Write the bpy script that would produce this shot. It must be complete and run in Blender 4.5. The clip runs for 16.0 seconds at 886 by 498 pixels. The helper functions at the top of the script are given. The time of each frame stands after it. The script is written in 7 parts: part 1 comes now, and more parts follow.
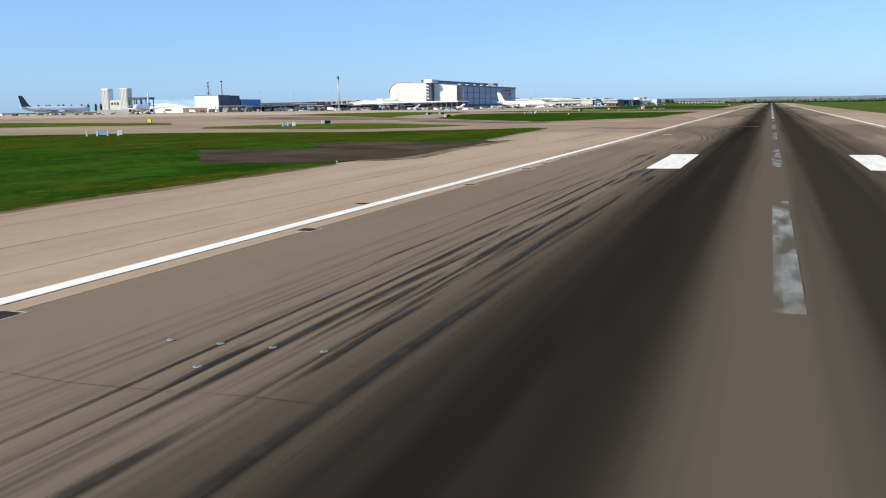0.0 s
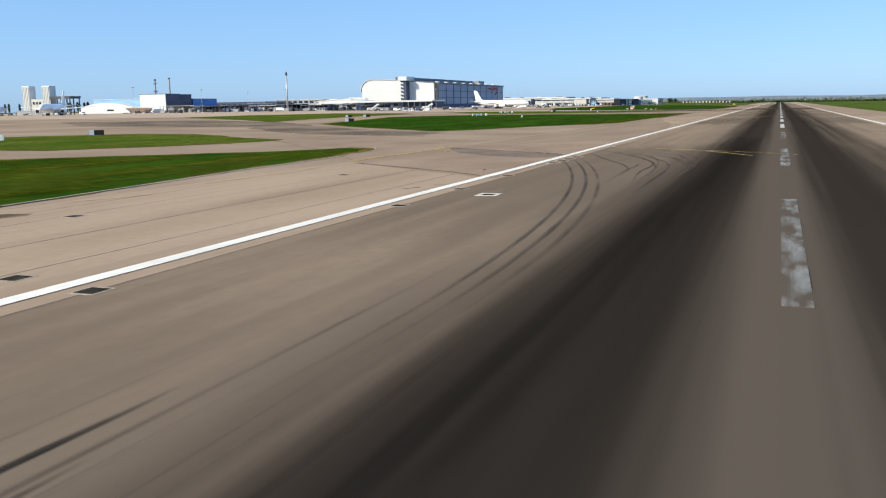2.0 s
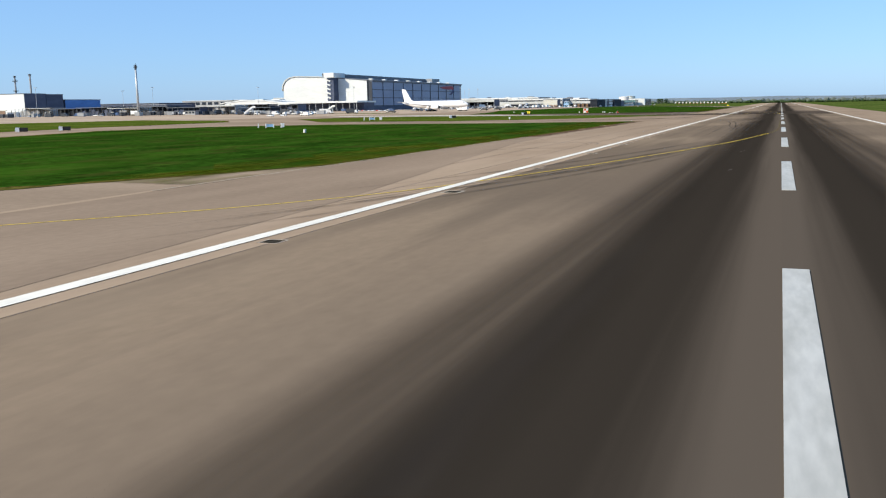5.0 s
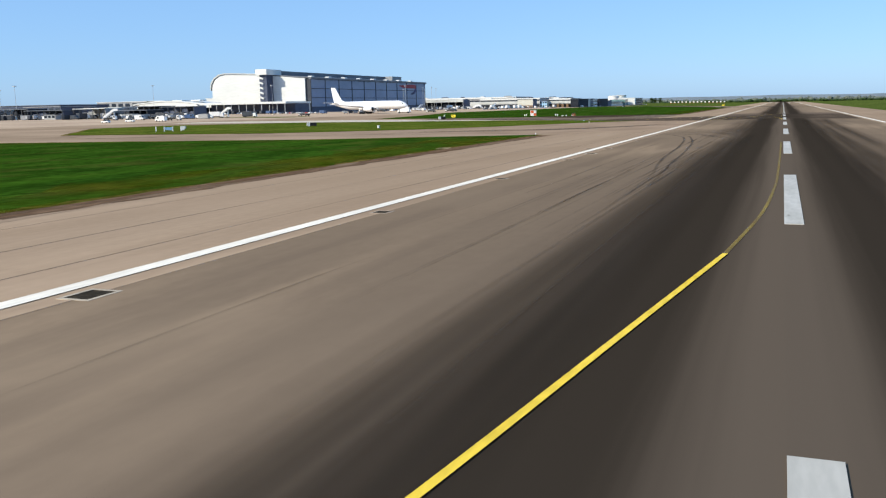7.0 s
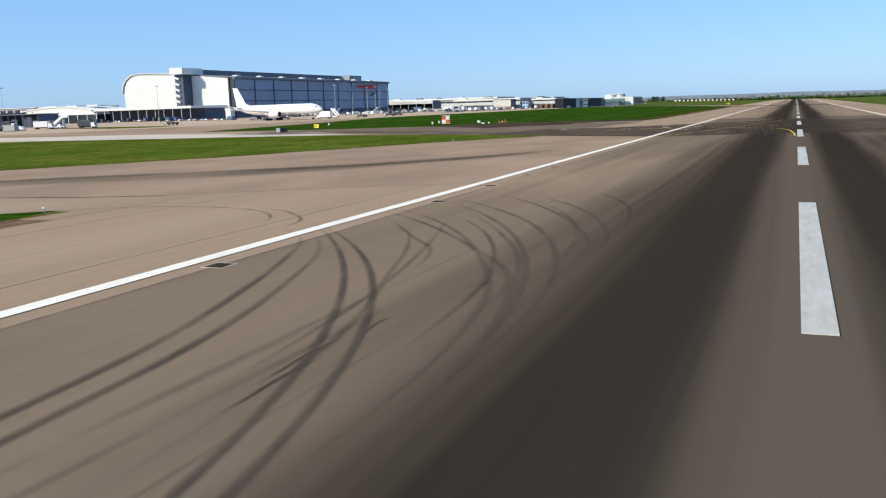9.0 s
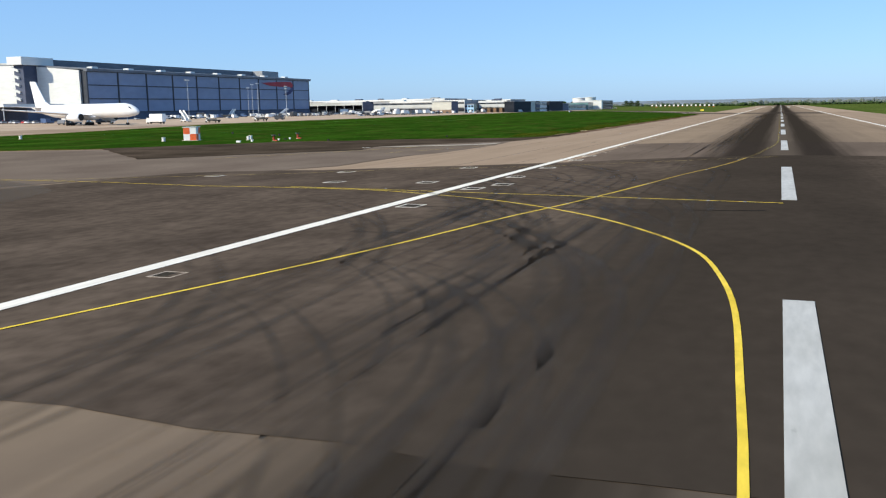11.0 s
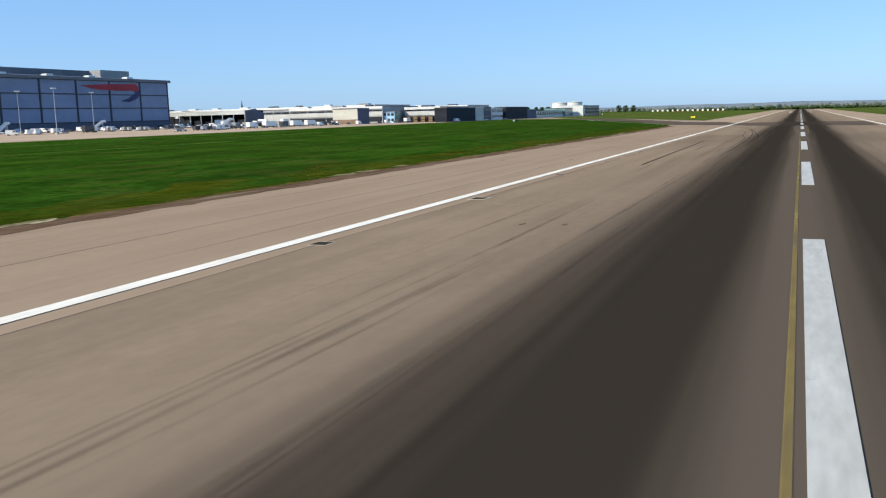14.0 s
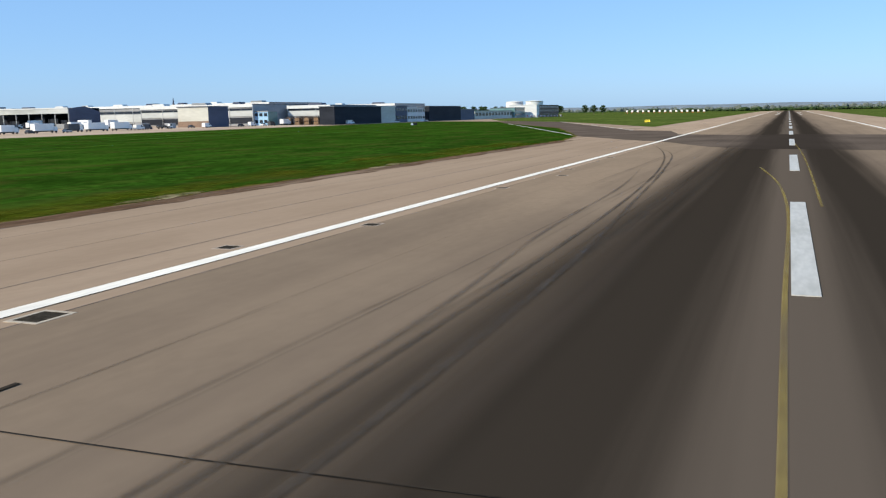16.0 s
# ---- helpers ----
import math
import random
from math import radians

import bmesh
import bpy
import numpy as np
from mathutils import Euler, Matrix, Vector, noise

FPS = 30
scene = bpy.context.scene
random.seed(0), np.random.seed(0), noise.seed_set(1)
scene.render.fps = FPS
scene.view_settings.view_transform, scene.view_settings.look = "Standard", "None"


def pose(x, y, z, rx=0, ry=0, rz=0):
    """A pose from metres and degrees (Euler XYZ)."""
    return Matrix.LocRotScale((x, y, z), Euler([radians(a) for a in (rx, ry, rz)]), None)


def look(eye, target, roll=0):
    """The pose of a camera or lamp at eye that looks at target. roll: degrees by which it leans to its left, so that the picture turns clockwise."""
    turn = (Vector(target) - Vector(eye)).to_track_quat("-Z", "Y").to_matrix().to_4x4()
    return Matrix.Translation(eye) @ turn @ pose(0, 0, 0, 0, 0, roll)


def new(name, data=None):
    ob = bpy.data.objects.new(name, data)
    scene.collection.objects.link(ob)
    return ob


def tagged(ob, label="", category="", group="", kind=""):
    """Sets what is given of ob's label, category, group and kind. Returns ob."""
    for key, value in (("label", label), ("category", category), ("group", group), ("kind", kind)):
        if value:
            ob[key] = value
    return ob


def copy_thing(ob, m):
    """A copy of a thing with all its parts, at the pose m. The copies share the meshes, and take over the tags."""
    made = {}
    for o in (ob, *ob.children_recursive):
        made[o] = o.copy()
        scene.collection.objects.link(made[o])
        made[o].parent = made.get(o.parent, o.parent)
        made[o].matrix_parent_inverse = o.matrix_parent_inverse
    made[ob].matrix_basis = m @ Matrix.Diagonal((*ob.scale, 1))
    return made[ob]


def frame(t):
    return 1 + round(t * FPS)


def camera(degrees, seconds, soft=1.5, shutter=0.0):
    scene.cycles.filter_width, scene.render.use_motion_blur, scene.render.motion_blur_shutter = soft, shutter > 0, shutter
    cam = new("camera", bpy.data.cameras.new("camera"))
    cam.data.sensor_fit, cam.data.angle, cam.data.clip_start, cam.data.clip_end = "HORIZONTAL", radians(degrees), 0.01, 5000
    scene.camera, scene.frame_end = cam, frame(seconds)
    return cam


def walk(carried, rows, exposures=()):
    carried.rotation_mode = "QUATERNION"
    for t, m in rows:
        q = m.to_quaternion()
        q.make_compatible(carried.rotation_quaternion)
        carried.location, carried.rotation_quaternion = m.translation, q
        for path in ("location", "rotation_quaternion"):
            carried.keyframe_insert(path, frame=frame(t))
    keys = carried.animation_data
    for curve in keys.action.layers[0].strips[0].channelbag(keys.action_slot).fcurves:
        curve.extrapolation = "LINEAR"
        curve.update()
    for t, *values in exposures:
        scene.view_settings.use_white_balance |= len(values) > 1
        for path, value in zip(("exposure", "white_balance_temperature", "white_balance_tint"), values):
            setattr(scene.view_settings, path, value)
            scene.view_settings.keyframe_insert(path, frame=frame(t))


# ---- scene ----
# ---- camera ----
cam = camera(53.83, 16.0, soft=1.2)
PATH = [
    (0.0, (0, -34.075, 2.800), (-17.288, 12.140, -5.278), -0.92),
    (0.5, (0, -20.154, 2.800), (-17.481, 25.983, -5.311), -1.10),
    (1.0, (0, -6.274, 2.800), (-17.500, 39.876, -5.199), -0.93),
    (1.5, (0, 7.505, 2.800), (-17.529, 53.622, -5.322), -0.91),
    (2.0, (0, 21.666, 2.800), (-17.680, 67.727, -5.312), -0.92),
    (2.5, (0, 36.415, 2.800), (-17.822, 82.427, -5.277), -1.00),
    (3.0, (0, 52.141, 2.800), (-18.039, 98.082, -5.204), -0.75),
    (3.7, (0, 74.159, 2.800), (-17.931, 120.138, -5.228), -0.83),
    (4.2, (0, 90.573, 2.800), (-17.853, 136.578, -5.246), -0.89),
    (4.7, (0, 107.100, 2.800), (-17.776, 153.133, -5.264), -0.96),
    (5.5, (0, 133.333, 2.800), (-17.652, 179.408, -5.292), -1.05),
    (6.0, (0, 149.460, 2.800), (-17.592, 195.550, -5.334), -1.13),
    (6.5, (0, 165.473, 2.800), (-17.722, 211.536, -5.209), -1.21),
    (7.0, (0, 181.535, 2.800), (-17.843, 227.542, -5.265), -1.18),
    (7.5, (0, 197.771, 2.800), (-18.130, 243.653, -5.335), -1.20),
    (8.0, (0, 214.232, 2.800), (-18.445, 259.995, -5.295), -1.31),
    (8.5, (0, 230.919, 2.800), (-18.592, 276.641, -5.193), -1.68),
    (9.0, (0, 247.800, 2.800), (-18.532, 293.546, -5.191), -1.82),
    (9.7, (0, 271.580, 2.800), (-18.244, 317.446, -5.168), -1.54),
    (10.2, (0, 288.549, 2.800), (-18.038, 334.500, -5.151), -1.34),
    (10.7, (0, 305.445, 2.800), (-17.831, 351.479, -5.134), -1.14),
    (11.5, (0, 332.894, 2.800), (-17.663, 378.994, -5.124), -0.99),
    (12.0, (0, 349.540, 2.800), (-17.872, 395.571, -5.056), -1.05),
    (12.5, (0, 367.141, 2.800), (-18.350, 413.016, -4.867), -1.36),
    (13.0, (0, 385.267, 2.800), (-18.638, 431.040, -4.779), -1.57),
    (13.5, (0, 403.716, 2.800), (-18.725, 449.452, -4.784), -1.44),
    (14.0, (0, 422.263, 2.800), (-18.707, 468.014, -4.746), -1.54),
    (14.5, (0, 440.907, 2.800), (-18.398, 486.764, -4.857), -1.15),
    (15.0, (0, 459.737, 2.800), (-18.279, 505.640, -4.866), -1.07),
    (15.5, (0, 478.773, 2.800), (-18.296, 524.676, -4.826), -1.36),
    (16.0, (0, 498.021, 2.800), (-18.147, 543.984, -4.820), -1.19),
]
walk(cam, [(t, look(e, g, r)) for t, e, g, r in PATH])

# ---- light ----
# Sun low in the south-east, behind the aircraft's left shoulder.
SUN_FROM = Vector((-0.64, -0.77, 0)).normalized()
SUN_ELEV = radians(33)
sun_dir = Vector((SUN_FROM.x * math.cos(SUN_ELEV), SUN_FROM.y * math.cos(SUN_ELEV), math.sin(SUN_ELEV)))
sun_data = bpy.data.lights.new("sun", "SUN")
sun_data.energy, sun_data.angle, sun_data.color = 4.7, radians(0.6), (1.0, 0.90, 0.72)
sun = new("sun", sun_data)
sun.matrix_world = look((0, 0, 0), tuple(-sun_dir))

world = bpy.data.worlds.new("sky")
scene.world = world
world.use_nodes = True
wn = world.node_tree.nodes
sky = wn.new("ShaderNodeTexSky")
sky.sky_type, sky.sun_disc = "NISHITA", False
sky.sun_elevation = SUN_ELEV
sky.sun_rotation = math.atan2(sun_dir.x, sun_dir.y)
sky.air_density, sky.dust_density, sky.ozone_density, sky.altitude = 0.80, 0.6, 6.0, 0
# Thin summer haze evens the sky out.
tint = wn.new("ShaderNodeMix")
tint.data_type = "RGBA"
tint.inputs["Factor"].default_value = 0.5
tint.inputs["B"].default_value = (1.95, 3.8, 6.6, 1)
world.node_tree.links.new(sky.outputs[0], tint.inputs["A"])
world.node_tree.links.new(tint.outputs["Result"], wn["Background"].inputs[0])
wn["Background"].inputs[1].default_value = 0.131
scene.view_settings.exposure = 0.3

# ---- scale and small helpers ----
# All lengths below are written at a common site scale and multiplied by S when a mesh is made.
S = 0.4677
rng = random.Random(7)


def gz(x):
    """Height of the ground: crowned runway, then a gentle rise to the apron."""
    if x >= -50:
        return -0.0139 * abs(x) if x < 50 else -0.695
    if x >= -420:
        return -0.695 + (-50 - x) * 0.009878
    return 2.96


def solid(name, bm, mat, smooth=False):
    bmesh.ops.scale(bm, vec=(S, S, S), verts=bm.verts)
    me = bpy.data.meshes.new(name)
    bm.to_mesh(me)
    bm.free()
    me.materials.append(mat)
    if smooth:
        for f in me.polygons:
            f.use_smooth = True
    return me


def part(name, bm, mat, parent=None, label="", smooth=False):
    ob = new(name, solid(name, bm, mat, smooth))
    if parent is not None:
        ob.parent = parent
    if label:
        tagged(ob, label)
    return ob


def piece(name, me, parent, x=0, y=0, z=0, rz=0):
    """One more object on a mesh that is already made."""
    ob = new(name, me)
    ob.parent = parent
    ob.matrix_basis = pose(x * S, y * S, z * S, 0, 0, rz)
    return ob


def thing(name, x, y, label, category, group="", rz=0, z=None, kind=""):
    ob = new(name)
    ob.empty_display_size = 0.2
    ob.matrix_basis = pose(x * S, y * S, (gz(x) if z is None else z) * S, 0, 0, rz)
    return tagged(ob, label, category, group, kind)


def at(x, y, rz=0, z=None):
    return pose(x * S, y * S, (gz(x) if z is None else z) * S, 0, 0, rz)


def box(bm, x0, x1, y0, y1, z0, z1, bevel=0.0):
    vs = [bm.verts.new(p) for p in ((x0, y0, z0), (x1, y0, z0), (x1, y1, z0), (x0, y1, z0),
                                    (x0, y0, z1), (x1, y0, z1), (x1, y1, z1), (x0, y1, z1))]
    fs = [bm.faces.new([vs[i] for i in q]) for q in ((3, 2, 1, 0), (4, 5, 6, 7), (0, 1, 5, 4), (1, 2, 6, 5), (2, 3, 7, 6), (3, 0, 4, 7))]
    if bevel:
        es = list({e for f in fs for e in f.edges})
        bmesh.ops.bevel(bm, geom=es, offset=bevel, segments=2, affect="EDGES", profile=0.6)
    return bm


def boxm(*a, **k):
    return box(bmesh.new(), *a, **k)


def tube(bm, a, b, r0, r1=None, seg=10):
    """A tapered round bar from a to b."""
    r1 = r0 if r1 is None else r1
    a, b = Vector(a), Vector(b)
    d = b - a
    m = Matrix.Translation((a + b) / 2) @ d.to_track_quat("Z", "Y").to_matrix().to_4x4()
    bmesh.ops.create_cone(bm, cap_ends=True, segments=seg, radius1=r0, radius2=r1, depth=d.length, matrix=m)
    return bm


def tubem(*a, **k):
    return tube(bmesh.new(), *a, **k)


def prism(bm, pts, axis, lo, hi):
    """Extrude a closed outline. axis 'y': outline in x, z; 'x': outline in y, z; 'z': outline in x, y."""
    def at3(p, w):
        return {"y": (p[0], w, p[1]), "x": (w, p[0], p[1]), "z": (p[0], p[1], w)}[axis]
    a = [bm.verts.new(at3(p, lo)) for p in pts]
    b = [bm.verts.new(at3(p, hi)) for p in pts]
    bm.faces.new(a), bm.faces.new(b)
    for i in range(len(pts)):
        j = (i + 1) % len(pts)
        bm.faces.new((a[i], a[j], b[j], b[i]))
    bmesh.ops.recalc_face_normals(bm, faces=bm.faces)
    return bm


def prismm(*a):
    return prism(bmesh.new(), *a)


def loft(bm, rings):
    """Skin over closed rings of equal length, with end caps."""
    vs = [[bm.verts.new(p) for p in r] for r in rings]
    n = len(vs[0])
    for a, b in zip(vs, vs[1:]):
        for i in range(n):
            j = (i + 1) % n
            bm.faces.new((a[i], a[j], b[j], b[i]))
    bm.faces.new(vs[0][::-1]), bm.faces.new(vs[-1])
    bmesh.ops.recalc_face_normals(bm, faces=bm.faces)
    return bm


# ---- materials ----
def mat(name, c1, c2, stretch=(1, 1, 1), scale=0.3, rough=0.85, metal=0.0, bump=0.0, fine=6.0, fine_amount=0.25, spec=0.3, weave=None):
    """Two colours mixed by broad noise, fine grain over it, and relief from the grain. Sizes are in site units; weave: how the grain is drawn out, where it differs from the broad tone."""
    m = bpy.data.materials.new(name)
    m.use_nodes = True
    t, n, l = m.node_tree, m.node_tree.nodes, m.node_tree.links
    b = n["Principled BSDF"]
    b.inputs["Roughness"].default_value, b.inputs["Metallic"].default_value = rough, metal
    b.inputs["Specular IOR Level"].default_value = spec
    g = n.new("ShaderNodeNewGeometry")
    v = n.new("ShaderNodeVectorMath")
    v.operation = "MULTIPLY"
    v.inputs[1].default_value = [s / S for s in stretch]
    l.new(g.outputs["Position"], v.inputs[0])
    broad = n.new("ShaderNodeTexNoise")
    broad.inputs["Scale"].default_value, broad.inputs["Detail"].default_value = scale, 6
    l.new(v.outputs[0], broad.inputs["Vector"])
    ramp = n.new("ShaderNodeValToRGB")
    ramp.color_ramp.elements[0].position, ramp.color_ramp.elements[1].position = 0.33, 0.67
    ramp.color_ramp.elements[0].color, ramp.color_ramp.elements[1].color = (*c1, 1), (*c2, 1)
    l.new(broad.outputs["Fac"], ramp.inputs[0])
    grain = n.new("ShaderNodeTexNoise")
    grain.inputs["Scale"].default_value, grain.inputs["Detail"].default_value = fine, 4
    if weave is None:
        l.new(v.outputs[0], grain.inputs["Vector"])
    else:
        vg = n.new("ShaderNodeVectorMath")
        vg.operation = "MULTIPLY"
        vg.inputs[1].default_value = [s / S for s in weave]
        l.new(g.outputs["Position"], vg.inputs[0])
        l.new(vg.outputs[0], grain.inputs["Vector"])
    mr = n.new("ShaderNodeMapRange")
    mr.inputs[1].default_value, mr.inputs[2].default_value = 0.3, 0.7
    mr.inputs[3].default_value, mr.inputs[4].default_value = 1 - fine_amount, 1 + fine_amount
    l.new(grain.outputs["Fac"], mr.inputs[0])
    mul = n.new("ShaderNodeVectorMath")
    mul.operation = "SCALE"
    l.new(ramp.outputs[0], mul.inputs[0]), l.new(mr.outputs[0], mul.inputs["Scale"])
    l.new(mul.outputs[0], b.inputs["Base Color"])
    if bump:
        bp = n.new("ShaderNodeBump")
        bp.inputs["Strength"].default_value, bp.inputs["Distance"].default_value = bump, 0.05 * S
        l.new(grain.outputs["Fac"], bp.inputs["Height"])
        l.new(bp.outputs[0], b.inputs["Normal"])
    return m


def worn(m, keep=0.62, scale=0.8, stretch=(1, 0.15, 1), edge=0.12, full=1.0):
    """Let a thin paint or rubber film wear through to what lies below."""
    t, n, l = m.node_tree, m.node_tree.nodes, m.node_tree.links
    g = n.new("ShaderNodeNewGeometry")
    v = n.new("ShaderNodeVectorMath")
    v.operation = "MULTIPLY"
    v.inputs[1].default_value = [s / S for s in stretch]
    l.new(g.outputs["Position"], v.inputs[0])
    w = n.new("ShaderNodeTexNoise")
    w.inputs["Scale"].default_value, w.inputs["Detail"].default_value = scale, 8
    l.new(v.outputs[0], w.inputs["Vector"])
    r = n.new("ShaderNodeMapRange")
    r.inputs[1].default_value, r.inputs[2].default_value = keep - edge, keep + edge
    r.inputs[3].default_value, r.inputs[4].default_value = full, 0
    l.new(w.outputs["Fac"], r.inputs[0])
    l.new(r.outputs[0], n["Principled BSDF"].inputs["Alpha"])
    return m


def feather(m):
    """Thin the film out towards the edges of its strip."""
    n, l = m.node_tree.nodes, m.node_tree.links
    b = n["Principled BSDF"]
    old = b.inputs["Alpha"].links[0].from_socket
    a = n.new("ShaderNodeAttribute")
    a.attribute_name = "film"
    k = n.new("ShaderNodeMath")
    k.operation = "MULTIPLY"
    l.new(old, k.inputs[0]), l.new(a.outputs["Fac"], k.inputs[1])
    l.new(k.outputs[0], b.inputs["Alpha"])
    return m


def band(m, centre, inner, outer, colour, amount=0.9, wobble=1.2):
    """A stained or lightened lane along y: full within inner of the centre, gone at outer."""
    t, n, l = m.node_tree, m.node_tree.nodes, m.node_tree.links
    bsdf = n["Principled BSDF"]
    old = bsdf.inputs["Base Color"].links[0].from_socket
    g = n.new("ShaderNodeNewGeometry")
    sep = n.new("ShaderNodeSeparateXYZ")
    l.new(g.outputs["Position"], sep.inputs[0])
    v = n.new("ShaderNodeVectorMath")
    v.operation = "MULTIPLY"
    v.inputs[1].default_value = (0.9 / S, 0.012 / S, 1)
    l.new(g.outputs["Position"], v.inputs[0])
    w = n.new("ShaderNodeTexNoise")
    w.inputs["Scale"].default_value, w.inputs["Detail"].default_value = 1.0, 7
    l.new(v.outputs[0], w.inputs["Vector"])

    def math_node(op, a, b=None):
        k = n.new("ShaderNodeMath")
        k.operation = op
        for i, q in enumerate((a, b)):
            if q is None:
                continue
            if isinstance(q, (int, float)):
                k.inputs[i].default_value = q
            else:
                l.new(q, k.inputs[i])
        return k.outputs[0]
    d = math_node("ABSOLUTE", math_node("SUBTRACT", sep.outputs[0], centre * S))
    d = math_node("ADD", d, math_node("MULTIPLY", math_node("SUBTRACT", w.outputs["Fac"], 0.5), wobble * 2 * S))
    r = n.new("ShaderNodeMapRange")
    r.interpolation_type = "SMOOTHSTEP"
    r.inputs[1].default_value, r.inputs[2].default_value = inner * S, outer * S
    r.inputs[3].default_value, r.inputs[4].default_value = amount, 0
    l.new(d, r.inputs[0])
    mix = n.new("ShaderNodeMix")
    mix.data_type = "RGBA"
    l.new(r.outputs[0], mix.inputs["Factor"])
    l.new(old, mix.inputs["A"])
    mix.inputs["B"].default_value = (*colour, 1)
    l.new(mix.outputs["Result"], bsdf.inputs["Base Color"])
    return m


def zone(m, y0, y1, fade, colour, amount):
    """A stretch of the pavement between y0 and y1 that traffic has stained, with an uneven edge."""
    n, l = m.node_tree.nodes, m.node_tree.links
    bsdf = n["Principled BSDF"]
    old = bsdf.inputs["Base Color"].links[0].from_socket
    g = n.new("ShaderNodeNewGeometry")
    sep = n.new("ShaderNodeSeparateXYZ")
    l.new(g.outputs["Position"], sep.inputs[0])
    v = n.new("ShaderNodeVectorMath")
    v.operation = "MULTIPLY"
    v.inputs[1].default_value = (0.35 / S, 0.02 / S, 1)
    l.new(g.outputs["Position"], v.inputs[0])
    w = n.new("ShaderNodeTexNoise")
    w.inputs["Scale"].default_value, w.inputs["Detail"].default_value = 1.0, 5
    l.new(v.outputs[0], w.inputs["Vector"])
    shift = n.new("ShaderNodeMath")
    shift.operation = "MULTIPLY_ADD"
    shift.inputs[1].default_value = 2.4 * fade * S
    l.new(w.outputs["Fac"], shift.inputs[0])
    l.new(sep.outputs[1], shift.inputs[2])
    edges = []
    for a, b in ((y0, y0 + fade), (y1, y1 - fade)):
        r = n.new("ShaderNodeMapRange")
        r.interpolation_type = "SMOOTHSTEP"
        r.inputs[1].default_value, r.inputs[2].default_value = (a + 1.2 * fade) * S, (b + 1.2 * fade) * S
        r.inputs[3].default_value, r.inputs[4].default_value = 0, math.sqrt(amount)
        l.new(shift.outputs[0], r.inputs[0])
        edges.append(r.outputs[0])
    both = n.new("ShaderNodeMath")
    both.operation = "MULTIPLY"
    l.new(edges[0], both.inputs[0])
    l.new(edges[1], both.inputs[1])
    mix = n.new("ShaderNodeMix")
    mix.data_type = "RGBA"
    l.new(both.outputs[0], mix.inputs["Factor"])
    l.new(old, mix.inputs["A"])
    mix.inputs["B"].default_value = (*colour, 1)
    l.new(mix.outputs["Result"], bsdf.inputs["Base Color"])
    return m


def stripes(m, colour, amount, stretch, scale):
    """Long lighter swathes left by mowing."""
    t, n, l = m.node_tree, m.node_tree.nodes, m.node_tree.links
    bsdf = n["Principled BSDF"]
    old = bsdf.inputs["Base Color"].links[0].from_socket
    g = n.new("ShaderNodeNewGeometry")
    v = n.new("ShaderNodeVectorMath")
    v.operation = "MULTIPLY"
    v.inputs[1].default_value = [s / S for s in stretch]
    l.new(g.outputs["Position"], v.inputs[0])
    w = n.new("ShaderNodeTexNoise")
    w.inputs["Scale"].default_value, w.inputs["Detail"].default_value = scale, 5
    l.new(v.outputs[0], w.inputs["Vector"])
    r = n.new("ShaderNodeMapRange")
    r.inputs[1].default_value, r.inputs[2].default_value = 0.50, 0.66
    r.inputs[3].default_value, r.inputs[4].default_value = 0, amount
    l.new(w.outputs["Fac"], r.inputs[0])
    mix = n.new("ShaderNodeMix")
    mix.data_type = "RGBA"
    l.new(r.outputs[0], mix.inputs["Factor"])
    l.new(old, mix.inputs["A"])
    mix.inputs["B"].default_value = (*colour, 1)
    l.new(mix.outputs["Result"], bsdf.inputs["Base Color"])
    return m


asphalt = mat("runway_asphalt", (0.226, 0.168, 0.116), (0.262, 0.193, 0.132), (0.35, 0.05, 1), 0.30, 0.95, bump=0.08, fine=2.2, fine_amount=0.055, spec=0.0, weave=(1, 0.5, 1))
stripes(asphalt, (0.172, 0.128, 0.092), 0.50, (0.55, 0.012, 1), 0.8)
stripes(asphalt, (0.285, 0.213, 0.147), 0.45, (0.10, 0.05, 1), 1.3)
for y0, y1, amount in ((-150, 82, 0.50), (78, 185, 0.62), (285, 405, 0.62), (395, 510, 0.50), (500, 605, 0.47), (615, 710, 0.5), (1050, 1135, 0.30)):
    zone(asphalt, y0, y1, 26, (0.120, 0.092, 0.068), amount)
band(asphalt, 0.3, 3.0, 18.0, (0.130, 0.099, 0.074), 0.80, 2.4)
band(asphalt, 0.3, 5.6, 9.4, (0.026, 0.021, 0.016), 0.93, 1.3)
# Lighter middle strip, painted in to lean towards the brightness of window glare.
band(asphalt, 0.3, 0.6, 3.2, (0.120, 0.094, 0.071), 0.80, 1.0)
shoulder_mat = mat("shoulder_asphalt", (0.315, 0.229, 0.157), (0.385, 0.286, 0.200), (0.4, 0.05, 1), 0.30, 0.95, bump=0.08, fine=2.2, fine_amount=0.055, spec=0.0, weave=(1, 0.5, 1))
stripes(shoulder_mat, (0.258, 0.186, 0.130), 0.45, (0.45, 0.012, 1), 0.8)
stripes(shoulder_mat, (0.40, 0.295, 0.208), 0.45, (0.12, 0.06, 1), 1.2)
zone(shoulder_mat, 395, 1320, 50, (0.230, 0.168, 0.117), 0.42)
taxi_mat = mat("taxiway_asphalt", (0.244, 0.180, 0.126), (0.350, 0.260, 0.184), (0.5, 0.5, 1), 0.06, 0.92, bump=0.1, fine=2.0, fine_amount=0.06, spec=0.0, weave=(1, 0.7, 1))
apron_mat = mat("apron_concrete", (0.382, 0.289, 0.212), (0.467, 0.360, 0.266), (0.5, 0.5, 1), 0.05, 0.92, fine=1.0, fine_amount=0.08, spec=0.0)
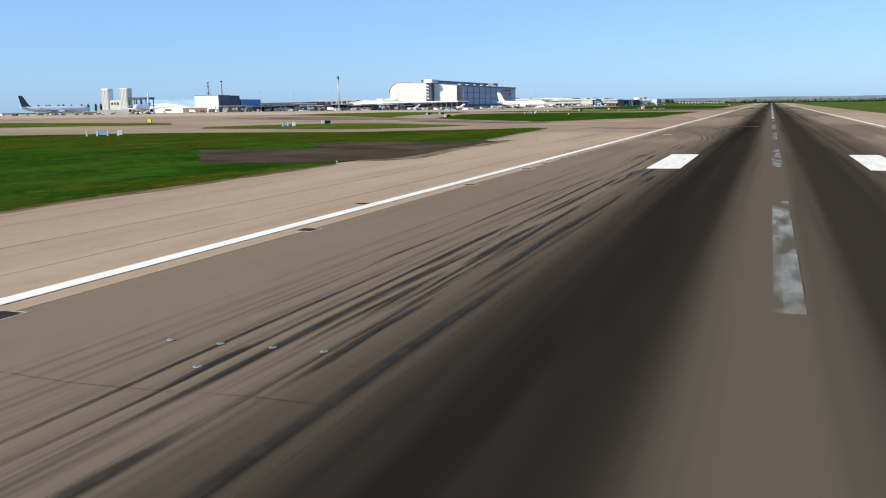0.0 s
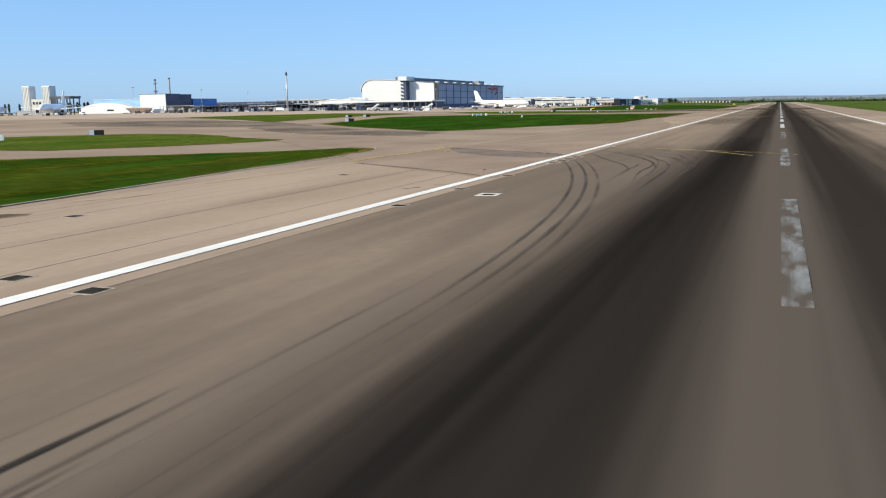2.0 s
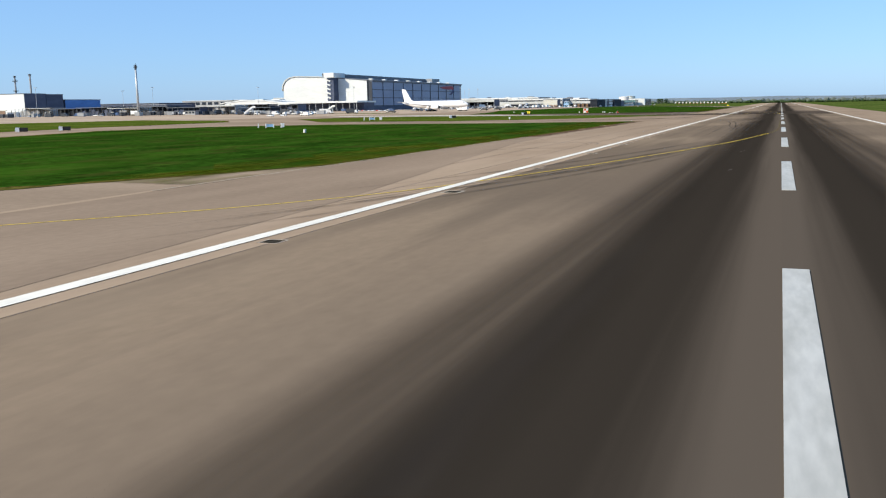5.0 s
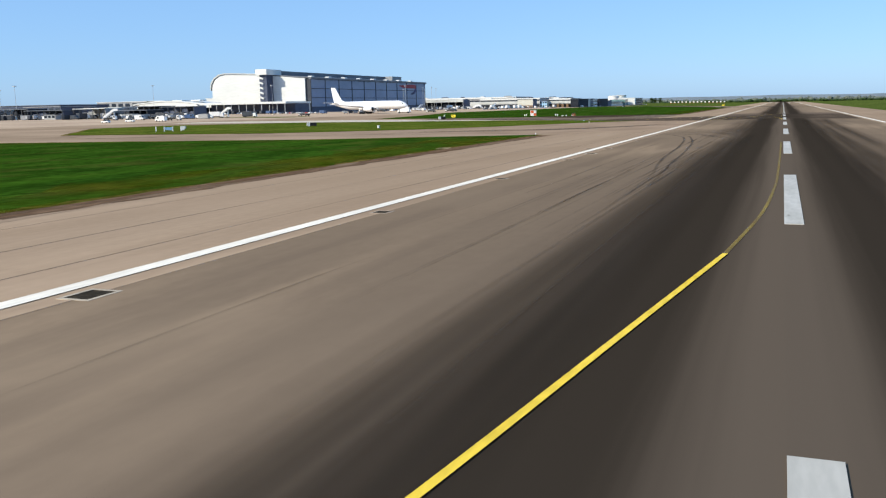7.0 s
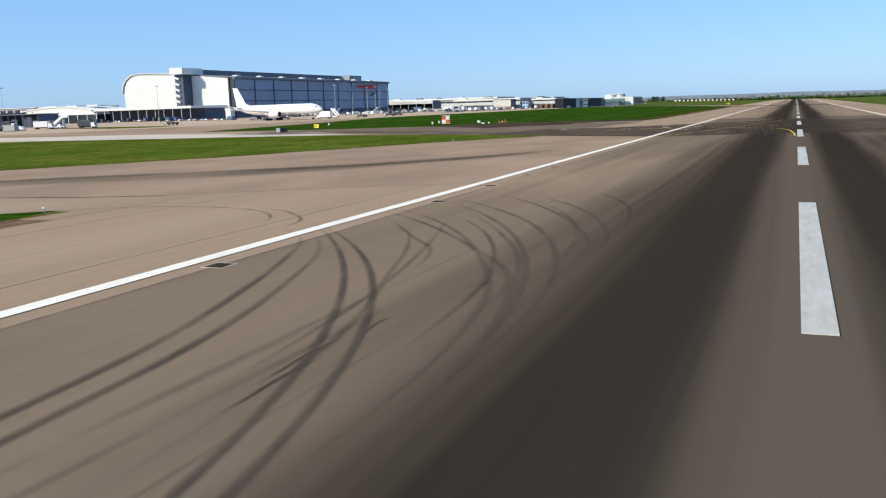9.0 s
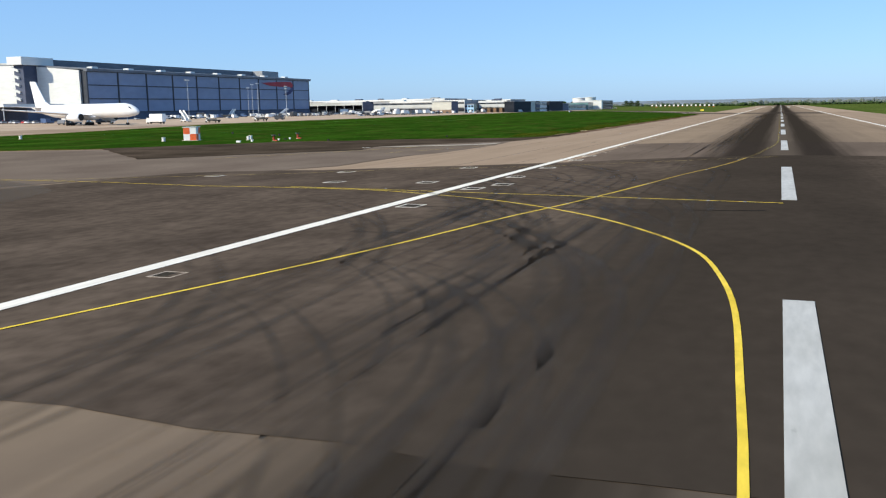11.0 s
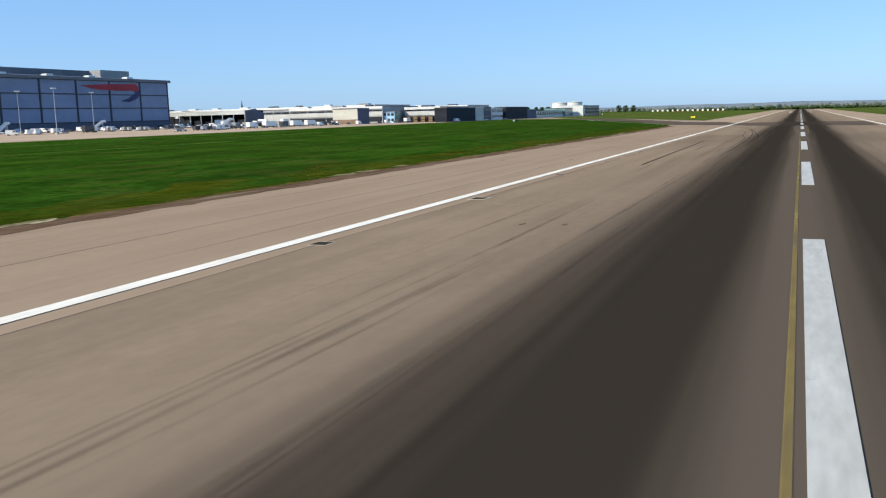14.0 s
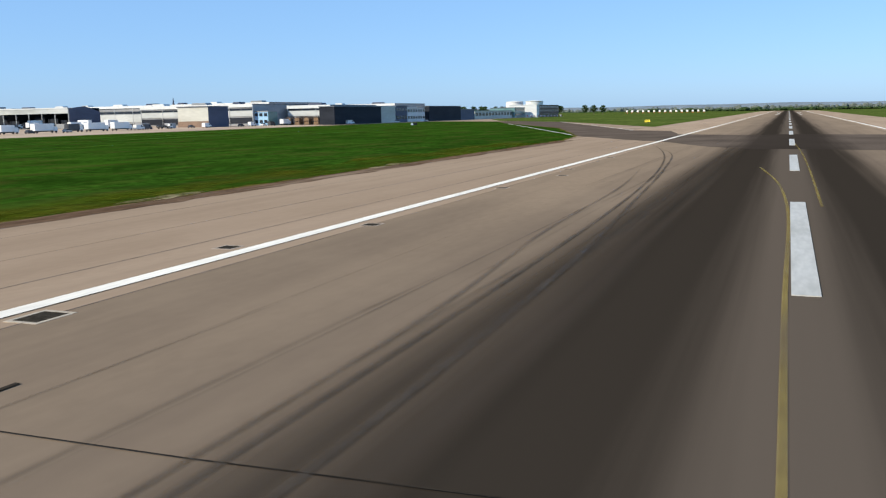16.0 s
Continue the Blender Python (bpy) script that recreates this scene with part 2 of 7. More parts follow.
pale_mat = mat("pale_concrete", (0.46, 0.40, 0.31), (0.54, 0.47, 0.37), (0.5, 0.5, 1), 0.1, 0.92, fine=1.0, fine_amount=0.08)
pale_strip_mat = mat("pale_strip_concrete", (0.30, 0.25, 0.185), (0.40, 0.335, 0.25), (1, 1, 1), 0.3, 0.92, fine=2.0, fine_amount=0.12)
smear_mat = worn(mat("worn_dark_asphalt", (0.105, 0.084, 0.064), (0.150, 0.120, 0.092), (1, 1, 1), 0.10, 0.95, fine=2.0, fine_amount=0.12, spec=0.08), 0.54, 0.06, (1, 0.6, 1), 0.20, 0.62)
edge_mat = worn(mat("crumbled_asphalt", (0.085, 0.065, 0.048), (0.120, 0.091, 0.068), (1, 1, 1), 0.3, 0.98, fine=2.0, fine_amount=0.15, spec=0.0), 0.50, 0.22, (1, 0.7, 1), 0.16, 0.8)
old_mat = mat("old_asphalt", (0.040, 0.030, 0.021), (0.084, 0.062, 0.044), (1, 1, 1), 0.10, 0.98, bump=0.3, fine=2.0, fine_amount=0.15, spec=0.0)
crossing_mat = mat("crossing_asphalt", (0.066, 0.050, 0.038), (0.106, 0.080, 0.060), (1, 0.6, 1), 0.16, 0.92, bump=0.25, fine=1.5, fine_amount=0.2, spec=0.0)
band(crossing_mat, 0.3, 4.0, 13.0, (0.032, 0.026, 0.020), 0.75, 2.5)
seal_mat = mat("sealed_asphalt", (0.122, 0.092, 0.070), (0.165, 0.125, 0.095), (0.35, 0.12, 1), 0.30, 0.95, bump=0.08, fine=2.2, fine_amount=0.06, weave=(1, 0.5, 1), spec=0.0)
stripes(seal_mat, (0.110, 0.084, 0.064), 0.6, (0.25, 0.05, 1), 0.7)
band(seal_mat, 0.3, 5.4, 10.0, (0.025, 0.020, 0.016), 0.92, 1.6)
# The same glare-lightened middle strip on the sealed stretch.
band(seal_mat, 0.3, 0.6, 3.2, (0.110, 0.086, 0.065), 0.75, 1.0)
exit_mat = mat("exit_asphalt", (0.137, 0.104, 0.080), (0.177, 0.138, 0.106), (1, 0.6, 1), 0.12, 0.92, bump=0.1, fine=2.5, fine_amount=0.06, spec=0.0, weave=(1, 0.7, 1))
exit_dark_mat = mat("dark_exit_asphalt", (0.088, 0.068, 0.053), (0.128, 0.099, 0.077), (1, 0.6, 1), 0.10, 0.95, bump=0.1, fine=2.5, fine_amount=0.06, spec=0.0, weave=(1, 0.7, 1))
band(exit_dark_mat, 0.3, 5.0, 11.0, (0.030, 0.024, 0.019), 0.85, 2.0)
worn_shoulder_mat = mat("worn_shoulder_asphalt", (0.245, 0.180, 0.128), (0.300, 0.222, 0.158), (0.4, 0.08, 1), 0.30, 0.95, bump=0.08, fine=2.2, fine_amount=0.055, spec=0.0, weave=(1, 0.6, 1))
grey_patch_mat = worn(mat("grey_patch_asphalt", (0.195, 0.158, 0.130), (0.245, 0.200, 0.164), (1, 1, 1), 0.12, 0.95, bump=0.1, fine=2.2, fine_amount=0.06, spec=0.0), 0.54, 0.09, (1, 0.5, 1), 0.22, 0.95)
exit_pale_mat = mat("worn_exit_asphalt", (0.249, 0.180, 0.128), (0.318, 0.232, 0.165), (1, 0.6, 1), 0.10, 0.92, bump=0.1, fine=2.5, fine_amount=0.06, spec=0.0, weave=(1, 0.7, 1))
lane_mat = worn(mat("lane_rubber", (0.034, 0.028, 0.022), (0.058, 0.047, 0.037), (1, 0.05, 1), 0.6, 0.95, fine=4, fine_amount=0.15, spec=0.0), 0.52, 0.5, (0.9, 0.010, 1), 0.25, 0.7)
deposit_mat = worn(mat("rubber_deposit", (0.014, 0.012, 0.010), (0.030, 0.025, 0.020), (1, 0.05, 1), 0.6, 0.95, fine=4, fine_amount=0.2, spec=0.0), 0.54, 0.5, (1.1, 0.010, 1), 0.25, 0.85)
grass_mat = mat("mown_grass", (0.014, 0.042, 0.0040), (0.027, 0.070, 0.0065), (1.0, 0.45, 1), 0.12, 0.95, bump=0.8, fine=1.1, fine_amount=0.45, spec=0.0, weave=(1, 0.6, 1))
far_grass_mat = mat("rough_grass", (0.056, 0.086, 0.016), (0.090, 0.115, 0.026), (0.3, 0.1, 1), 0.10, 0.95, bump=0.6, fine=1.2, fine_amount=0.35, spec=0.0)
stripes(grass_mat, (0.040, 0.100, 0.008), 0.45, (0.12, 0.010, 1), 1.0)
stripes(grass_mat, (0.010, 0.028, 0.0025), 0.55, (0.16, 0.07, 1), 0.9)
stripes(grass_mat, (0.064, 0.062, 0.014), 0.40, (0.30, 0.12, 1), 0.6)
olive_mat = mat("thin_olive_grass", (0.046, 0.074, 0.009), (0.092, 0.116, 0.018), (0.6, 0.4, 1), 0.14, 0.95, bump=0.8, fine=0.9, fine_amount=0.4, spec=0.0, weave=(1, 0.6, 1))
stripes(olive_mat, (0.040, 0.086, 0.007), 0.55, (0.10, 0.05, 1), 0.7)
stripes(olive_mat, (0.130, 0.112, 0.022), 0.40, (0.35, 0.15, 1), 0.6)
thin_mat = worn(mat("thin_yellowed_grass", (0.048, 0.064, 0.003), (0.100, 0.098, 0.011), (1.0, 0.5, 1), 0.25, 0.95, bump=0.8, fine=1.2, fine_amount=0.5, spec=0.0, weave=(1, 0.6, 1)), 0.51, 0.16, (1, 0.35, 1), 0.14, 0.62)
dry_mat = mat("dry_grass_verge", (0.052, 0.060, 0.008), (0.150, 0.110, 0.035), (0.6, 0.15, 1), 0.35, 0.95, bump=0.9, fine=2.5, fine_amount=0.5, spec=0.0, weave=(1, 0.6, 1))
white_paint = mat("white_road_paint", (0.70, 0.65, 0.56), (0.80, 0.75, 0.65), (1, 0.2, 1), 0.8, 0.8, fine=4, fine_amount=0.08, spec=0.1)
dash_paint = worn(mat("worn_white_paint", (0.40, 0.385, 0.34), (0.50, 0.485, 0.44), (1, 0.2, 1), 0.8, 0.7, fine=4, fine_amount=0.1), 0.78, 1.4, (1, 0.3, 1), 0.10)
ghost_paint = worn(mat("rubbed_white_paint", (0.26, 0.245, 0.21), (0.34, 0.32, 0.28), (1, 0.2, 1), 0.8, 0.8, fine=4, fine_amount=0.1), 0.46, 0.9, (1, 0.25, 1), 0.12, 0.8)
yellow_paint = mat("yellow_road_paint", (0.66, 0.46, 0.038), (0.76, 0.55, 0.062), (1, 0.3, 1), 0.8, 0.75, fine=4, fine_amount=0.14, spec=0.1)
# Yellow dulled in its colour to paint in the haze of the cabin window.
hazed_yellow = mat("hazed_yellow_paint", (0.40, 0.265, 0.040), (0.50, 0.34, 0.060), (1, 0.3, 1), 0.8, 0.8, fine=4, fine_amount=0.25, spec=0.05)
faded_yellow = worn(mat("faded_yellow_paint", (0.46, 0.33, 0.10), (0.58, 0.43, 0.14), (1, 0.3, 1), 0.8, 0.85, fine=3, fine_amount=0.2, spec=0.05), 0.58, 0.5, (1, 0.6, 1), 0.22, 0.85)
# Patchy thin yellow, toned down in colour to imitate a view through window haze.
thin_yellow = worn(mat("toned_yellow_paint", (0.30, 0.22, 0.06), (0.40, 0.30, 0.08), (1, 0.3, 1), 0.8, 0.85, fine=3, fine_amount=0.2, spec=0.05), 0.55, 0.4, (1, 0.3, 1), 0.2, 0.6)
rubber = worn(mat("tyre_rubber", (0.055, 0.045, 0.036), (0.085, 0.069, 0.055), (1, 1, 1), 0.8, 0.95, fine=5, fine_amount=0.2, spec=0.1), 0.64, 0.7, (1.0, 0.25, 1), 0.25, 0.64)
rubber_soft = worn(mat("faint_tyre_rubber", (0.085, 0.068, 0.054), (0.115, 0.092, 0.073), (1, 1, 1), 0.8, 0.95, fine=5, fine_amount=0.2, spec=0.1), 0.58, 0.5, (1.0, 0.25, 1), 0.22, 0.52)
for m in (rubber, rubber_soft, deposit_mat, lane_mat):
    feather(m)
rubber_haze = feather(worn(mat("thin_tyre_rubber", (0.055, 0.045, 0.036), (0.075, 0.061, 0.048), (1, 1, 1), 0.8, 0.95, fine=5, fine_amount=0.2, spec=0.1), 0.55, 0.5, (1.0, 0.3, 1), 0.2, 0.42))
seam_mat = worn(mat("pavement_seam", (0.116, 0.085, 0.061), (0.180, 0.131, 0.095), (1, 0.2, 1), 0.5, 0.9), 0.52, 0.12, (1, 0.12, 1), 0.14)
rubber_strong = feather(worn(mat("fresh_tyre_rubber", (0.022, 0.018, 0.014), (0.042, 0.034, 0.027), (1, 1, 1), 0.8, 0.95, fine=5, fine_amount=0.2, spec=0.1), 0.70, 0.6, (1.2, 0.25, 1), 0.20, 0.92))
stain_mat = feather(worn(mat("runway_stain", (0.085, 0.066, 0.049), (0.120, 0.094, 0.070), (1, 0.1, 1), 0.3, 0.95, fine=3, fine_amount=0.15, spec=0.1), 0.60, 0.10, (1, 0.12, 1), 0.30, 0.54))
joint_mat = mat("joint_sealant", (0.014, 0.011, 0.008), (0.034, 0.026, 0.018), (1, 0.2, 1), 0.5, 0.95, spec=0.05)
pit_mat = mat("pit_grating", (0.022, 0.018, 0.012), (0.048, 0.039, 0.026), (1, 1, 1), 2.0, 0.9, fine=8, fine_amount=0.3, spec=0.04)
pale_rim_mat = mat("pale_pit_concrete", (0.48, 0.44, 0.37), (0.60, 0.55, 0.47), (1, 1, 1), 1.5, 0.9)
pit_rim_mat = mat("pit_rim_concrete", (0.34, 0.285, 0.215), (0.44, 0.375, 0.29), (1, 1, 1), 1.5, 0.9)
pit_frame_mat = mat("pit_concrete", (0.28, 0.22, 0.165), (0.38, 0.31, 0.24), (1, 1, 1), 1.5, 0.9)
white_clad = mat("white_cladding", (0.60, 0.62, 0.61), (0.65, 0.67, 0.66), (0.2, 0.2, 1), 0.15, 0.55, fine=1.0, fine_amount=0.05)
pale_clad = mat("weathered_pale_cladding", (0.40, 0.42, 0.41), (0.52, 0.54, 0.53), (0.3, 0.3, 1), 0.2, 0.6, fine=1.0, fine_amount=0.08)
cream_clad = mat("cream_cladding", (0.46, 0.46, 0.41), (0.55, 0.55, 0.49), (0.3, 0.3, 1), 0.2, 0.6, fine=1.0, fine_amount=0.06)
door_mat = mat("hangar_door_panel", (0.135, 0.185, 0.300), (0.175, 0.230, 0.360), (0.2, 0.2, 0.4), 0.12, 0.35, metal=0.0, fine=0.8, fine_amount=0.06, spec=0.5)
door_frame_mat = mat("dark_door_frame", (0.030, 0.036, 0.048), (0.045, 0.052, 0.066), (1, 1, 1), 0.3, 0.5)
roof_mat = mat("slate_roof_sheet", (0.10, 0.115, 0.14), (0.15, 0.165, 0.19), (0.3, 0.3, 1), 0.2, 0.5)
dark_clad = mat("dark_blue_cladding", (0.050, 0.064, 0.105), (0.078, 0.095, 0.145), (0.3, 0.3, 1), 0.2, 0.6)
blue_clad = mat("bright_blue_cladding", (0.06, 0.17, 0.42), (0.09, 0.23, 0.52), (0.3, 0.3, 1), 0.2, 0.55)
sky_clad = mat("pale_blue_cladding", (0.25, 0.45, 0.66), (0.33, 0.53, 0.74), (0.3, 0.3, 1), 0.2, 0.55)
grey_clad = mat("grey_cladding", (0.24, 0.25, 0.26), (0.33, 0.34, 0.35), (0.3, 0.3, 1), 0.2, 0.6)
brown_clad = mat("brown_brick", (0.17, 0.115, 0.085), (0.24, 0.165, 0.12), (0.5, 0.5, 1), 0.4, 0.85)
green_clad = mat("green_glass_cladding", (0.10, 0.19, 0.19), (0.15, 0.26, 0.26), (0.4, 0.4, 1), 0.3, 0.3)
glass_mat = mat("dark_window_glass", (0.020, 0.028, 0.040), (0.035, 0.045, 0.060), (1, 1, 1), 0.4, 0.12, spec=0.6)
plane_white = mat("white_aircraft_paint", (0.78, 0.78, 0.78), (0.84, 0.84, 0.83), (0.3, 0.3, 0.3), 0.3, 0.3, fine=2, fine_amount=0.03, spec=0.5)
plane_grey = mat("pale_blue_aircraft_paint", (0.42, 0.50, 0.60), (0.50, 0.57, 0.66), (0.3, 0.3, 0.3), 0.3, 0.3, fine=2, fine_amount=0.03, spec=0.5)
fin_green = mat("dark_green_fin_paint", (0.012, 0.045, 0.042), (0.02, 0.06, 0.055), (1, 1, 1), 0.3, 0.35)
steel = mat("galvanised_steel", (0.40, 0.42, 0.43), (0.50, 0.52, 0.53), (1, 1, 0.2), 0.4, 0.45, metal=0.4)
dark_steel = mat("dark_steel", (0.05, 0.055, 0.06), (0.09, 0.095, 0.10), (1, 1, 1), 0.4, 0.5)
tyre_mat = mat("black_tyre", (0.018, 0.018, 0.018), (0.03, 0.03, 0.03), (1, 1, 1), 2, 0.85)
van_white = mat("white_vehicle_paint", (0.74, 0.74, 0.73), (0.82, 0.82, 0.80), (1, 1, 1), 0.5, 0.3, fine=3, fine_amount=0.04, spec=0.5)
van_dark = mat("dark_vehicle_paint", (0.030, 0.034, 0.042), (0.055, 0.060, 0.070), (1, 1, 1), 0.5, 0.35, spec=0.5)
van_blue = mat("blue_vehicle_paint", (0.05, 0.09, 0.19), (0.07, 0.12, 0.24), (1, 1, 1), 0.5, 0.35, spec=0.5)
van_silver = mat("silver_vehicle_paint", (0.36, 0.37, 0.39), (0.44, 0.45, 0.47), (1, 1, 1), 0.5, 0.3, metal=0.3, spec=0.5)
red_paint = mat("red_paint", (0.50, 0.035, 0.030), (0.60, 0.055, 0.045), (1, 1, 1), 0.6, 0.5)
orange_paint = mat("orange_red_paint", (0.62, 0.10, 0.03), (0.72, 0.15, 0.05), (1, 1, 1), 0.6, 0.5)
emblem_red = mat("emblem_red", (0.27, 0.016, 0.030), (0.33, 0.024, 0.040), (0.3, 0.3, 0.3), 0.3, 0.5)
emblem_blue = mat("emblem_blue", (0.020, 0.026, 0.095), (0.030, 0.036, 0.13), (0.3, 0.3, 0.3), 0.3, 0.5)
sign_yellow = mat("yellow_sign_face", (0.72, 0.58, 0.03), (0.80, 0.65, 0.05), (1, 1, 1), 0.6, 0.5)
wood_mat = mat("pallet_wood", (0.15, 0.095, 0.055), (0.27, 0.175, 0.105), (1, 1, 1), 0.8, 0.85)
soil_mat = worn(mat("washed_soil", (0.095, 0.058, 0.036), (0.165, 0.108, 0.070), (1, 0.2, 1), 0.6, 0.95, fine=3, fine_amount=0.3, spec=0.0), 0.60, 0.35, (1, 0.14, 1), 0.16)
bare_mat = worn(mat("bare_earth", (0.24, 0.19, 0.10), (0.42, 0.35, 0.22), (1, 0.5, 1), 0.8, 0.95, fine=3, fine_amount=0.3, spec=0.05), 0.60, 0.9, (1, 0.5, 1), 0.12)
swathe_mat = worn(mat("pale_mown_grass", (0.038, 0.110, 0.004), (0.070, 0.150, 0.008), (0.6, 0.06, 1), 0.3, 0.95, bump=0.6, fine=1.5, fine_amount=0.4, spec=0.05), 0.56, 0.10, (1, 0.08, 1), 0.16)
leaf_mat = mat("dark_foliage", (0.018, 0.036, 0.012), (0.045, 0.072, 0.022), (1, 1, 1), 0.3, 0.9, fine=1.5, fine_amount=0.4, spec=0.1)
# The pale blue base colour paints distance haze onto the hills.
hill_mat = mat("hills_painted_hazy", (0.15, 0.19, 0.25), (0.19, 0.235, 0.30), (0.05, 0.05, 0.05), 0.1, 0.95, spec=0.0)
# Far foliage is greyed and lightened in colour to imitate haze.
far_leaf_mat = mat("foliage_painted_hazy", (0.090, 0.110, 0.100), (0.135, 0.155, 0.135), (0.2, 0.2, 0.2), 0.1, 0.95, spec=0.05)
bark_mat = mat("bark", (0.07, 0.05, 0.035), (0.12, 0.09, 0.065), (1, 1, 0.3), 1.0, 0.9)

# ---- ground ----
def strip(name, xs, y0, y1, m, lift, label, category, kind="structure"):
    """A sheet that follows the ground's cross-section between the listed lines."""
    bm = bmesh.new()
    rows = [[bm.verts.new((x, y, gz(x) + lift)) for y in (y0, y1)] for x in xs]
    for a, b in zip(rows, rows[1:]):
        bm.faces.new((a[0], b[0], b[1], a[1]))
    bmesh.ops.recalc_face_normals(bm, faces=bm.faces)
    for f in bm.faces:
        if f.normal.z < 0:
            f.normal_flip()
    return tagged(part(name, bm, m), label, category, "", kind)


strip("ground", [-9000, -420, -50, -49.9, 49.9, 50, 9000], -4000, 9600, far_grass_mat, -0.06, "wide green airfield grass reaching the horizon", "grass")
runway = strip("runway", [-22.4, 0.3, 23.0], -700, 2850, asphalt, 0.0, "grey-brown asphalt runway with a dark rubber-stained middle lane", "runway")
strip("runway_shoulder_south", [-50, -22.4], -700, 2850, shoulder_mat, 0.0, "beige asphalt shoulder beside the runway", "shoulder")
strip("runway_shoulder_north", [23.0, 50], -700, 2850, shoulder_mat, 0.0, "beige asphalt shoulder beside the runway", "shoulder")


def outline(pts, step=4.0, rough=0.5, seed=1):
    """The outline cut into short stretches with a slightly uneven line."""
    r = random.Random(seed)
    out = []
    for (ax, ay), (bx, by) in zip(pts, pts[1:] + pts[:1]):
        L = math.hypot(bx - ax, by - ay)
        k = max(1, int(L / step))
        for i in range(k):
            u = i / k
            j = rough if 0 < i else rough * 0.3
            out.append((ax + (bx - ax) * u + r.uniform(-j, j), ay + (by - ay) * u + r.uniform(-j, j)))
    return out


def sheet(name, pts, m, lift, label, category, step=4.0, rough=0.5, seed=1):
    bm = bmesh.new()
    vs = [bm.verts.new((x, y, 0)) for x, y in outline(pts, step, rough, seed)]
    es = [bm.edges.new((a, b)) for a, b in zip(vs, vs[1:] + vs[:1])]
    bmesh.ops.triangle_fill(bm, use_beauty=True, use_dissolve=False, edges=es)
    for cut in (0.0, -50.0):
        if min(v.co.x for v in bm.verts) < cut < max(v.co.x for v in bm.verts):
            bmesh.ops.bisect_plane(bm, geom=bm.verts[:] + bm.edges[:] + bm.faces[:], plane_co=(cut, 0, 0), plane_no=(1, 0, 0))
    for v in bm.verts:
        v.co.z = gz(v.co.x) + lift
    for f in bm.faces:
        f.normal_update()
        if f.normal.z < 0:
            f.normal_flip()
    return tagged(part(name, bm, m), label, category, "", "structure")


# Pavement of the taxiways, then the paler apron beyond it.
sheet("taxiway_pavement", [(-50, -700), (-50, 1424), (-85, 1500), (-125, 1586), (-190, 1660), (-240, 1790), (-240, 2060), (-419, 2060), (-419, -700)],
      taxi_mat, -0.03, "worn grey-brown taxiway asphalt between grass islands", "taxiway", 40, 0.0)
sheet("apron", [(-262, 560), (-246, 900), (-243, 1010), (-241, 1290), (-246, 1500), (-243, 1780), (-243, 2050), (-419, 2050), (-419, 300), (-330, 420)],
      apron_mat, -0.01, "sunlit tan concrete apron in front of the hangars", "apron", 40, 0.0)
strip("apron_rear", [-1500, -419], -200, 2050, apron_mat, 0.0, "tan concrete apron behind the parked vehicles", "apron")

def grass_island(k, pts, i):
    """Mown grass with a dry verge round it."""
    cx = sum(p[0] for p in pts) / len(pts)
    cy = sum(p[1] for p in pts) / len(pts)
    sheet("dry_verge", pts, dry_mat, 0.016, "patchy dry brown verge along the grass edge", "verge", 3.0, 0.5, 10 + i)
    inner = []
    for x, y in pts:
        d = math.hypot(cx - x, cy - y)
        q = 2.6 if k in "adg" else 1.6
        if abs(x + 50) < 6 and k in "dg":
            inner.append((x - 1.1, y))
        elif abs(x + 50) < 6:
            inner.append((x - 0.5, y))
        else:
            inner.append((x + (cx - x) / d * q, y + (cy - y) / d * q))
    sheet("grass_island", inner, olive_mat if k in "bcef" else grass_mat, 0.03, "mown green grass between runway and taxiway", "grass", 2.5, 0.9, 30 + i)


grass_island("a", [(-49.2, -690), (-49.2, 84), (-51.7, 91), (-52, 99), (-53.6, 111), (-55.2, 128), (-56, 150), (-57.5, 166), (-60, 173), (-65, 175.5), (-67, 169), (-72, 160.5), (-86, 147), (-98, 133), (-112, 129), (-144, 118), (-178, 92), (-300, 0), (-400, -90), (-400, -690)], 0)
grass_island("b", [(-163, 153), (-131, 151), (-109, 154), (-101, 167), (-95, 180), (-91.5, 195), (-93, 200.5), (-106, 206), (-120, 217), (-132, 223.5), (-148, 222), (-162, 203), (-172, 170)], 1)
grass_island("c", [(-205, 195), (-224, 219), (-300, 215), (-415, 150), (-415, 0), (-260, 130)], 2)
grass_island("d", [(-81, 252), (-75, 264), (-66, 300), (-55, 328), (-49.7, 345), (-49.2, 579), (-66, 568), (-88, 552), (-150, 526), (-176, 495), (-184, 453), (-172, 406), (-150, 318), (-120, 285)], 3)
grass_island("e", [(-185, 345), (-200, 400), (-213, 480), (-215, 562), (-233, 588), (-291, 601), (-310, 520), (-300, 440), (-225, 383)], 4)
grass_island("f", [(-174, 565), (-124, 582), (-95, 613), (-80, 642), (-62, 690), (-49.2, 716), (-80, 728), (-111, 727), (-150, 712), (-184, 702), (-214, 662), (-217, 622)], 5)
grass_island("g", [(-182, 770), (-150, 775), (-114, 800), (-95, 834), (-84, 840), (-76, 849), (-57, 859), (-49.2, 866), (-49.2, 1270), (-54, 1305), (-85, 1410), (-150, 1545), (-179, 1622), (-236, 1650), (-238, 1290), (-236, 1010), (-205, 890)], 6)

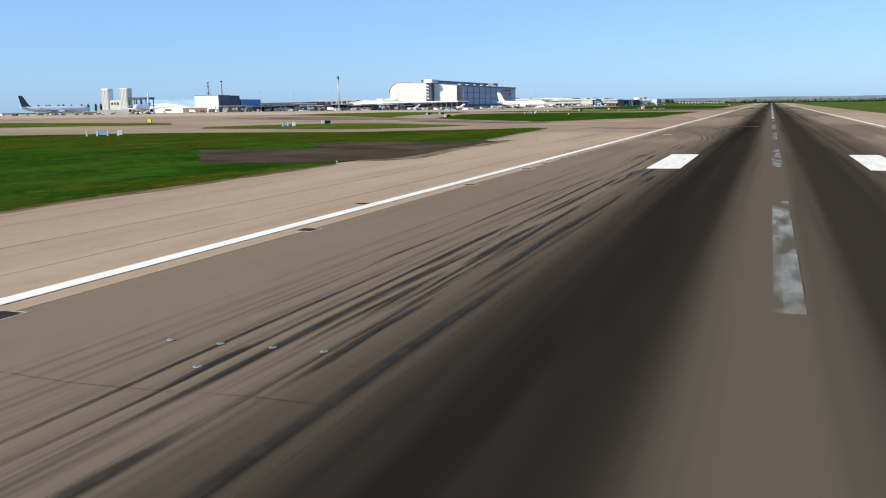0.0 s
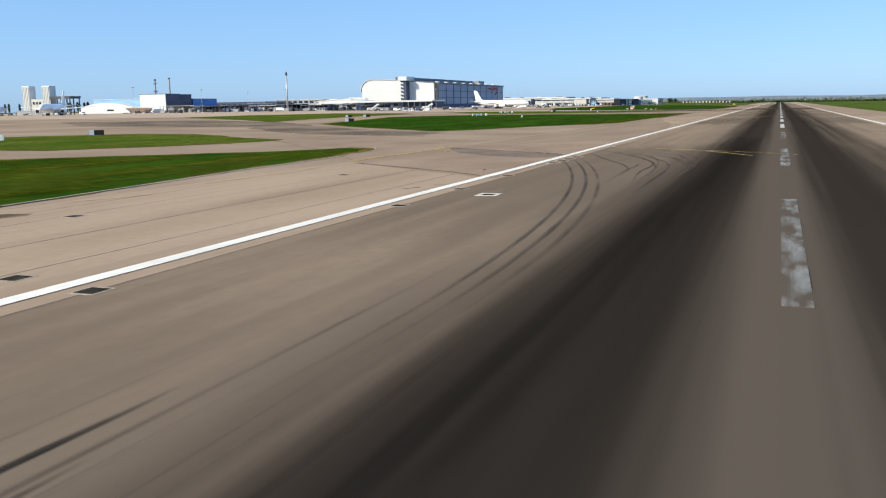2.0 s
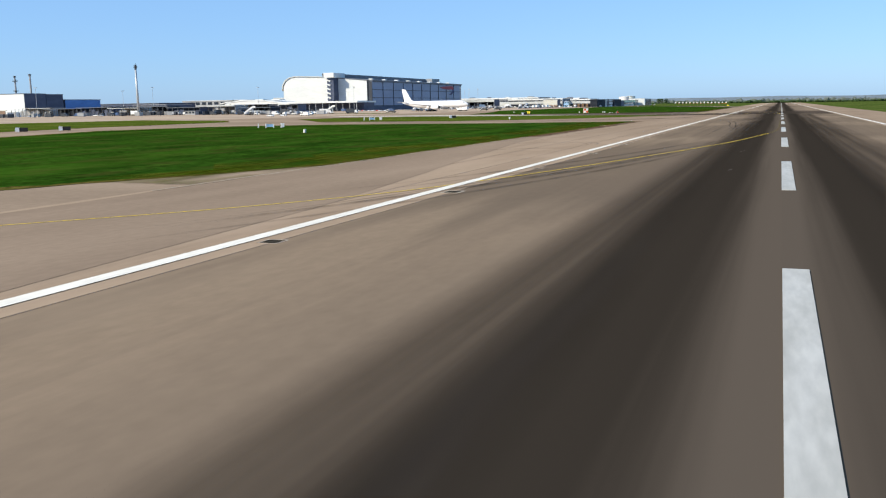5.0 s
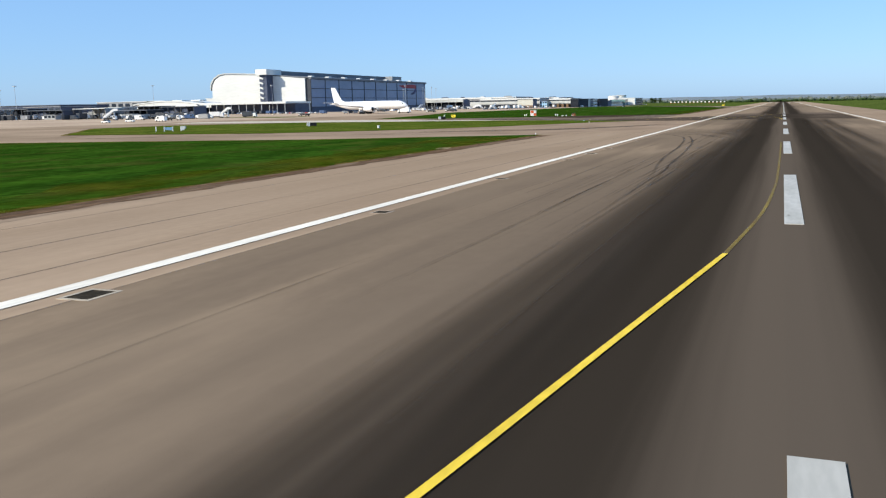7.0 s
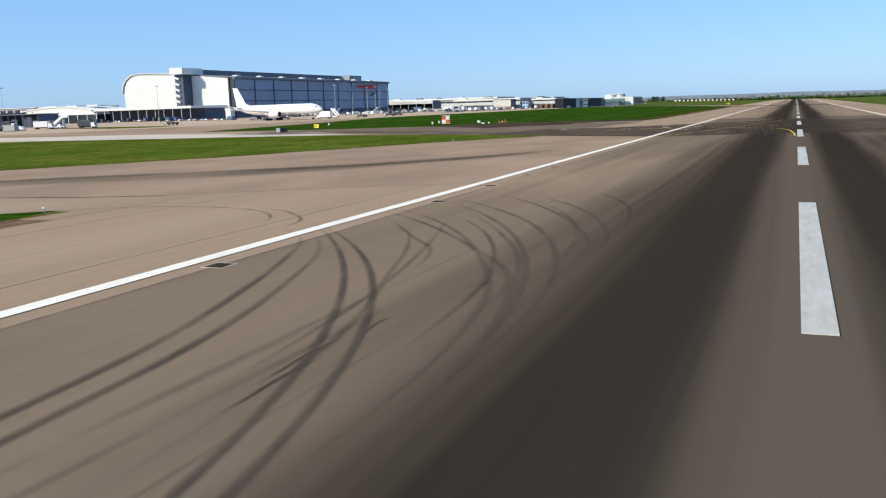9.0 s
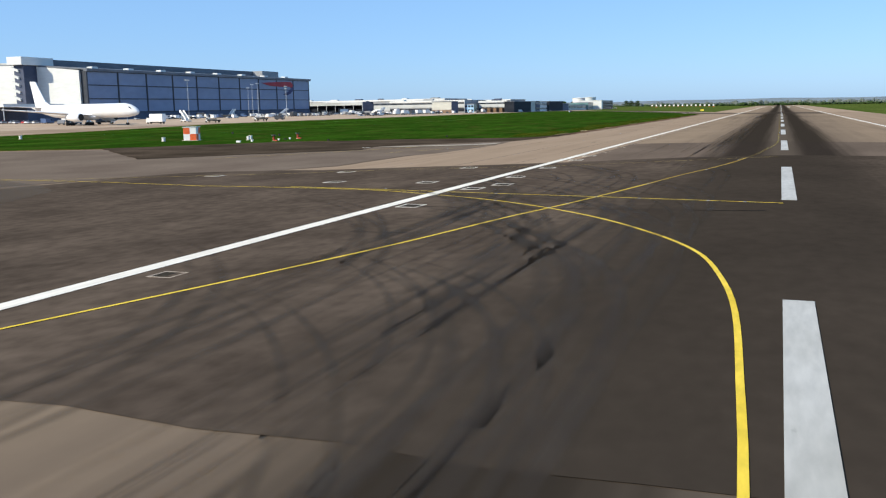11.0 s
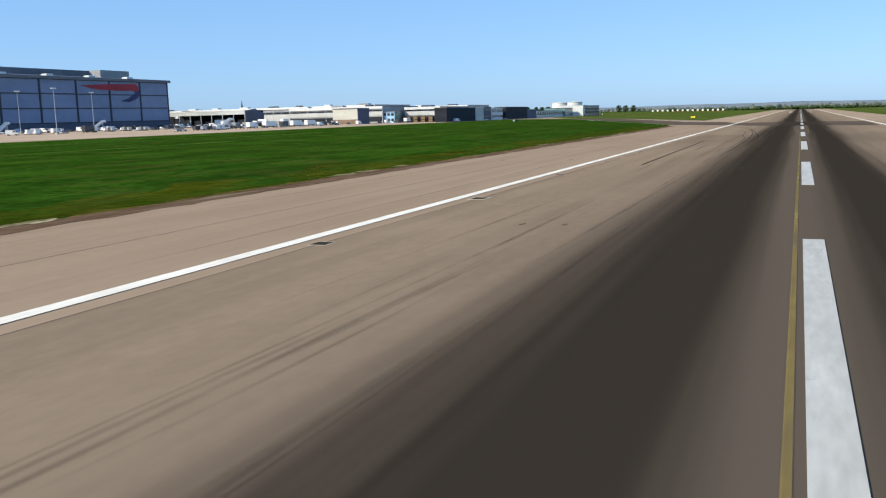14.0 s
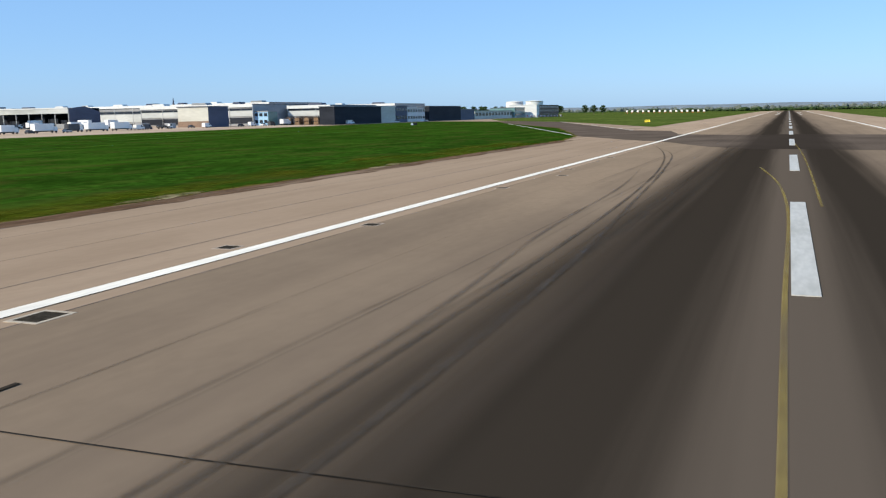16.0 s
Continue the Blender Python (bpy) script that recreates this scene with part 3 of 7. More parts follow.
sheet("old_pavement", [(-52, 22.5), (-66, 18), (-85, 44), (-70.8, 51.2), (-68.8, 55.7), (-79.8, 69.8), (-73.7, 75), (-62, 79), (-55.9, 78.5), (-51.6, 88), (-47.3, 84.3), (-47.6, 74), (-47.4, 56), (-45.8, 41), (-45.3, 33.5), (-48.3, 30), (-50, 27)], old_mat, 0.06, "dark weathered asphalt pad cutting into the grass", "pavement", 2.5, 0.5, 3)
sheet("worn_pavement", [(-50.5, 24), (-49, 33), (-48.6, 41), (-49.5, 56), (-49.6, 74), (-49, 88), (-45.6, 90), (-44.6, 75), (-44.4, 57), (-42.8, 42), (-42.0, 33), (-45, 27)], edge_mat, 0.030, "crumbling dark rim of the old asphalt pad", "pavement", 1.5, 0.6, 91)
sheet("old_pavement", [(-114, 801), (-96.3, 834.5), (-85.8, 840), (-78, 849), (-56.3, 860), (-50.2, 868), (-48.6, 900), (-47.0, 884), (-47.2, 862), (-49.0, 848), (-57.3, 835.7), (-64.8, 824), (-67.7, 817), (-65.2, 806.3), (-78, 789), (-85, 776)], old_mat, 0.06, "dark weathered asphalt pad cutting into the grass", "pavement", 2.5, 0.5, 4)
sheet("pale_concrete_strip", [(-111, 729), (-184, 704), (-240, 690), (-240, 722), (-182, 748), (-104, 738)], pale_mat, 0.0, "pale concrete taxiway strip beside the grass", "pavement", 8, 0.2, 5)
sheet("crossing_pavement", [(23, 688), (-60, 690), (-70, 720), (-62, 756), (-54, 762), (-40, 767), (-31, 770), (-22, 774), (-10, 781), (4, 784), (23, 786)], crossing_mat, 0.010, "dark brown asphalt where taxiway crosses the runway", "pavement", 3, 0.35, 6)
sheet("resurfaced_pavement", [(23, 778), (-15, 778), (-22.5, 772), (-22.5, 822.5), (23, 822.5)], seal_mat, 0.006, "darker resurfaced asphalt across runway and exit", "pavement", 6, 0.2, 61)
sheet("exit_pavement", [(-62, 756), (-54, 762), (-50.5, 770), (-50.5, 792), (-48.4, 799), (-47.9, 810), (-47.6, 826), (-49.2, 839), (-49.9, 847), (-57.3, 836), (-64.8, 824), (-67.7, 817), (-65.2, 806), (-80, 790), (-110, 798), (-150, 774), (-110, 740), (-70, 730)], exit_mat, 0.008, "grey asphalt of the exit taxiway", "pavement", 4, 0.3, 62)
sheet("pale_concrete_strip", [(-67, 817.2), (-60.5, 822.8), (-54.1, 828.5), (-50, 837.2), (-49.0, 830), (-54.1, 824), (-62.3, 817)], pale_strip_mat, 0.075, "narrow pale concrete strip beside the dark pad", "pavement", 1.5, 0.15, 63)
sheet("resurfaced_pavement", [(-22.8, 119), (-26, 121), (-46, 140), (-60, 160), (-110, 215), (-100, 240), (-49, 189), (-30, 200), (-25, 196), (-23.2, 150)], exit_pale_mat, 0.012, "brownish worn asphalt of the runway exit", "pavement", 6, 0.4, 7)
sheet("resurfaced_pavement", [(-37.6, 156.9), (-42.4, 162.8), (-48.6, 176.6), (-36.9, 166.1), (-29.8, 159.6), (-25.1, 155.4), (-24.9, 152.7), (-25.9, 148.7), (-28.3, 148.9), (-32.0, 151.4)], grey_patch_mat, 0.02, "grey patch of newer asphalt by the exit", "pavement", 2, 0.25, 8)
sheet("worn_shoulder", [(-49, 189), (-30, 200), (-24.75, 196), (-24.75, 262), (-28, 300), (-35, 345), (-43, 400), (-48.9, 470), (-49, 350)], worn_shoulder_mat, 0.013, "brownish worn asphalt shoulder past the exit", "pavement", 12, 0.3, 13)
sheet("resurfaced_pavement", [(-57, 1311), (-28, 1252), (-24.7, 1249), (-12, 1215), (-4, 1202), (23, 1200), (23, 1277), (-5.8, 1277), (-11.6, 1282), (-26.5, 1300), (-33, 1342), (-49, 1367), (-129, 1587), (-175, 1640), (-185, 1620), (-138, 1513)], exit_dark_mat, 0.012, "dark grey asphalt of an exit taxiway meeting the runway", "pavement", 6, 0.4, 9)
sheet("resurfaced_pavement", [(-50, 590), (-120, 568), (-150, 548), (-172, 562), (-124, 580), (-96, 611), (-81, 640), (-63, 688), (-50, 712), (-23, 690), (-23, 600)], exit_pale_mat, 0.012, "darker resurfaced asphalt across runway and exit", "pavement", 6, 0.4, 12)

for y0, y1 in ((-690, 24), (430, 577), (868, 1268)):
    pts = []
    er = random.Random(int(y0) + 900)
    y = y0
    while y < y1:
        pts.append((-49.7 + er.uniform(-0.3, 0.3), y))
        y += 3
    soil_pts = pts + [((-46.2 if y0 > 400 else -47.8) + er.uniform(-0.5, 0.5), q[1]) for q in reversed(pts)]
    sheet("soil_edge", soil_pts, soil_mat, 0.02, "dark soil washed along the edge of the shoulder", "verge", 50, 0.0)

for x0, x1, y0, y1 in ((-11.0, -2.0, -200, 205), (-10.5, -4.0, 160, 560), (-12.5, -5.5, 540, 700), (-10.5, -5.0, 790, 1300), (4.6, 14, -200, 700)):
    bm = bmesh.new()
    film = bm.verts.layers.float.new("film")
    rows = []
    for y, f in ((y0, 0), (y0 + 40, 1), (y1 - 40, 1), (y1, 0)):
        row = []
        for u, g in ((0, 0), (0.45, 1), (0.75, 1), (1, 0)):
            x = x0 + (x1 - x0) * u
            v = bm.verts.new((x, y, gz(x) + 0.009))
            v[film] = f * g
            row.append(v)
        rows.append(row)
    for a, b in zip(rows, rows[1:]):
        for k in range(3):
            bm.faces.new((a[k], a[k + 1], b[k + 1], b[k]))
    tagged(part("rubber_deposit", bm, deposit_mat if y0 < 0 and x1 < 0 else lane_mat), "streaky black rubber laid down by landing wheels", "tyre marks", "", "structure")
# Bare pale spots along the verge.
br = random.Random(44)
for y in (886, 893, 913, 917, 948, 995, 1001, 1012, 1083, 1087, 1124, 1126, 1129, 1168, 1176, 520):
    x = -50.2 + br.uniform(-0.5, 0.5)
    pts = [(x + (0.5 + br.uniform(0, 0.7)) * math.cos(k * 0.628), y + (1.6 + br.uniform(0, 2.4)) * math.sin(k * 0.628)) for k in range(10)]
    sheet("bare_patch", pts, bare_mat, 0.045, "pale bare earth patch in the verge", "verge", 0.8, 0.12, int(y) + 300)

# Paler swathes left by the mower near the apron.
for x, w, y0, y1 in ((-230, 2.6, 985, 1620), (-222, 1.8, 960, 1600), (-211, 2.4, 925, 1590), (-196, 1.6, 900, 1560), (-178, 2.0, 800, 1560), (-150, 1.4, 800, 1480)):
    k = int((y1 - y0) / 12)
    side = [(x + w * 0.5 + 0.4 * math.sin(i * 0.9 + x), y0 + 12 * i) for i in range(k)]
    sheet("mown_swathe", side + [(px - w, py) for px, py in reversed(side)], swathe_mat, 0.06, "paler yellow-green strip of mown grass", "grass", 60, 0.0)

# Thin yellowed grass along the verge, and dark worn ground on the taxiways.
for y0, y1, far in ((868, 1266, -61), (316, 574, -62), (-680, 20, -55)):
    k = int((y1 - y0) / 8)
    vr2 = random.Random(int(y0) + 1000)
    inner_edge = [(far + vr2.uniform(-3, 4), y0 + 8 * i) for i in range(k)]
    sheet("thin_grass", [(-49.8, y0), (-49.8, y0 + 8 * (k - 1))] + inner_edge[::-1], thin_mat, 0.05, "thin yellowed grass beside the shoulder", "grass", 6, 0.5, 71)
sheet("grass_strip", [(-332, 846), (-300, 836), (-273, 829), (-262, 845), (-271, 866), (-300, 862)], olive_mat, 0.03, "thin strip of olive grass on the apron", "grass", 5, 0.8, 77)
sheet("thin_grass", [(-53.5, 96), (-55.5, 118), (-57, 150), (-60, 168), (-66, 165), (-86, 143), (-112, 124), (-144, 112), (-170, 70), (-130, 40), (-92, 46), (-77, 72), (-62, 84)], thin_mat, 0.055, "thin yellowed grass beside the shoulder", "grass", 6, 1.2, 75)
sheet("worn_pavement", [(-283, 336), (-233, 374), (-179, 342), (-114, 271), (-74, 243), (-70, 219), (-104, 227), (-130, 250), (-156, 283), (-218, 280)], smear_mat, 0.014, "dark worn asphalt where taxiways meet", "pavement", 8, 2.0, 72)
sheet("worn_pavement", [(-150, 735), (-110, 735), (-70, 722), (-52, 716), (-60, 735), (-90, 752), (-150, 768)], smear_mat, 0.03, "dark worn asphalt where taxiways meet", "pavement", 6, 1.2, 74)

# ---- painted lines ----
def ribbon(pts, width, lift, taper=False):
    """A flat strip along a line of points, laid on the ground; a tapered one thins out to its edges and ends."""
    bm = bmesh.new()
    film = bm.verts.layers.float.new("film")
    cols = ((-1.0, 0.0), (-0.25, 1.0), (0.25, 1.0), (1.0, 0.0)) if taper else ((-1.0, 1.0), (1.0, 1.0))
    rows = []
    for i, (x, y) in enumerate(pts):
        ax, ay = pts[max(i - 1, 0)]
        bx, by = pts[min(i + 1, len(pts) - 1)]
        L = math.hypot(bx - ax, by - ay)
        u = i / (len(pts) - 1)
        end = min(1, 4 * u, 4 * (1 - u)) if taper else 1
        w = width * (0.5 + 0.5 * end) * (1.3 if taper else 1)
        nx, ny = -(by - ay) / L * w / 2, (bx - ax) / L * w / 2
        row = []
        for s, f in cols:
            v = bm.verts.new((x + s * nx, y + s * ny, gz(x + s * nx) + lift))
            v[film] = f * end
            row.append(v)
        rows.append(row)
    for a, b in zip(rows, rows[1:]):
        for k in range(len(cols) - 1):
            bm.faces.new((a[k], a[k + 1], b[k + 1], b[k]))
    for f in bm.faces:
        f.normal_update()
        if f.normal.z < 0:
            f.normal_flip()
    return bm


def smooth_line(pts, k=8):
    """A smooth curve through the points, with tangents weighed by the spacing."""
    n = len(pts)
    h = [math.hypot(b[0] - a[0], b[1] - a[1]) for a, b in zip(pts, pts[1:])]
    slope = [((b[0] - a[0]) / q, (b[1] - a[1]) / q) for a, b, q in zip(pts, pts[1:], h)]
    tan = [slope[0]]
    for i in range(1, n - 1):
        w = h[i - 1] + h[i]
        tan.append(tuple((slope[i - 1][q] * h[i] + slope[i][q] * h[i - 1]) / w for q in (0, 1)))
    tan.append(slope[-1])
    out = []
    for i in range(n - 1):
        for j in range(k):
            u = j / k
            a, b = 2 * u ** 3 - 3 * u ** 2 + 1, u ** 3 - 2 * u ** 2 + u
            c, d = 3 * u ** 2 - 2 * u ** 3, u ** 3 - u ** 2
            out.append(tuple(a * pts[i][q] + b * h[i] * tan[i][q] + c * pts[i + 1][q] + d * h[i] * tan[i + 1][q] for q in (0, 1)))
    out.append(pts[-1])
    return out


for x in (-24.2, 24.8):
    tagged(part("runway_edge_line", ribbon([(x, y) for y in range(-700, 2851, 50)], 0.92, 0.03), white_paint),
           "solid white painted runway edge line", "road marking", "", "structure")

dash_me = solid("centreline_dash", boxm(-0.45, 0.45, 0, 30, -0.02, 0.015), dash_paint)
ghost_me = solid("centreline_dash", boxm(-0.45, 0.45, 0, 30, -0.02, 0.015), ghost_paint)
for i in range(-10, 42):
    y = 373.3 + 60 * i + (2.0 if 7 <= i <= 11 else 1.2 if i > 11 else 0)
    d = new("centreline_dash", dash_me if y > 220 else ghost_me)
    d.matrix_basis = pose(0.75 * S, y * S, 0.012 * S)
    tagged(d, "worn white centreline dash on the runway" if y > 220 else "nearly worn-off white centreline dash under tyre rubber", "road marking", "centreline dashes", "structure")

tdz_me = solid("touchdown_mark", boxm(-1.55, 1.55, 0, 23.2, -0.02, 0.02), white_paint)
for x, y in ((-9.27, 11.2), (9.9, 11.2), (-9.27, 1860), (-9.27, 2010), (-9.27, 2160), (9.9, 1860), (9.9, 2010), (9.9, 2160), (-13, 2160), (13.5, 2160)):
    d = new("touchdown_mark", tdz_me)
    d.matrix_basis = pose(x * S, y * S, (gz(x) + 0.02) * S)
    tagged(d, "broad white painted touchdown bar with scuffs", "road marking", "touchdown bars", "structure")

def guide_lines(lines, paint, width, label="thin yellow taxiway guide line on dark asphalt"):
    """Yellow guide lines, each through its bends."""
    for pts in lines:
        tagged(part("taxiway_line", ribbon(smooth_line(pts), width, 0.029), paint), label, "road marking", "", "structure")


# The first exit, and the lead-in from the second island.
guide_lines([
    [(-208, 330), (-137, 270), (-65.7, 210.7), (-43.8, 193.4), (-24.7, 175.5), (-12.4, 164.6), (-5.3, 158), (2, 151)],
    [(-14, 166), (-8.3, 159.4), (-5.1, 154), (-2.6, 149)],
    [(-125, 234.7), (-106.7, 223.7), (-88.3, 210.1)],
], faded_yellow, 0.36, "faded yellow guide line leading off the runway")
guide_lines([
    [(-62, 268), (-45, 287), (-34, 299), (-27.5, 309.5), (-23.4, 320.8), (-18.9, 336.3), (-16.2, 347), (-13.9, 357), (-12.4, 362.6), (-11.1, 368.5), (-9.6, 375.8), (-8.0, 383), (-5.3, 399), (-3.8, 410), (-1.9, 424)],
], yellow_paint, 0.22)
guide_lines([[(-1.9, 424), (-0.9, 436), (-0.3, 452), (-0.1, 475), (0.0, 520)]], thin_yellow, 0.18, "thin yellow line beside the centreline, toned down for window haze")
# The taxiway that crosses the runway.
guide_lines([
    [(-30, 668), (-22.5, 691), (-16.5, 712), (-14.0, 723.9), (-13.1, 727.4), (-11.5, 734.5), (-9.5, 744.8)],
    [(-90, 742), (-60, 743.5), (-40, 741.2), (-30.6, 739.0), (-23.1, 735.1), (-17.8, 731.6), (-13.0, 727.3), (-10.2, 724.2), (-6.5, 719), (-2.9, 711.8), (-1.6, 706), (-0.5, 693), (0, 676)],
    [(-40, 742), (-31.3, 739.8), (-19.2, 736.5), (-11.5, 734.5), (-4.0, 732.4), (0.4, 731.2)],
], yellow_paint, 0.185)
# The rest of this line takes the haze-dulled yellow.
guide_lines([[(-9.5, 744.8), (-7.9, 753.5), (-5.9, 762.5), (-4.4, 770.5), (-3.3, 779)]], hazed_yellow, 0.17, "yellow guide line coloured dull to imitate window haze")
guide_lines([[(-78, 740), (-60, 751), (-50.5, 757.4), (-37.3, 763.8), (-22.1, 767.5), (-18.4, 769.4), (-7.8, 775.9), (0, 780.5)]], faded_yellow, 0.17)
guide_lines([[(-3.3, 779), (-2.3, 787), (-1.7, 795), (-1.1, 802), (-0.5, 811), (-0.2, 819), (-0.1, 850), (0.0, 960), (0.1, 1090), (0.0, 1127), (-0.6, 1140), (-2.5, 1160)],
             [(2.1, 1122), (2.1, 1153), (1.8, 1192), (1.0, 1230)]], thin_yellow, 0.18, "thin yellow line beside the centreline, toned down for window haze")
for pts, w in (([(-49.3, 97), (-47.2, 100), (-46.6, 103)], 0.3), ([(-48.4, 112.3), (-47.8, 121), (-47.6, 128.5), (-48.6, 137)], 0.3), ([(-49.2, 143.5), (-49.6, 150), (-49.2, 160), (-49.0, 166), (-49.7, 178.9)], 0.85),
               ([(-52.6, 180.6), (-49.7, 178.9), (-48.3, 177.6)], 1.2), ([(-75, 780), (-67, 797), (-59, 818)], 0.3), ([(-56.6, 798), (-55.4, 803), (-52.7, 809.6), (-50, 818.5), (-48.6, 826)], 0.24)):
    tagged(part("holding_line", ribbon(pts, w, 0.066), faded_yellow), "faded yellow holding line near the runway edge", "road marking", "", "structure")
for pts in ([(-49, 1367), (-85, 1472), (-129, 1587)], [(-138, 1513), (-97, 1412), (-57, 1311)], [(-67.4, 812.3), (-67.0, 814.6)]):
    tagged(part("taxiway_edge_line", ribbon(pts, 0.5, 0.07), white_paint), "pale painted edge line of the exit taxiway", "road marking", "", "structure")
tagged(part("concrete_edging", ribbon([(-51.9, 92), (-53.3, 111), (-54.9, 128), (-55.6, 150), (-56.8, 163), (-57.6, 168)], 0.34, 0.05), pale_strip_mat), "narrow pale concrete edging along the grass", "edging", "", "structure")
tagged(part("concrete_edging", ribbon([(-49.4, y) for y in range(310, 431, 10)], 0.26, 0.05), pale_strip_mat), "narrow pale concrete edging along the grass", "edging", "", "structure")
for pts in ([(-23.0, 169.0), (-22.3, 175.0)], [(-22.9, 169.2), (-21.6, 168.6)], [(-26.2, 112.5), (-25.0, 113.2)], [(-27.2, 108.5), (-26.4, 110.2)], [(-26.0, 157.2), (-25.2, 155.6)], [(-27.6, 158.6), (-27.0, 157.4)]):
    tagged(part("paint_dash", ribbon(pts, 0.3, 0.04), pale_strip_mat), "short pale painted dash beside the edge line", "road marking", "", "structure")

# ---- joints, cracks and tyre marks ----
for x, w in ((-22.45, 0.14), (-28.4, 0.12), (-34.6, 0.14), (-42.1, 0.10), (-46.5, 0.10)):
    pts = [(x + rng.uniform(-0.06, 0.06), y) for y in range(-300, 1500, 10)]
    tagged(part("pavement_joint", ribbon(pts, w, 0.006), seam_mat), "dark longitudinal joint in the shoulder asphalt", "joint", "", "structure")
for pts, w in (([(-16.7, 1005), (-16.9, 1030), (-17.0, 1055), (-17.1, 1080)], 0.19), ([(-20.4, 822.9), (-14, 822.5), (-5, 822.4)], 0.12),
               ([(-16, 1077.3), (-10, 1077.2), (-3, 1077.3)], 0.045), ([(-22.1, 727.6), (-17.7, 727.2), (-13.7, 727.2)], 0.20), ([(-12.4, 727.2), (-8.7, 727), (-0.5, 727.1)], 0.20), ([(-20.8, 715.7), (-16.7, 715.6)], 0.22),
               ([(-22.2, 1004.8), (-16.7, 1005)], 0.06), ([(-6.5, 906.4), (-3.4, 906.2)], 0.12), ([(-5.3, 530.7), (-4.3, 530.7)], 0.16), ([(-5.6, 536.7), (-2.7, 536.9)], 0.07), ([(-5.4, 996.3), (-4.4, 996.4)], 0.16), ([(-7.9, 493.3), (-5.1, 493.4)], 0.35)):
    tagged(part("pavement_crack", ribbon(pts, w, 0.026), joint_mat), "dark sealed crack across the pavement", "joint", "", "structure")
for pts, w in (([(-71.9, 71.9), (-66, 63.8), (-60.3, 55.3), (-56.1, 49.9), (-52.3, 43.9), (-48.7, 38.3), (-44.8, 33.5), (-40.5, 27.9)], 0.05), ([(-61.0, 67.4), (-55.5, 60.6), (-50.6, 53.0), (-47.9, 49.3), (-45.0, 44.9), (-38.4, 35.6)], 0.05), ([(-53.9, 69.4), (-49.7, 64.1), (-46.2, 58.3), (-39.6, 49.1)], 0.05), ([(-47.4, 71.8), (-40.5, 62.1)], 0.05),
               ([(-47.4, 140.7), (-37.4, 132.5), (-29.7, 126.1), (-25.2, 121.6)], 0.22), ([(-48.4, 176.7), (-36.9, 166.3), (-29.8, 159.8), (-25.3, 155.6)], 0.26)):
    pad = [p for p in pts if p[0] < -48.5]
    runs = [(pad, 0.064), (pts[max(len(pad) - 1, 0):], 0.014)] if pad and pts[0][1] < 95 else [(pts, 0.026)]
    for run, lift in runs:
        if len(run) > 1:
            tagged(part("pavement_crack", ribbon(run, w, lift), joint_mat), "dark sealed crack across the pavement", "joint", "", "structure")


# Faint seams across the paving lanes.
for y, x0, x1 in ((905.8, -20.2, -7.0), (-57.5, -22.0, -8.0), (352.0, -21.5, -9.0), (584.0, -21.0, -10.0), (1142.0, -21.5, -9.5)):
    pts = [(x0 + (x1 - x0) * k / 6, y + 0.15 * math.sin(k * 1.7 + y)) for k in range(7)]
    tagged(part("pavement_joint", ribbon(pts, 0.07, 0.007), seam_mat), "faint dark seam across the runway asphalt", "joint", "", "structure")


def track_pair(pts, gap, w, m, label, lift):
    """Two parallel tyre marks along a line."""
    line = smooth_line(pts, 10)
    for side in (-0.5, 0.5):
        off = []
        for i, (x, y) in enumerate(line):
            ax, ay = line[max(i - 1, 0)]
            bx, by = line[min(i + 1, len(line) - 1)]
            L = math.hypot(bx - ax, by - ay) or 1
            off.append((x - (by - ay) / L * gap * side, y + (bx - ax) / L * gap * side))
        tagged(part("tyre_mark", ribbon(off, w, lift + (side + 0.5) * 0.0003, True), m), label, "tyre mark", "tyre marks on the runway", "structure")


CURVED = "curved dark tyre mark left by a turning aircraft"
def veer(x0, y0, x1, y1, drift, power):
    """The line of a wheel that rolls straight and then turns off."""
    line = []
    for k in range(9):
        s = k / 8
        line.append((x0 + drift * s + (x1 - x0 - drift) * s ** power, y0 + (y1 - y0) * s))
    return line


mark_count = 0


def wheel_mark(pts, w, lift, m):
    """The mark of a single wheel; each lies a hair above the one before."""
    global mark_count
    mark_count += 1
    tagged(part("tyre_mark", ribbon(smooth_line(pts, 10), w, lift + 0.0006 * (mark_count % 16), True), m), CURVED, "tyre mark", "tyre marks on the runway", "structure")


# Dark marks of single wheels: turning ones, then those that veer off.
for pts in (
    [(-46, 394), (-40, 396), (-37, 397.2), (-32.8, 396), (-29.4, 392), (-28.2, 386)],
    [(-45, 398), (-38, 399.5), (-32, 398), (-27.8, 393), (-26.8, 386)],
    [(-44, 372), (-38, 376), (-32, 377.5), (-27, 376)],
    [(-9.6, 440), (-10.5, 468), (-11.2, 475), (-11.8, 483), (-12.4, 494), (-12.9, 508), (-13.9, 525), (-15.3, 541), (-16.4, 549), (-18.0, 554.8), (-20.4, 561.8), (-23, 567.5), (-27, 572)],
    [(-8.6, 440), (-9.7, 468.6), (-10.1, 475), (-10.4, 483), (-10.7, 492), (-11.4, 507), (-12.5, 525), (-14.2, 541.5), (-15.0, 548), (-15.8, 551.8), (-17.5, 557.5), (-20.2, 564.5), (-24.5, 571)],
):
    wheel_mark(pts, 0.38, 0.022, rubber)
for bend in ((-10.3, 60, -27, 156, 3.7, 1.9), (-9.5, 62, -25.5, 156, 3.3, 1.9), (-8.3, 530, -27, 575, 0.4, 2.0),
             (-7.2, 530, -26, 574, -2.4, 2.4), (-9.9, 1000, -29, 1252, 3.4, 3.4)):
    wheel_mark(veer(*bend), 0.29, 0.022, rubber)
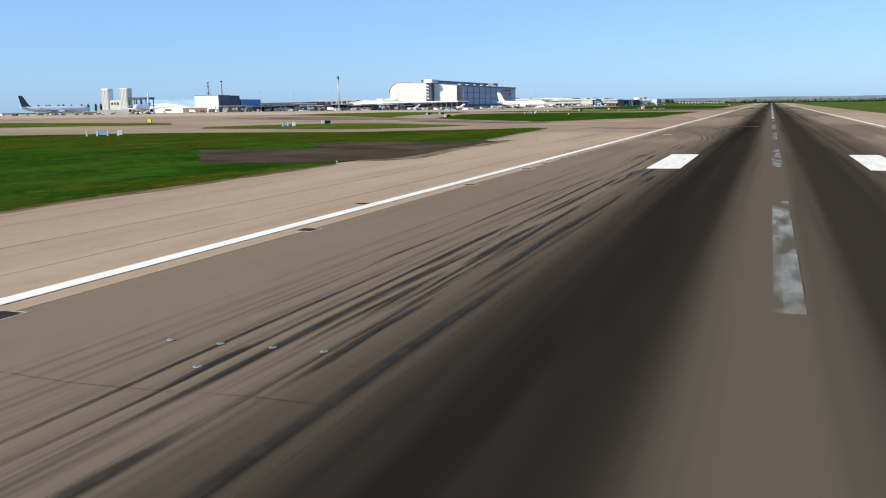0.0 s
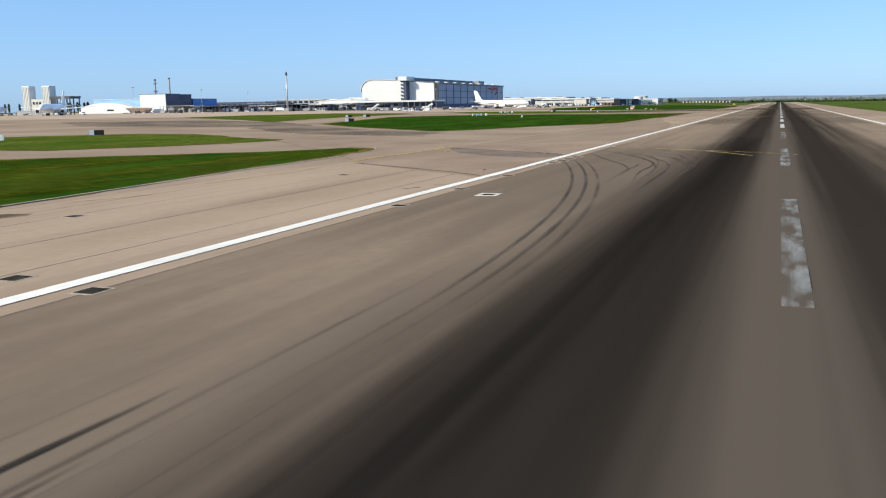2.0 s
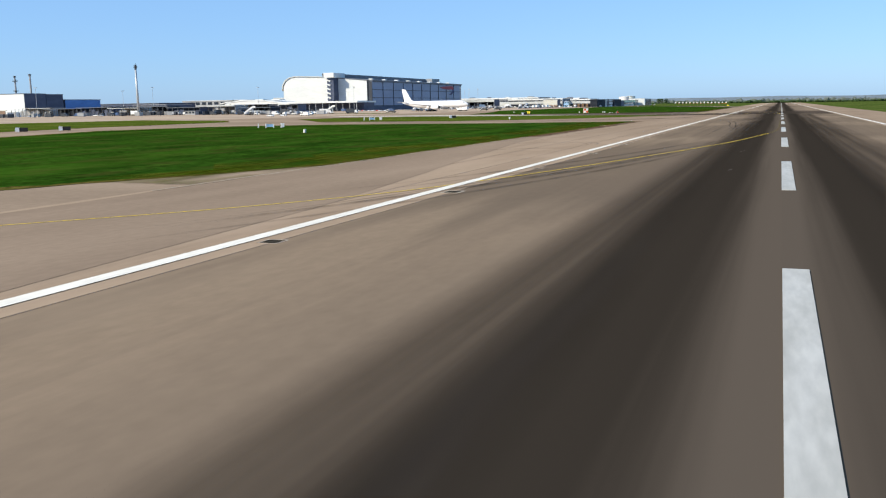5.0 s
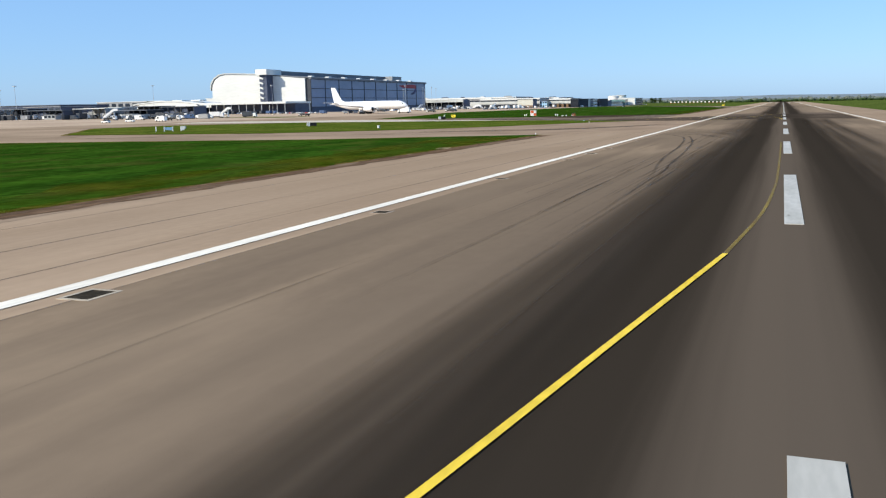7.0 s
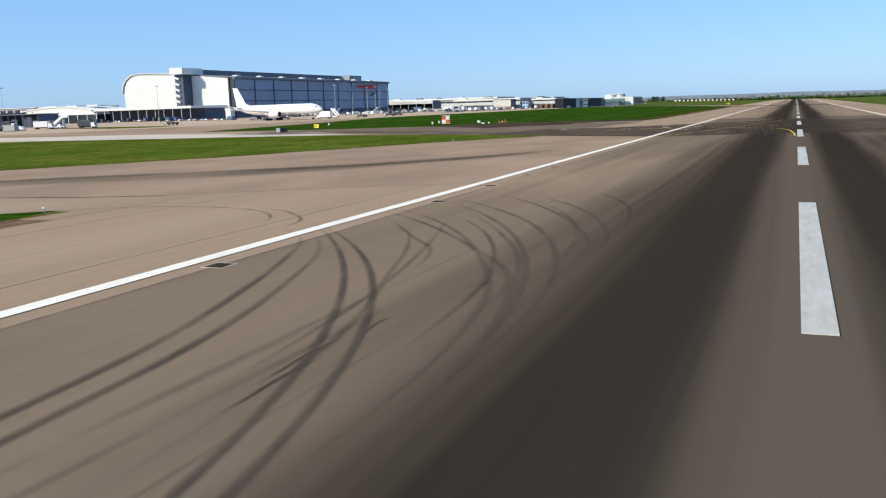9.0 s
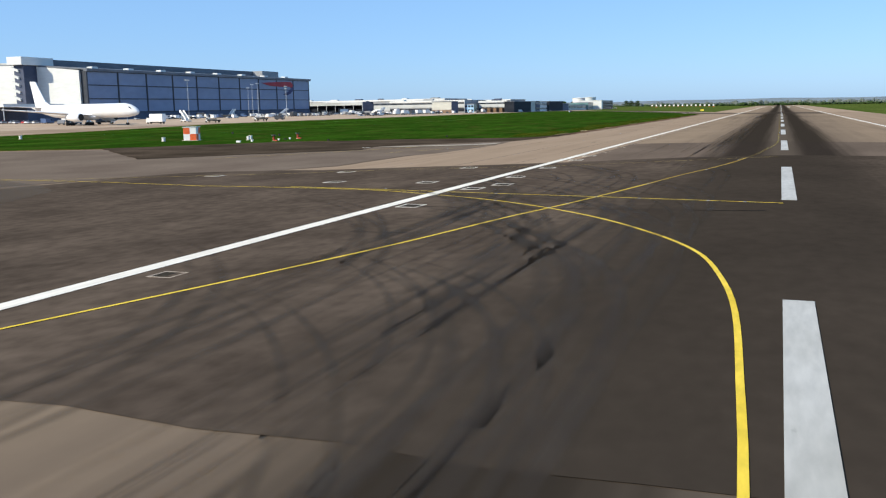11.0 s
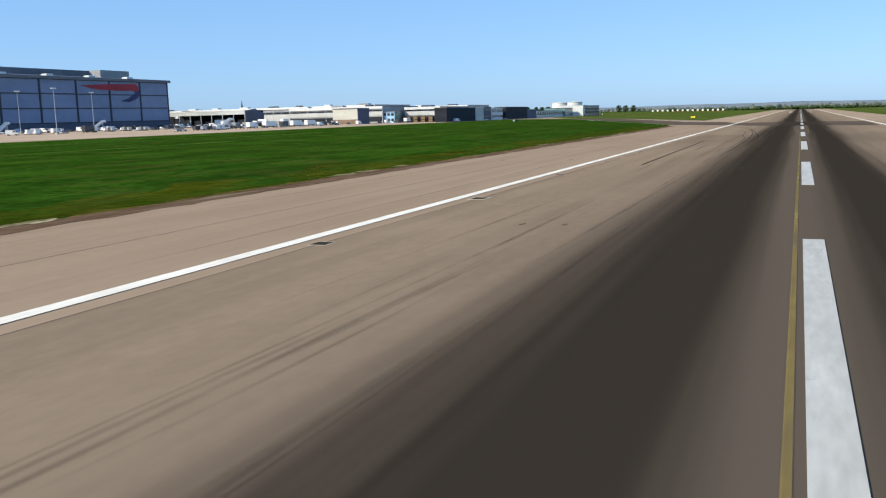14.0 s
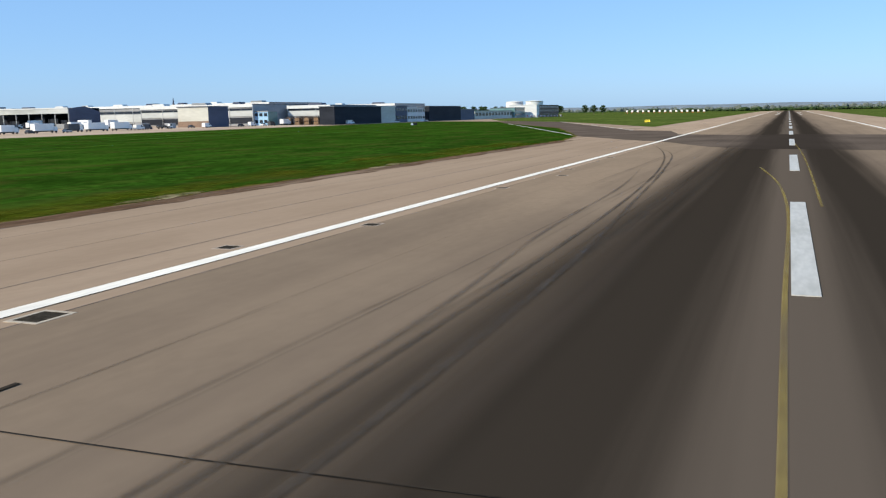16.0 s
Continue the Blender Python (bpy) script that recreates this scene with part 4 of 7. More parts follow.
# Marks at the first exit: the heaviest first, then fainter ones that swing in beside them.
for pts in (
    [(-10.4, 114), (-11.2, 122), (-11.5, 127.1), (-11.4, 132), (-11.9, 137.8), (-13.9, 144.5), (-16.7, 152.1), (-21.5, 162.2), (-26, 168.6)],
    [(-9.2, 106), (-9.3, 122.1), (-9.4, 129.0)],
    [(-12.4, 112), (-12.8, 123.1), (-12.9, 128), (-14.1, 133.7), (-16.6, 140.8), (-19.2, 147.9), (-21.8, 155.5), (-25, 161.5)],
):
    wheel_mark(pts, 0.30, 0.021, rubber)
for pts in (
    [(-10.0, 120), (-10.7, 129.9), (-11.4, 135.1), (-12.7, 141.1), (-14.9, 148.8), (-18.9, 158.4), (-24, 167)],
    [(-13.1, 124), (-13.0, 129.7), (-12.9, 133.0), (-13.6, 139)],
    [(-9.3, 122), (-9.6, 130.7), (-10.0, 134.8), (-11.2, 140.4), (-14.1, 148.9), (-18.8, 161.2)],
    [(-7.9, 126), (-8.3, 133.3), (-10.0, 142.3), (-12.0, 148.6), (-15.7, 156.5)],
    [(-7.5, 122), (-7.7, 131.3), (-8.6, 138.3), (-9.5, 141.9), (-11.4, 148.7), (-14.2, 155.6)],
    [(-7.6, 130), (-9.2, 143.7), (-10.4, 148.9), (-12.8, 154.8), (-17, 162)],
    [(-7.8, 118), (-7.7, 134.7), (-8.4, 139.2), (-9.5, 145.5), (-11.5, 155.0), (-14.2, 163.3), (-18, 170)],
):
    wheel_mark(pts, 0.34, 0.021, rubber_soft)
for pts in (
    [(-7.0, 122), (-7.2, 133), (-8.1, 144.5), (-9.6, 151.5), (-12.8, 162.1), (-16, 168)],
    [(-13.2, 148.6), (-13.6, 149.6), (-13.7, 150.8)],
    [(-41.4, 180.0), (-36.4, 172.5), (-31.1, 163.0), (-29.1, 158.5), (-28, 152)],
    [(-42, 182), (-38.2, 177.4), (-32.7, 168.5), (-28.5, 160.1), (-27.2, 154)],
    [(-44, 187), (-38.3, 180.1), (-32.4, 170.6), (-29.0, 163.3), (-27.0, 158)],
    veer(-8.7, 64, -24.5, 156, 3.0, 1.9), [(-10.2, 116), (-10.6, 128), (-11.9, 141.5), (-14.4, 151), (-18, 160)],
):
    wheel_mark(pts, 0.30, 0.021, rubber_haze)
# Fainter marks at the second exit.
for pts in (
    [(-8.0, 536), (-8.3, 550.9), (-9.3, 556.5), (-11.7, 562.8), (-18.7, 574.9), (-25, 582)],
    [(-7.3, 538), (-7.5, 551.1), (-8.6, 556.7), (-10.2, 563), (-13.6, 570.8), (-19, 580.3)],
    [(-7.4, 542), (-7.8, 553.6), (-9.2, 560.6), (-12.2, 569), (-17.6, 578.9), (-22, 585)],
    [(-7.2, 545), (-7.5, 556.9), (-9.5, 565.9), (-13.5, 575.1), (-18.1, 581.9), (-24, 589)],
    [(-7.8, 555), (-8.4, 567.6), (-10.2, 573), (-15.5, 583.4), (-21, 591)],
    [(-7.4, 558), (-7.9, 569.3), (-9.5, 575.3), (-13.3, 583.3), (-18, 590)],
    [(-8.6, 552), (-9.5, 559.5), (-13, 565.5), (-21, 576.1), (-26, 581)],
    [(-58, 574), (-54, 577.4), (-47.4, 581), (-37.2, 581), (-33, 579), (-30, 575.6), (-28.6, 572.4)],
    [(-34, 580.6), (-32.6, 580), (-29.2, 577.2), (-27, 574), (-26.5, 571)],
):
    wheel_mark(pts, 0.30, 0.021, rubber_soft)
for pts in (
    [(-22.1, 576.1), (-17.3, 568.6), (-15, 565.3), (-13.5, 560)],
    [(-12.0, 545), (-13.1, 555), (-15.7, 566.9), (-18.7, 577.5)],
    [(-10.6, 540), (-11.3, 549.1), (-14.4, 559.9), (-16.1, 565.2), (-19, 572)],
    [(-9.0, 548), (-10.4, 560), (-14.0, 570), (-19.5, 579)], [(-8.2, 560), (-9.4, 570), (-12.5, 579), (-17, 587)], [(-7.6, 572), (-9.2, 582), (-13, 591)],
):
    wheel_mark(pts, 0.26, 0.021, rubber_haze)
# Marks past the crossing and towards the last exit.
for pts in ([(-21.5, 768.2), (-18.3, 770.2), (-14.0, 774.3), (-11, 779.0), (-8.2, 782.6), (-6, 786)], [(-20.5, 769.0), (-17, 771.2), (-12.7, 775.9), (-9.5, 781), (-6.5, 785.5)]):
    wheel_mark(pts, 0.14, 0.024, rubber_strong)
wheel_mark([(-7.5, 1030), (-7.5, 1070), (-7.7, 1089.6), (-8.3, 1105), (-9.5, 1123.4), (-11.9, 1158.4), (-16.1, 1197.3), (-22, 1222)], 0.31, 0.022, rubber)
wheel_mark([(-9.9, 1060), (-10.3, 1091.6), (-11.5, 1106.6), (-12.6, 1137.2), (-15, 1165)], 0.30, 0.021, rubber_soft)
# Dark lane where taxiing wheels cut the corner at the second exit.
for off, w in ((0.0, 9.0), (-5.0, 4.0)):
    lane = [(-96 + off, 580), (-77 + off, 597), (-69 + off, 605), (-57 + off, 615), (-46, 629), (-36, 641), (-30, 655)]
    tagged(part("runway_stain", ribbon(smooth_line(lane, 8), w, 0.017, True), stain_mat), "dark lane left by turning wheels at the exit", "stain", "", "structure")
# Faint lanes of wheels that joined the runway beside the yellow line.
join = random.Random(63)
for k in range(6):
    dx, dy = join.uniform(-4.5, 3.0), join.uniform(-26, 10)
    pts = [(-31 + dx, 304 + dy), (-24 + dx, 322 + dy), (-19 + dx, 338 + dy), (-14.5 + dx, 356 + dy), (-11 + dx, 374 + dy), (-9 + 0.6 * dx, 392 + dy)]
    wheel_mark(pts, join.uniform(0.35, 1.1), 0.019, rubber_haze)
# A fan of fainter marks round each exit.
fan = random.Random(11)
for base, count in ((700, 22), (724, 7)):
    for k in range(count):
        x0, y0 = -fan.uniform(3.0, 18), base + fan.uniform(-25, 30)
        r = fan.uniform(22, 40)
        pts = [(x0, y0 - 25), (x0, y0 - 12)] + [(x0 - r * (1 - math.cos(a)), y0 + r * math.sin(a)) for a in (0, 0.2, 0.4, 0.6, 0.8, 1.0)]
        track_pair(pts, 1.2, fan.uniform(0.3, 0.9), rubber_haze, CURVED, 0.020 + 0.0005 * k)

STRAIGHT = "straight dark tyre streak along the runway"
for x, y0, y1, w in ((-11.3, 1.0, 9.7, 0.34), (-10.1, 1.0, 12, 0.34), (-9.0, -4, 3, 0.45), (-14.1, 22, 37, 0.20), (-12.8, 27, 34, 0.18), (-14.2, 28, 36.6, 0.2),
                     (-12.5, -43, -29, 0.3), (-12.9, -26, 2, 0.22), (-11.1, -42, -28, 0.3), (-11.6, -26, 2, 0.22), (-10.4, -70, -59, 0.4), (-12.6, -58, -53, 0.2), (-10.0, -57, -47, 0.3), (-10.6, -40, -20, 0.3), (-9.4, -46, -22, 0.35), (-11.9, -62, -38, 0.3), (-8.4, -70, -40, 0.4), (-12.4, 46, 62, 0.25), (-11.3, 44, 58, 0.2),
                     (-8.35, 884, 905, 0.22), (-7.45, 884, 903.4, 0.20), (-8.1, 907.4, 909.3, 0.14), (-11.0, 543.8, 548.6, 0.07), (-11.4, 546, 550.3, 0.06), (-11.1, 550.8, 553, 0.05)):
    tagged(part("tyre_streak", ribbon([(x + 0.05 * math.sin(k), y0 + (y1 - y0) * k / 8) for k in range(9)], w, 0.024, True), rubber_strong), STRAIGHT, "tyre mark", "tyre marks on the runway", "structure")
fresh = random.Random(57)
for k in range(44):
    x, y0 = -fresh.triangular(8.4, 15.5, 10.5), fresh.uniform(-66, 34)
    L, w = fresh.uniform(7, 30), fresh.uniform(0.07, 0.17)
    tagged(part("tyre_streak", ribbon([(x + 0.05 * math.sin(q + k), y0 + L * q / 6) for q in range(7)], w, 0.023, True), rubber_strong if k % 3 else rubber), STRAIGHT, "tyre mark", "tyre marks on the runway", "structure")
for x, y, L in ((-10.1, 12.6, 1.3), (-9.5, 15.8, 0.9), (-9.0, 18.2, 1.1), (-8.5, 23.0, 1.6), (-10.0, 27.5, 1.2)):
    tagged(part("tyre_scuff", ribbon([(x, y + L * q / 4) for q in range(5)], 0.26, 0.046, True), rubber), "small dark tyre scuff on the white bar", "tyre mark", "tyre scuffs on the bar", "structure")
sr = random.Random(21)
for k in range(270):
    near = k % 2 == 0
    x, y = -sr.triangular(6.0, 19.0, 9.0), sr.uniform(-140, 20) if near else sr.uniform(600, 1300)
    if k >= 190:
        y = sr.uniform(400, 510) if k < 240 else sr.uniform(775, 815)
    L, w = sr.uniform(12, 80), sr.uniform(0.10, 0.42)
    bm = bmesh.new()
    film = bm.verts.layers.float.new("film")
    vs = []
    for u in (0, 0.25, 0.75, 1):
        row = []
        xx = x + 0.15 * math.sin(u * 3 + k)
        for s, f in ((-1, 0), (0, 1), (1, 0)):
            v = bm.verts.new((xx + s * w / 2, y + u * L, gz(xx) + 0.018))
            v[film] = f * (1 if 0.1 < u < 0.9 else 0) * sr.uniform(0.5, 1)
            row.append(v)
        vs.append(row)
    for a, b in zip(vs, vs[1:]):
        for q in (0, 1):
            bm.faces.new((a[q], a[q + 1], b[q + 1], b[q]))
    part("rubber_streak", bm, rubber_haze, runway)

# ---- light pits beside the edge line ----
pit_grate_me = solid("grating", boxm(-0.54, 0.54, -0.70, 0.70, -0.05, 0.012), pit_mat)
rim = bmesh.new()
for a in ((-0.70, 0.70, -0.88, -0.70), (-0.70, 0.70, 0.70, 0.88), (-0.70, -0.54, -0.70, 0.70), (0.54, 0.70, -0.70, 0.70)):
    box(rim, *a, -0.05, 0.020)
pit_rim_me = solid("rim", rim, pit_rim_mat)
PITS = [-52.6, -32.8, -6.3, 11.4, 19.4, 28.3, 32.5, 44.6, 70.2, 97.4, 108.7, 121.6, 138.9, 142.2, 145.9, 149.8, 175.3, 218, 243, 268, 286, 310.8, 335.3, 362, 387.1, 393, 399.3, 411.7, 436.2, 460.6,
        486.2, 498.4, 510.9, 535, 560, 584.6, 596.1, 606.4, 616.2, 641, 666, 691, 703, 728, 740.6, 752.5, 764.6, 777.9, 786.5, 794.2, 798.3, 809.8, 819.4, 822.4, 833.7, 846, 857.5, 869.2,
        893.5, 906.9, 917.1, 941.4, 965.3, 990.2, 1014, 1026.8, 1039.9, 1062, 1086, 1110.5, 1135.8, 1160.2, 1185, 1210, 1235]
SIDE_PITS = [(-25.7, 46), (-27.5, 71.5), (-41.5, 89.3), (-37.5, 62.3), (-26.9, 128.6), (-39.5, 122.5), (-44.5, 165.5), (-25.2, 511), (-21.2, 744.3), (-56, 753.4), (-43.8, 760.3),
             (-38.3, 747), (-28.8, 746.5), (-31.5, 765.5), (-30.8, 831.3), (-29, 1021.4), (-39.1, 1021.9), (-20.8, 1150.4), (-25.8, 1101), (-25.3, -20.5)]
BIG = (138.9, 142.2, 145.9, 149.8, 310.8, 362, 387.1, 411.7, 498.4, 728, 777.9, 809.8, 846, 893.5, 965.3, 1086)
pit = thing("light_pit", -22.5, 11.4, "dark square pit cover in a pale concrete rim", "pit cover", "pit covers along the runway edge")
piece("grating", pit_grate_me, pit)
piece("rim", pit_rim_me, pit)
small_grate_me = solid("grating", boxm(-0.45, 0.45, -0.50, 0.50, -0.05, 0.012), pit_mat)
rim = bmesh.new()
for a in ((-0.56, 0.56, -0.62, -0.50), (-0.56, 0.56, 0.50, 0.62), (-0.56, -0.45, -0.50, 0.50), (0.45, 0.56, -0.50, 0.50)):
    box(rim, *a, -0.05, 0.018)
small_rim_me = solid("rim", rim, pit_frame_mat)
small_pit = thing("light_pit", -22.5, PITS[0], "small dark pit cover with a thin concrete rim", "pit cover", "pit covers along the runway edge")
piece("grating", small_grate_me, small_pit)
piece("rim", small_rim_me, small_pit)
cross_pit = thing("light_pit", -22.5, 740.6, "square pit cover framed by pale worn concrete", "pit cover", "pit covers along the runway edge")
piece("grating", solid("grating", boxm(-0.58, 0.58, -0.74, 0.74, -0.05, 0.020), pit_mat), cross_pit)
rim = bmesh.new()
for a in ((-0.76, 0.76, -0.94, -0.74), (-0.76, 0.76, 0.74, 0.94), (-0.76, -0.58, -0.74, 0.74), (0.58, 0.76, -0.74, 0.74)):
    box(rim, *a, -0.05, 0.026)
piece("rim", solid("rim", rim, pale_rim_mat), cross_pit)
wide_pit = thing("light_pit", -18.9, 104.7, "dark pit cover in a broad pale concrete frame", "pit cover", "pit covers along the runway edge")
piece("grating", small_grate_me, wide_pit)
rim = bmesh.new()
for a in ((-0.78, 0.78, -0.86, -0.50), (-0.78, 0.78, 0.50, 0.86), (-0.78, -0.45, -0.50, 0.50), (0.45, 0.78, -0.50, 0.50)):
    box(rim, *a, -0.05, 0.022)
piece("rim", solid("rim", rim, pale_rim_mat), wide_pit)
for y in PITS[1:]:
    if y not in (11.4, 740.6):
        copy_thing(cross_pit if 725 < y < 790 else pit if y in BIG else small_pit, at(-22.5 + rng.uniform(-0.1, 0.1), y))
for x, y in SIDE_PITS:
    copy_thing(cross_pit if 740 < y < 770 else small_pit, at(x, y))
for x, y in ((-4.0, 332.3), (-4.2, 363.1), (-11.2, 373.7), (-6.4, 906.6), (-5.7, 536.6), (-8.3, 539.7), (-6.9, 535.6), (-5.3, 530.4), (-3.2, 531.6), (-5.3, 996.1), (-19.5, 960.9), (-18.2, 960.8), (-12.6, 23.5)):
    r = random.Random(int(y * 10))
    bm = bmesh.new()
    for k in range(7):
        u, v = x + 0.085 * (k - 3) + r.uniform(-0.03, 0.03), y + r.uniform(-0.08, 0.08)
        a, L, w = r.choice((0.2, 1.2, 1.9, 2.9)), r.uniform(0.05, 0.12), 0.022
        cx, sx = math.cos(a), math.sin(a)
        bm.faces.new([bm.verts.new((u + p * cx - q * sx, v + p * sx + q * cx, gz(u) + 0.026)) for p, q in ((-L, -w), (L, -w), (L, w), (-L, w))])
    tagged(part("paint_remnant", bm, dash_paint), "worn scrap of white survey paint on asphalt", "paint mark", "", "structure")
for x, y in ((-18.5, 812.0), (-18.45, 812.4), (-11.5, 811.5), (-11.9, 949.7), (-11.85, 950.1), (-14.4, 949.8), (-14.3, 950.1), (-8.2, 947.9)):
    tagged(part("core_plug", tubem((x, y, gz(x) - 0.02), (x, y, gz(x) + 0.012), 0.11, 0.10, 10), joint_mat), "small round dark plug set in the asphalt", "plug", "core plugs", "structure")

# Inset lights along the yellow lines of the crossing.
stud = thing("inset_light", -13.1, 727.6, "small steel inset light in the yellow line", "inset light", "inset taxiway lights", z=gz(-13.1) + 0.034)
part("body", tubem((0, 0, 0.0), (0, 0, 0.018), 0.11, 0.09, 10), grey_clad, stud)
part("lens", boxm(-0.03, 0.03, -0.07, 0.07, 0.018, 0.026), dark_steel, stud)
for x, y in ((-19.3, 735.6), (-12.5, 729.3), (-17.8, 730.6), (-4.0, 731.4), (-23.5, 734.4), (-11.5, 733.5), (-1.8, 730.8), (-8.5, 732.7), (-9.4, 743.7), (-6.2, 759), (-4.0, 774), (-30, 739.5)):
    copy_thing(stud, at(x, y + 0.8, 0, gz(x) + 0.034))

# Touchdown lights let into the asphalt.
for x, y in ((-15.1, -53.8), (-13.5, -53.8), (-11.9, -53.8), (-10.4, -53.8), (-12.8, -55.8)):
    tagged(copy_thing(stud, at(x, y, 0, gz(x) + 0.02)), "small steel touchdown light let into asphalt", "inset light", "touchdown lights")

# ---- maintenance hangar ----
def hangar():
    h = thing("maintenance_hangar", -418, 1128, "huge aircraft hangar with white end wall and grey-blue sliding doors", "hangar", z=gz(-419))
    G = 2.96
    D = 1415 - 1128
    # End wall: local x runs from 0 (door side) to -115, z from the ground.
    part("end_wall", prismm([(-6, 0), (-6, 32), (-50, 36), (-60, 37.2), (-88, 38.3), (-96, 38.4), (-102, 37.2), (-107, 34), (-110, 29), (-111, 25), (-111, 0)], "y", 0, 1.5), white_clad, h, "plain white sheet-clad gable wall")
    eave = bmesh.new()
    arc = [(-60, 38.0), (-88, 39.2), (-96, 39.4), (-103, 38.2), (-108.5, 35), (-112, 30), (-113, 24)]
    low = [(x * 0.995 + 0.3, z - 1.0) for x, z in arc]
    prism(eave, arc + low[::-1], "y", -0.9, D)
    part("curved_eave", eave, pale_clad, h, "pale curved roof edge")
    part("roof", prismm([(0.5, 32.0), (0.5, 33.0), (-50, 37.0), (-60, 38.0), (-88, 39.0), (-100, 38.0), (-100, 36.5), (-60, 36.5)], "y", 0.5, D), roof_mat, h, "shallow dark roof")
    part("roof_edge_beam", boxm(-1.5, 1.4, -0.6, D + 2, 31.2, 32.9), roof_mat, h)
    part("ridge_monitor", prismm([(-40, 36.2), (-40, 40.3), (-62, 41.5), (-62, 36.2)], "y", 2, D - 4), roof_mat, h, "raised dark ridge box along the roof")
    part("plant_room", boxm(-52, -30, D - 32, D - 4, 35, 40.5), grey_clad, h, "pale plant room on the roof end")
    # Stair tower.
    part("stair_tower_head", boxm(-51.5, -39, -14.0, 13, 36.0, 41.2, bevel=0.3), white_clad, h, "white boxed head of the stair tower")
    part("stair_tower_shaft", boxm(-49, -41, -11.0, 0, 9, 36.0), dark_clad, h, "dark recessed stair shaft")
    for k in range(5):
        f = bmesh.new()
        z = 13 + k * 4.6
        prism(f, [(-50.4, z + 2.0), (-50.4, z + 3.6), (-44.5, z + 1.6), (-44.5, z)], "y", -12.2, -11.0)
        part("stair_flight", f, white_clad, h, "white sloping stair flight")
    part("end_base", boxm(-36, -1, -6, 0, 0, 8.4), white_clad, h, "white low annexe at the foot of the wall")
    part("end_base_ledge", boxm(-37, -0.5, -6.6, 0, 8.4, 9.2), grey_clad, h)
    # Door front: panels in ten bays and three rows between dark mullions.
    part("door_backing", boxm(-6, -0.55, 1.6, D, 0, 32), door_frame_mat, h)
    panel_me = solid("door_panel", boxm(-0.55, 0.0, 0.9, 28.0, 0.0, 8.2, bevel=0.06), door_mat)
    w = D / 10
    for b in range(10):
        for r in range(3):
            piece("door_panel", panel_me, h, 0, 0.2 + b * w, 5.2 + r * 8.75)
        c = boxm(-0.6, 0.35, b * w - 0.55, b * w + 0.55, 0, 31.4)
        part("column", c, door_frame_mat, h)
    part("column", boxm(-0.6, 0.35, D - 0.8, D, 0, 31.4), door_frame_mat, h)
    for r in range(4):
        part("rail", boxm(-0.6, 0.28, 0.5, D, 4.6 + r * 8.75, 5.1 + r * 8.75), door_frame_mat, h)
    part("door_track", boxm(-0.5, 0.6, 0.5, D, 0.0, 4.5), dark_clad, h, "dark recess along the foot of the doors")
    # Roof vents along the eave.
    for k in range(8):
        y = 10 + k * 34.5
        part("roof_vent", boxm(-8.5, -4.0, y, y + 5.5, 32.3, 34.6, bevel=0.3), white_clad, h, "small white roof vent")
    # Ribbon-shaped emblem in red and blue.
    part("emblem_band", prismm([(205, 27.9), (218, 25.6), (238, 25.0), (252, 25.3), (254, 24.2), (257, 26.0), (256.5, 28.2), (253, 29.7), (235, 29.3), (218, 28.6)], "x", 0.30, 0.50), emblem_red, h, "red painted ribbon shape")
    part("emblem_tail", prismm([(257, 26.0), (254, 24.2), (252, 22.6), (246, 20.0), (239, 18.4), (247, 17.6), (254, 19.8), (258.5, 23.0)], "x", 0.30, 0.50), emblem_blue, h, "dark blue painted ribbon tail")
    part("far_wall", boxm(-100, -6, D - 1.5, D, 0, 32.5), grey_clad, h)
    part("back_wall", boxm(-111, -109.5, 1.5, D - 1.5, 0, 24), grey_clad, h)
    return h


hangar()


# ---- other buildings ----
def building(name, x0, x1, y0, y1, top, wall, roof, label, category="building", front=None, rows=0, cols=0, parapet=0.5, roof_label="", side=None, side_rows=0, side_cols=0, base=None):
    """A flat-roofed building: walls, roof slab with a lip, and windows on the two faces that can be seen. top: height above the ground."""
    b = thing(name, (x0 + x1) / 2, (y0 + y1) / 2, label, category)
    w, d = (x1 - x0) / 2, (y1 - y0) / 2
    part("wall", boxm(-w, w, -d, d, -0.3, top), wall, b)
    if side is not None:
        part("side_wall", boxm(w, w + 0.25, -d, d, -0.3, top), side, b)
    part("roof", boxm(-w - 0.4, w + 0.4, -d - 0.4, d + 0.4, top, top + parapet), roof, b, roof_label)
    if base is not None:
        part("plinth", boxm(-w - 0.15, w + 0.15, -d - 0.15, d + 0.15, -0.3, top * 0.3), base, b)
    if rows and cols:
        me = solid("window", boxm(-w / cols * 0.66, w / cols * 0.66, -0.12, 0.1, 0, top / rows * 0.45), glass_mat)
        for r in range(rows):
            for c in range(cols):
                piece("window", me, b, -w + (c + 0.5) * 2 * w / cols, -d, (r + 0.35) * top / rows)
    if side_rows and side_cols:
        me = solid("window", boxm(-0.1, 0.12, -d / side_cols * 0.66, d / side_cols * 0.66, 0, top / side_rows * 0.42), glass_mat)
        for r in range(side_rows):
            for c in range(side_cols):
                piece("window", me, b, w + (0.25 if side is not None else 0), -d + (c + 0.5) * 2 * d / side_cols, (r + 0.4) * top / side_rows)
    return b


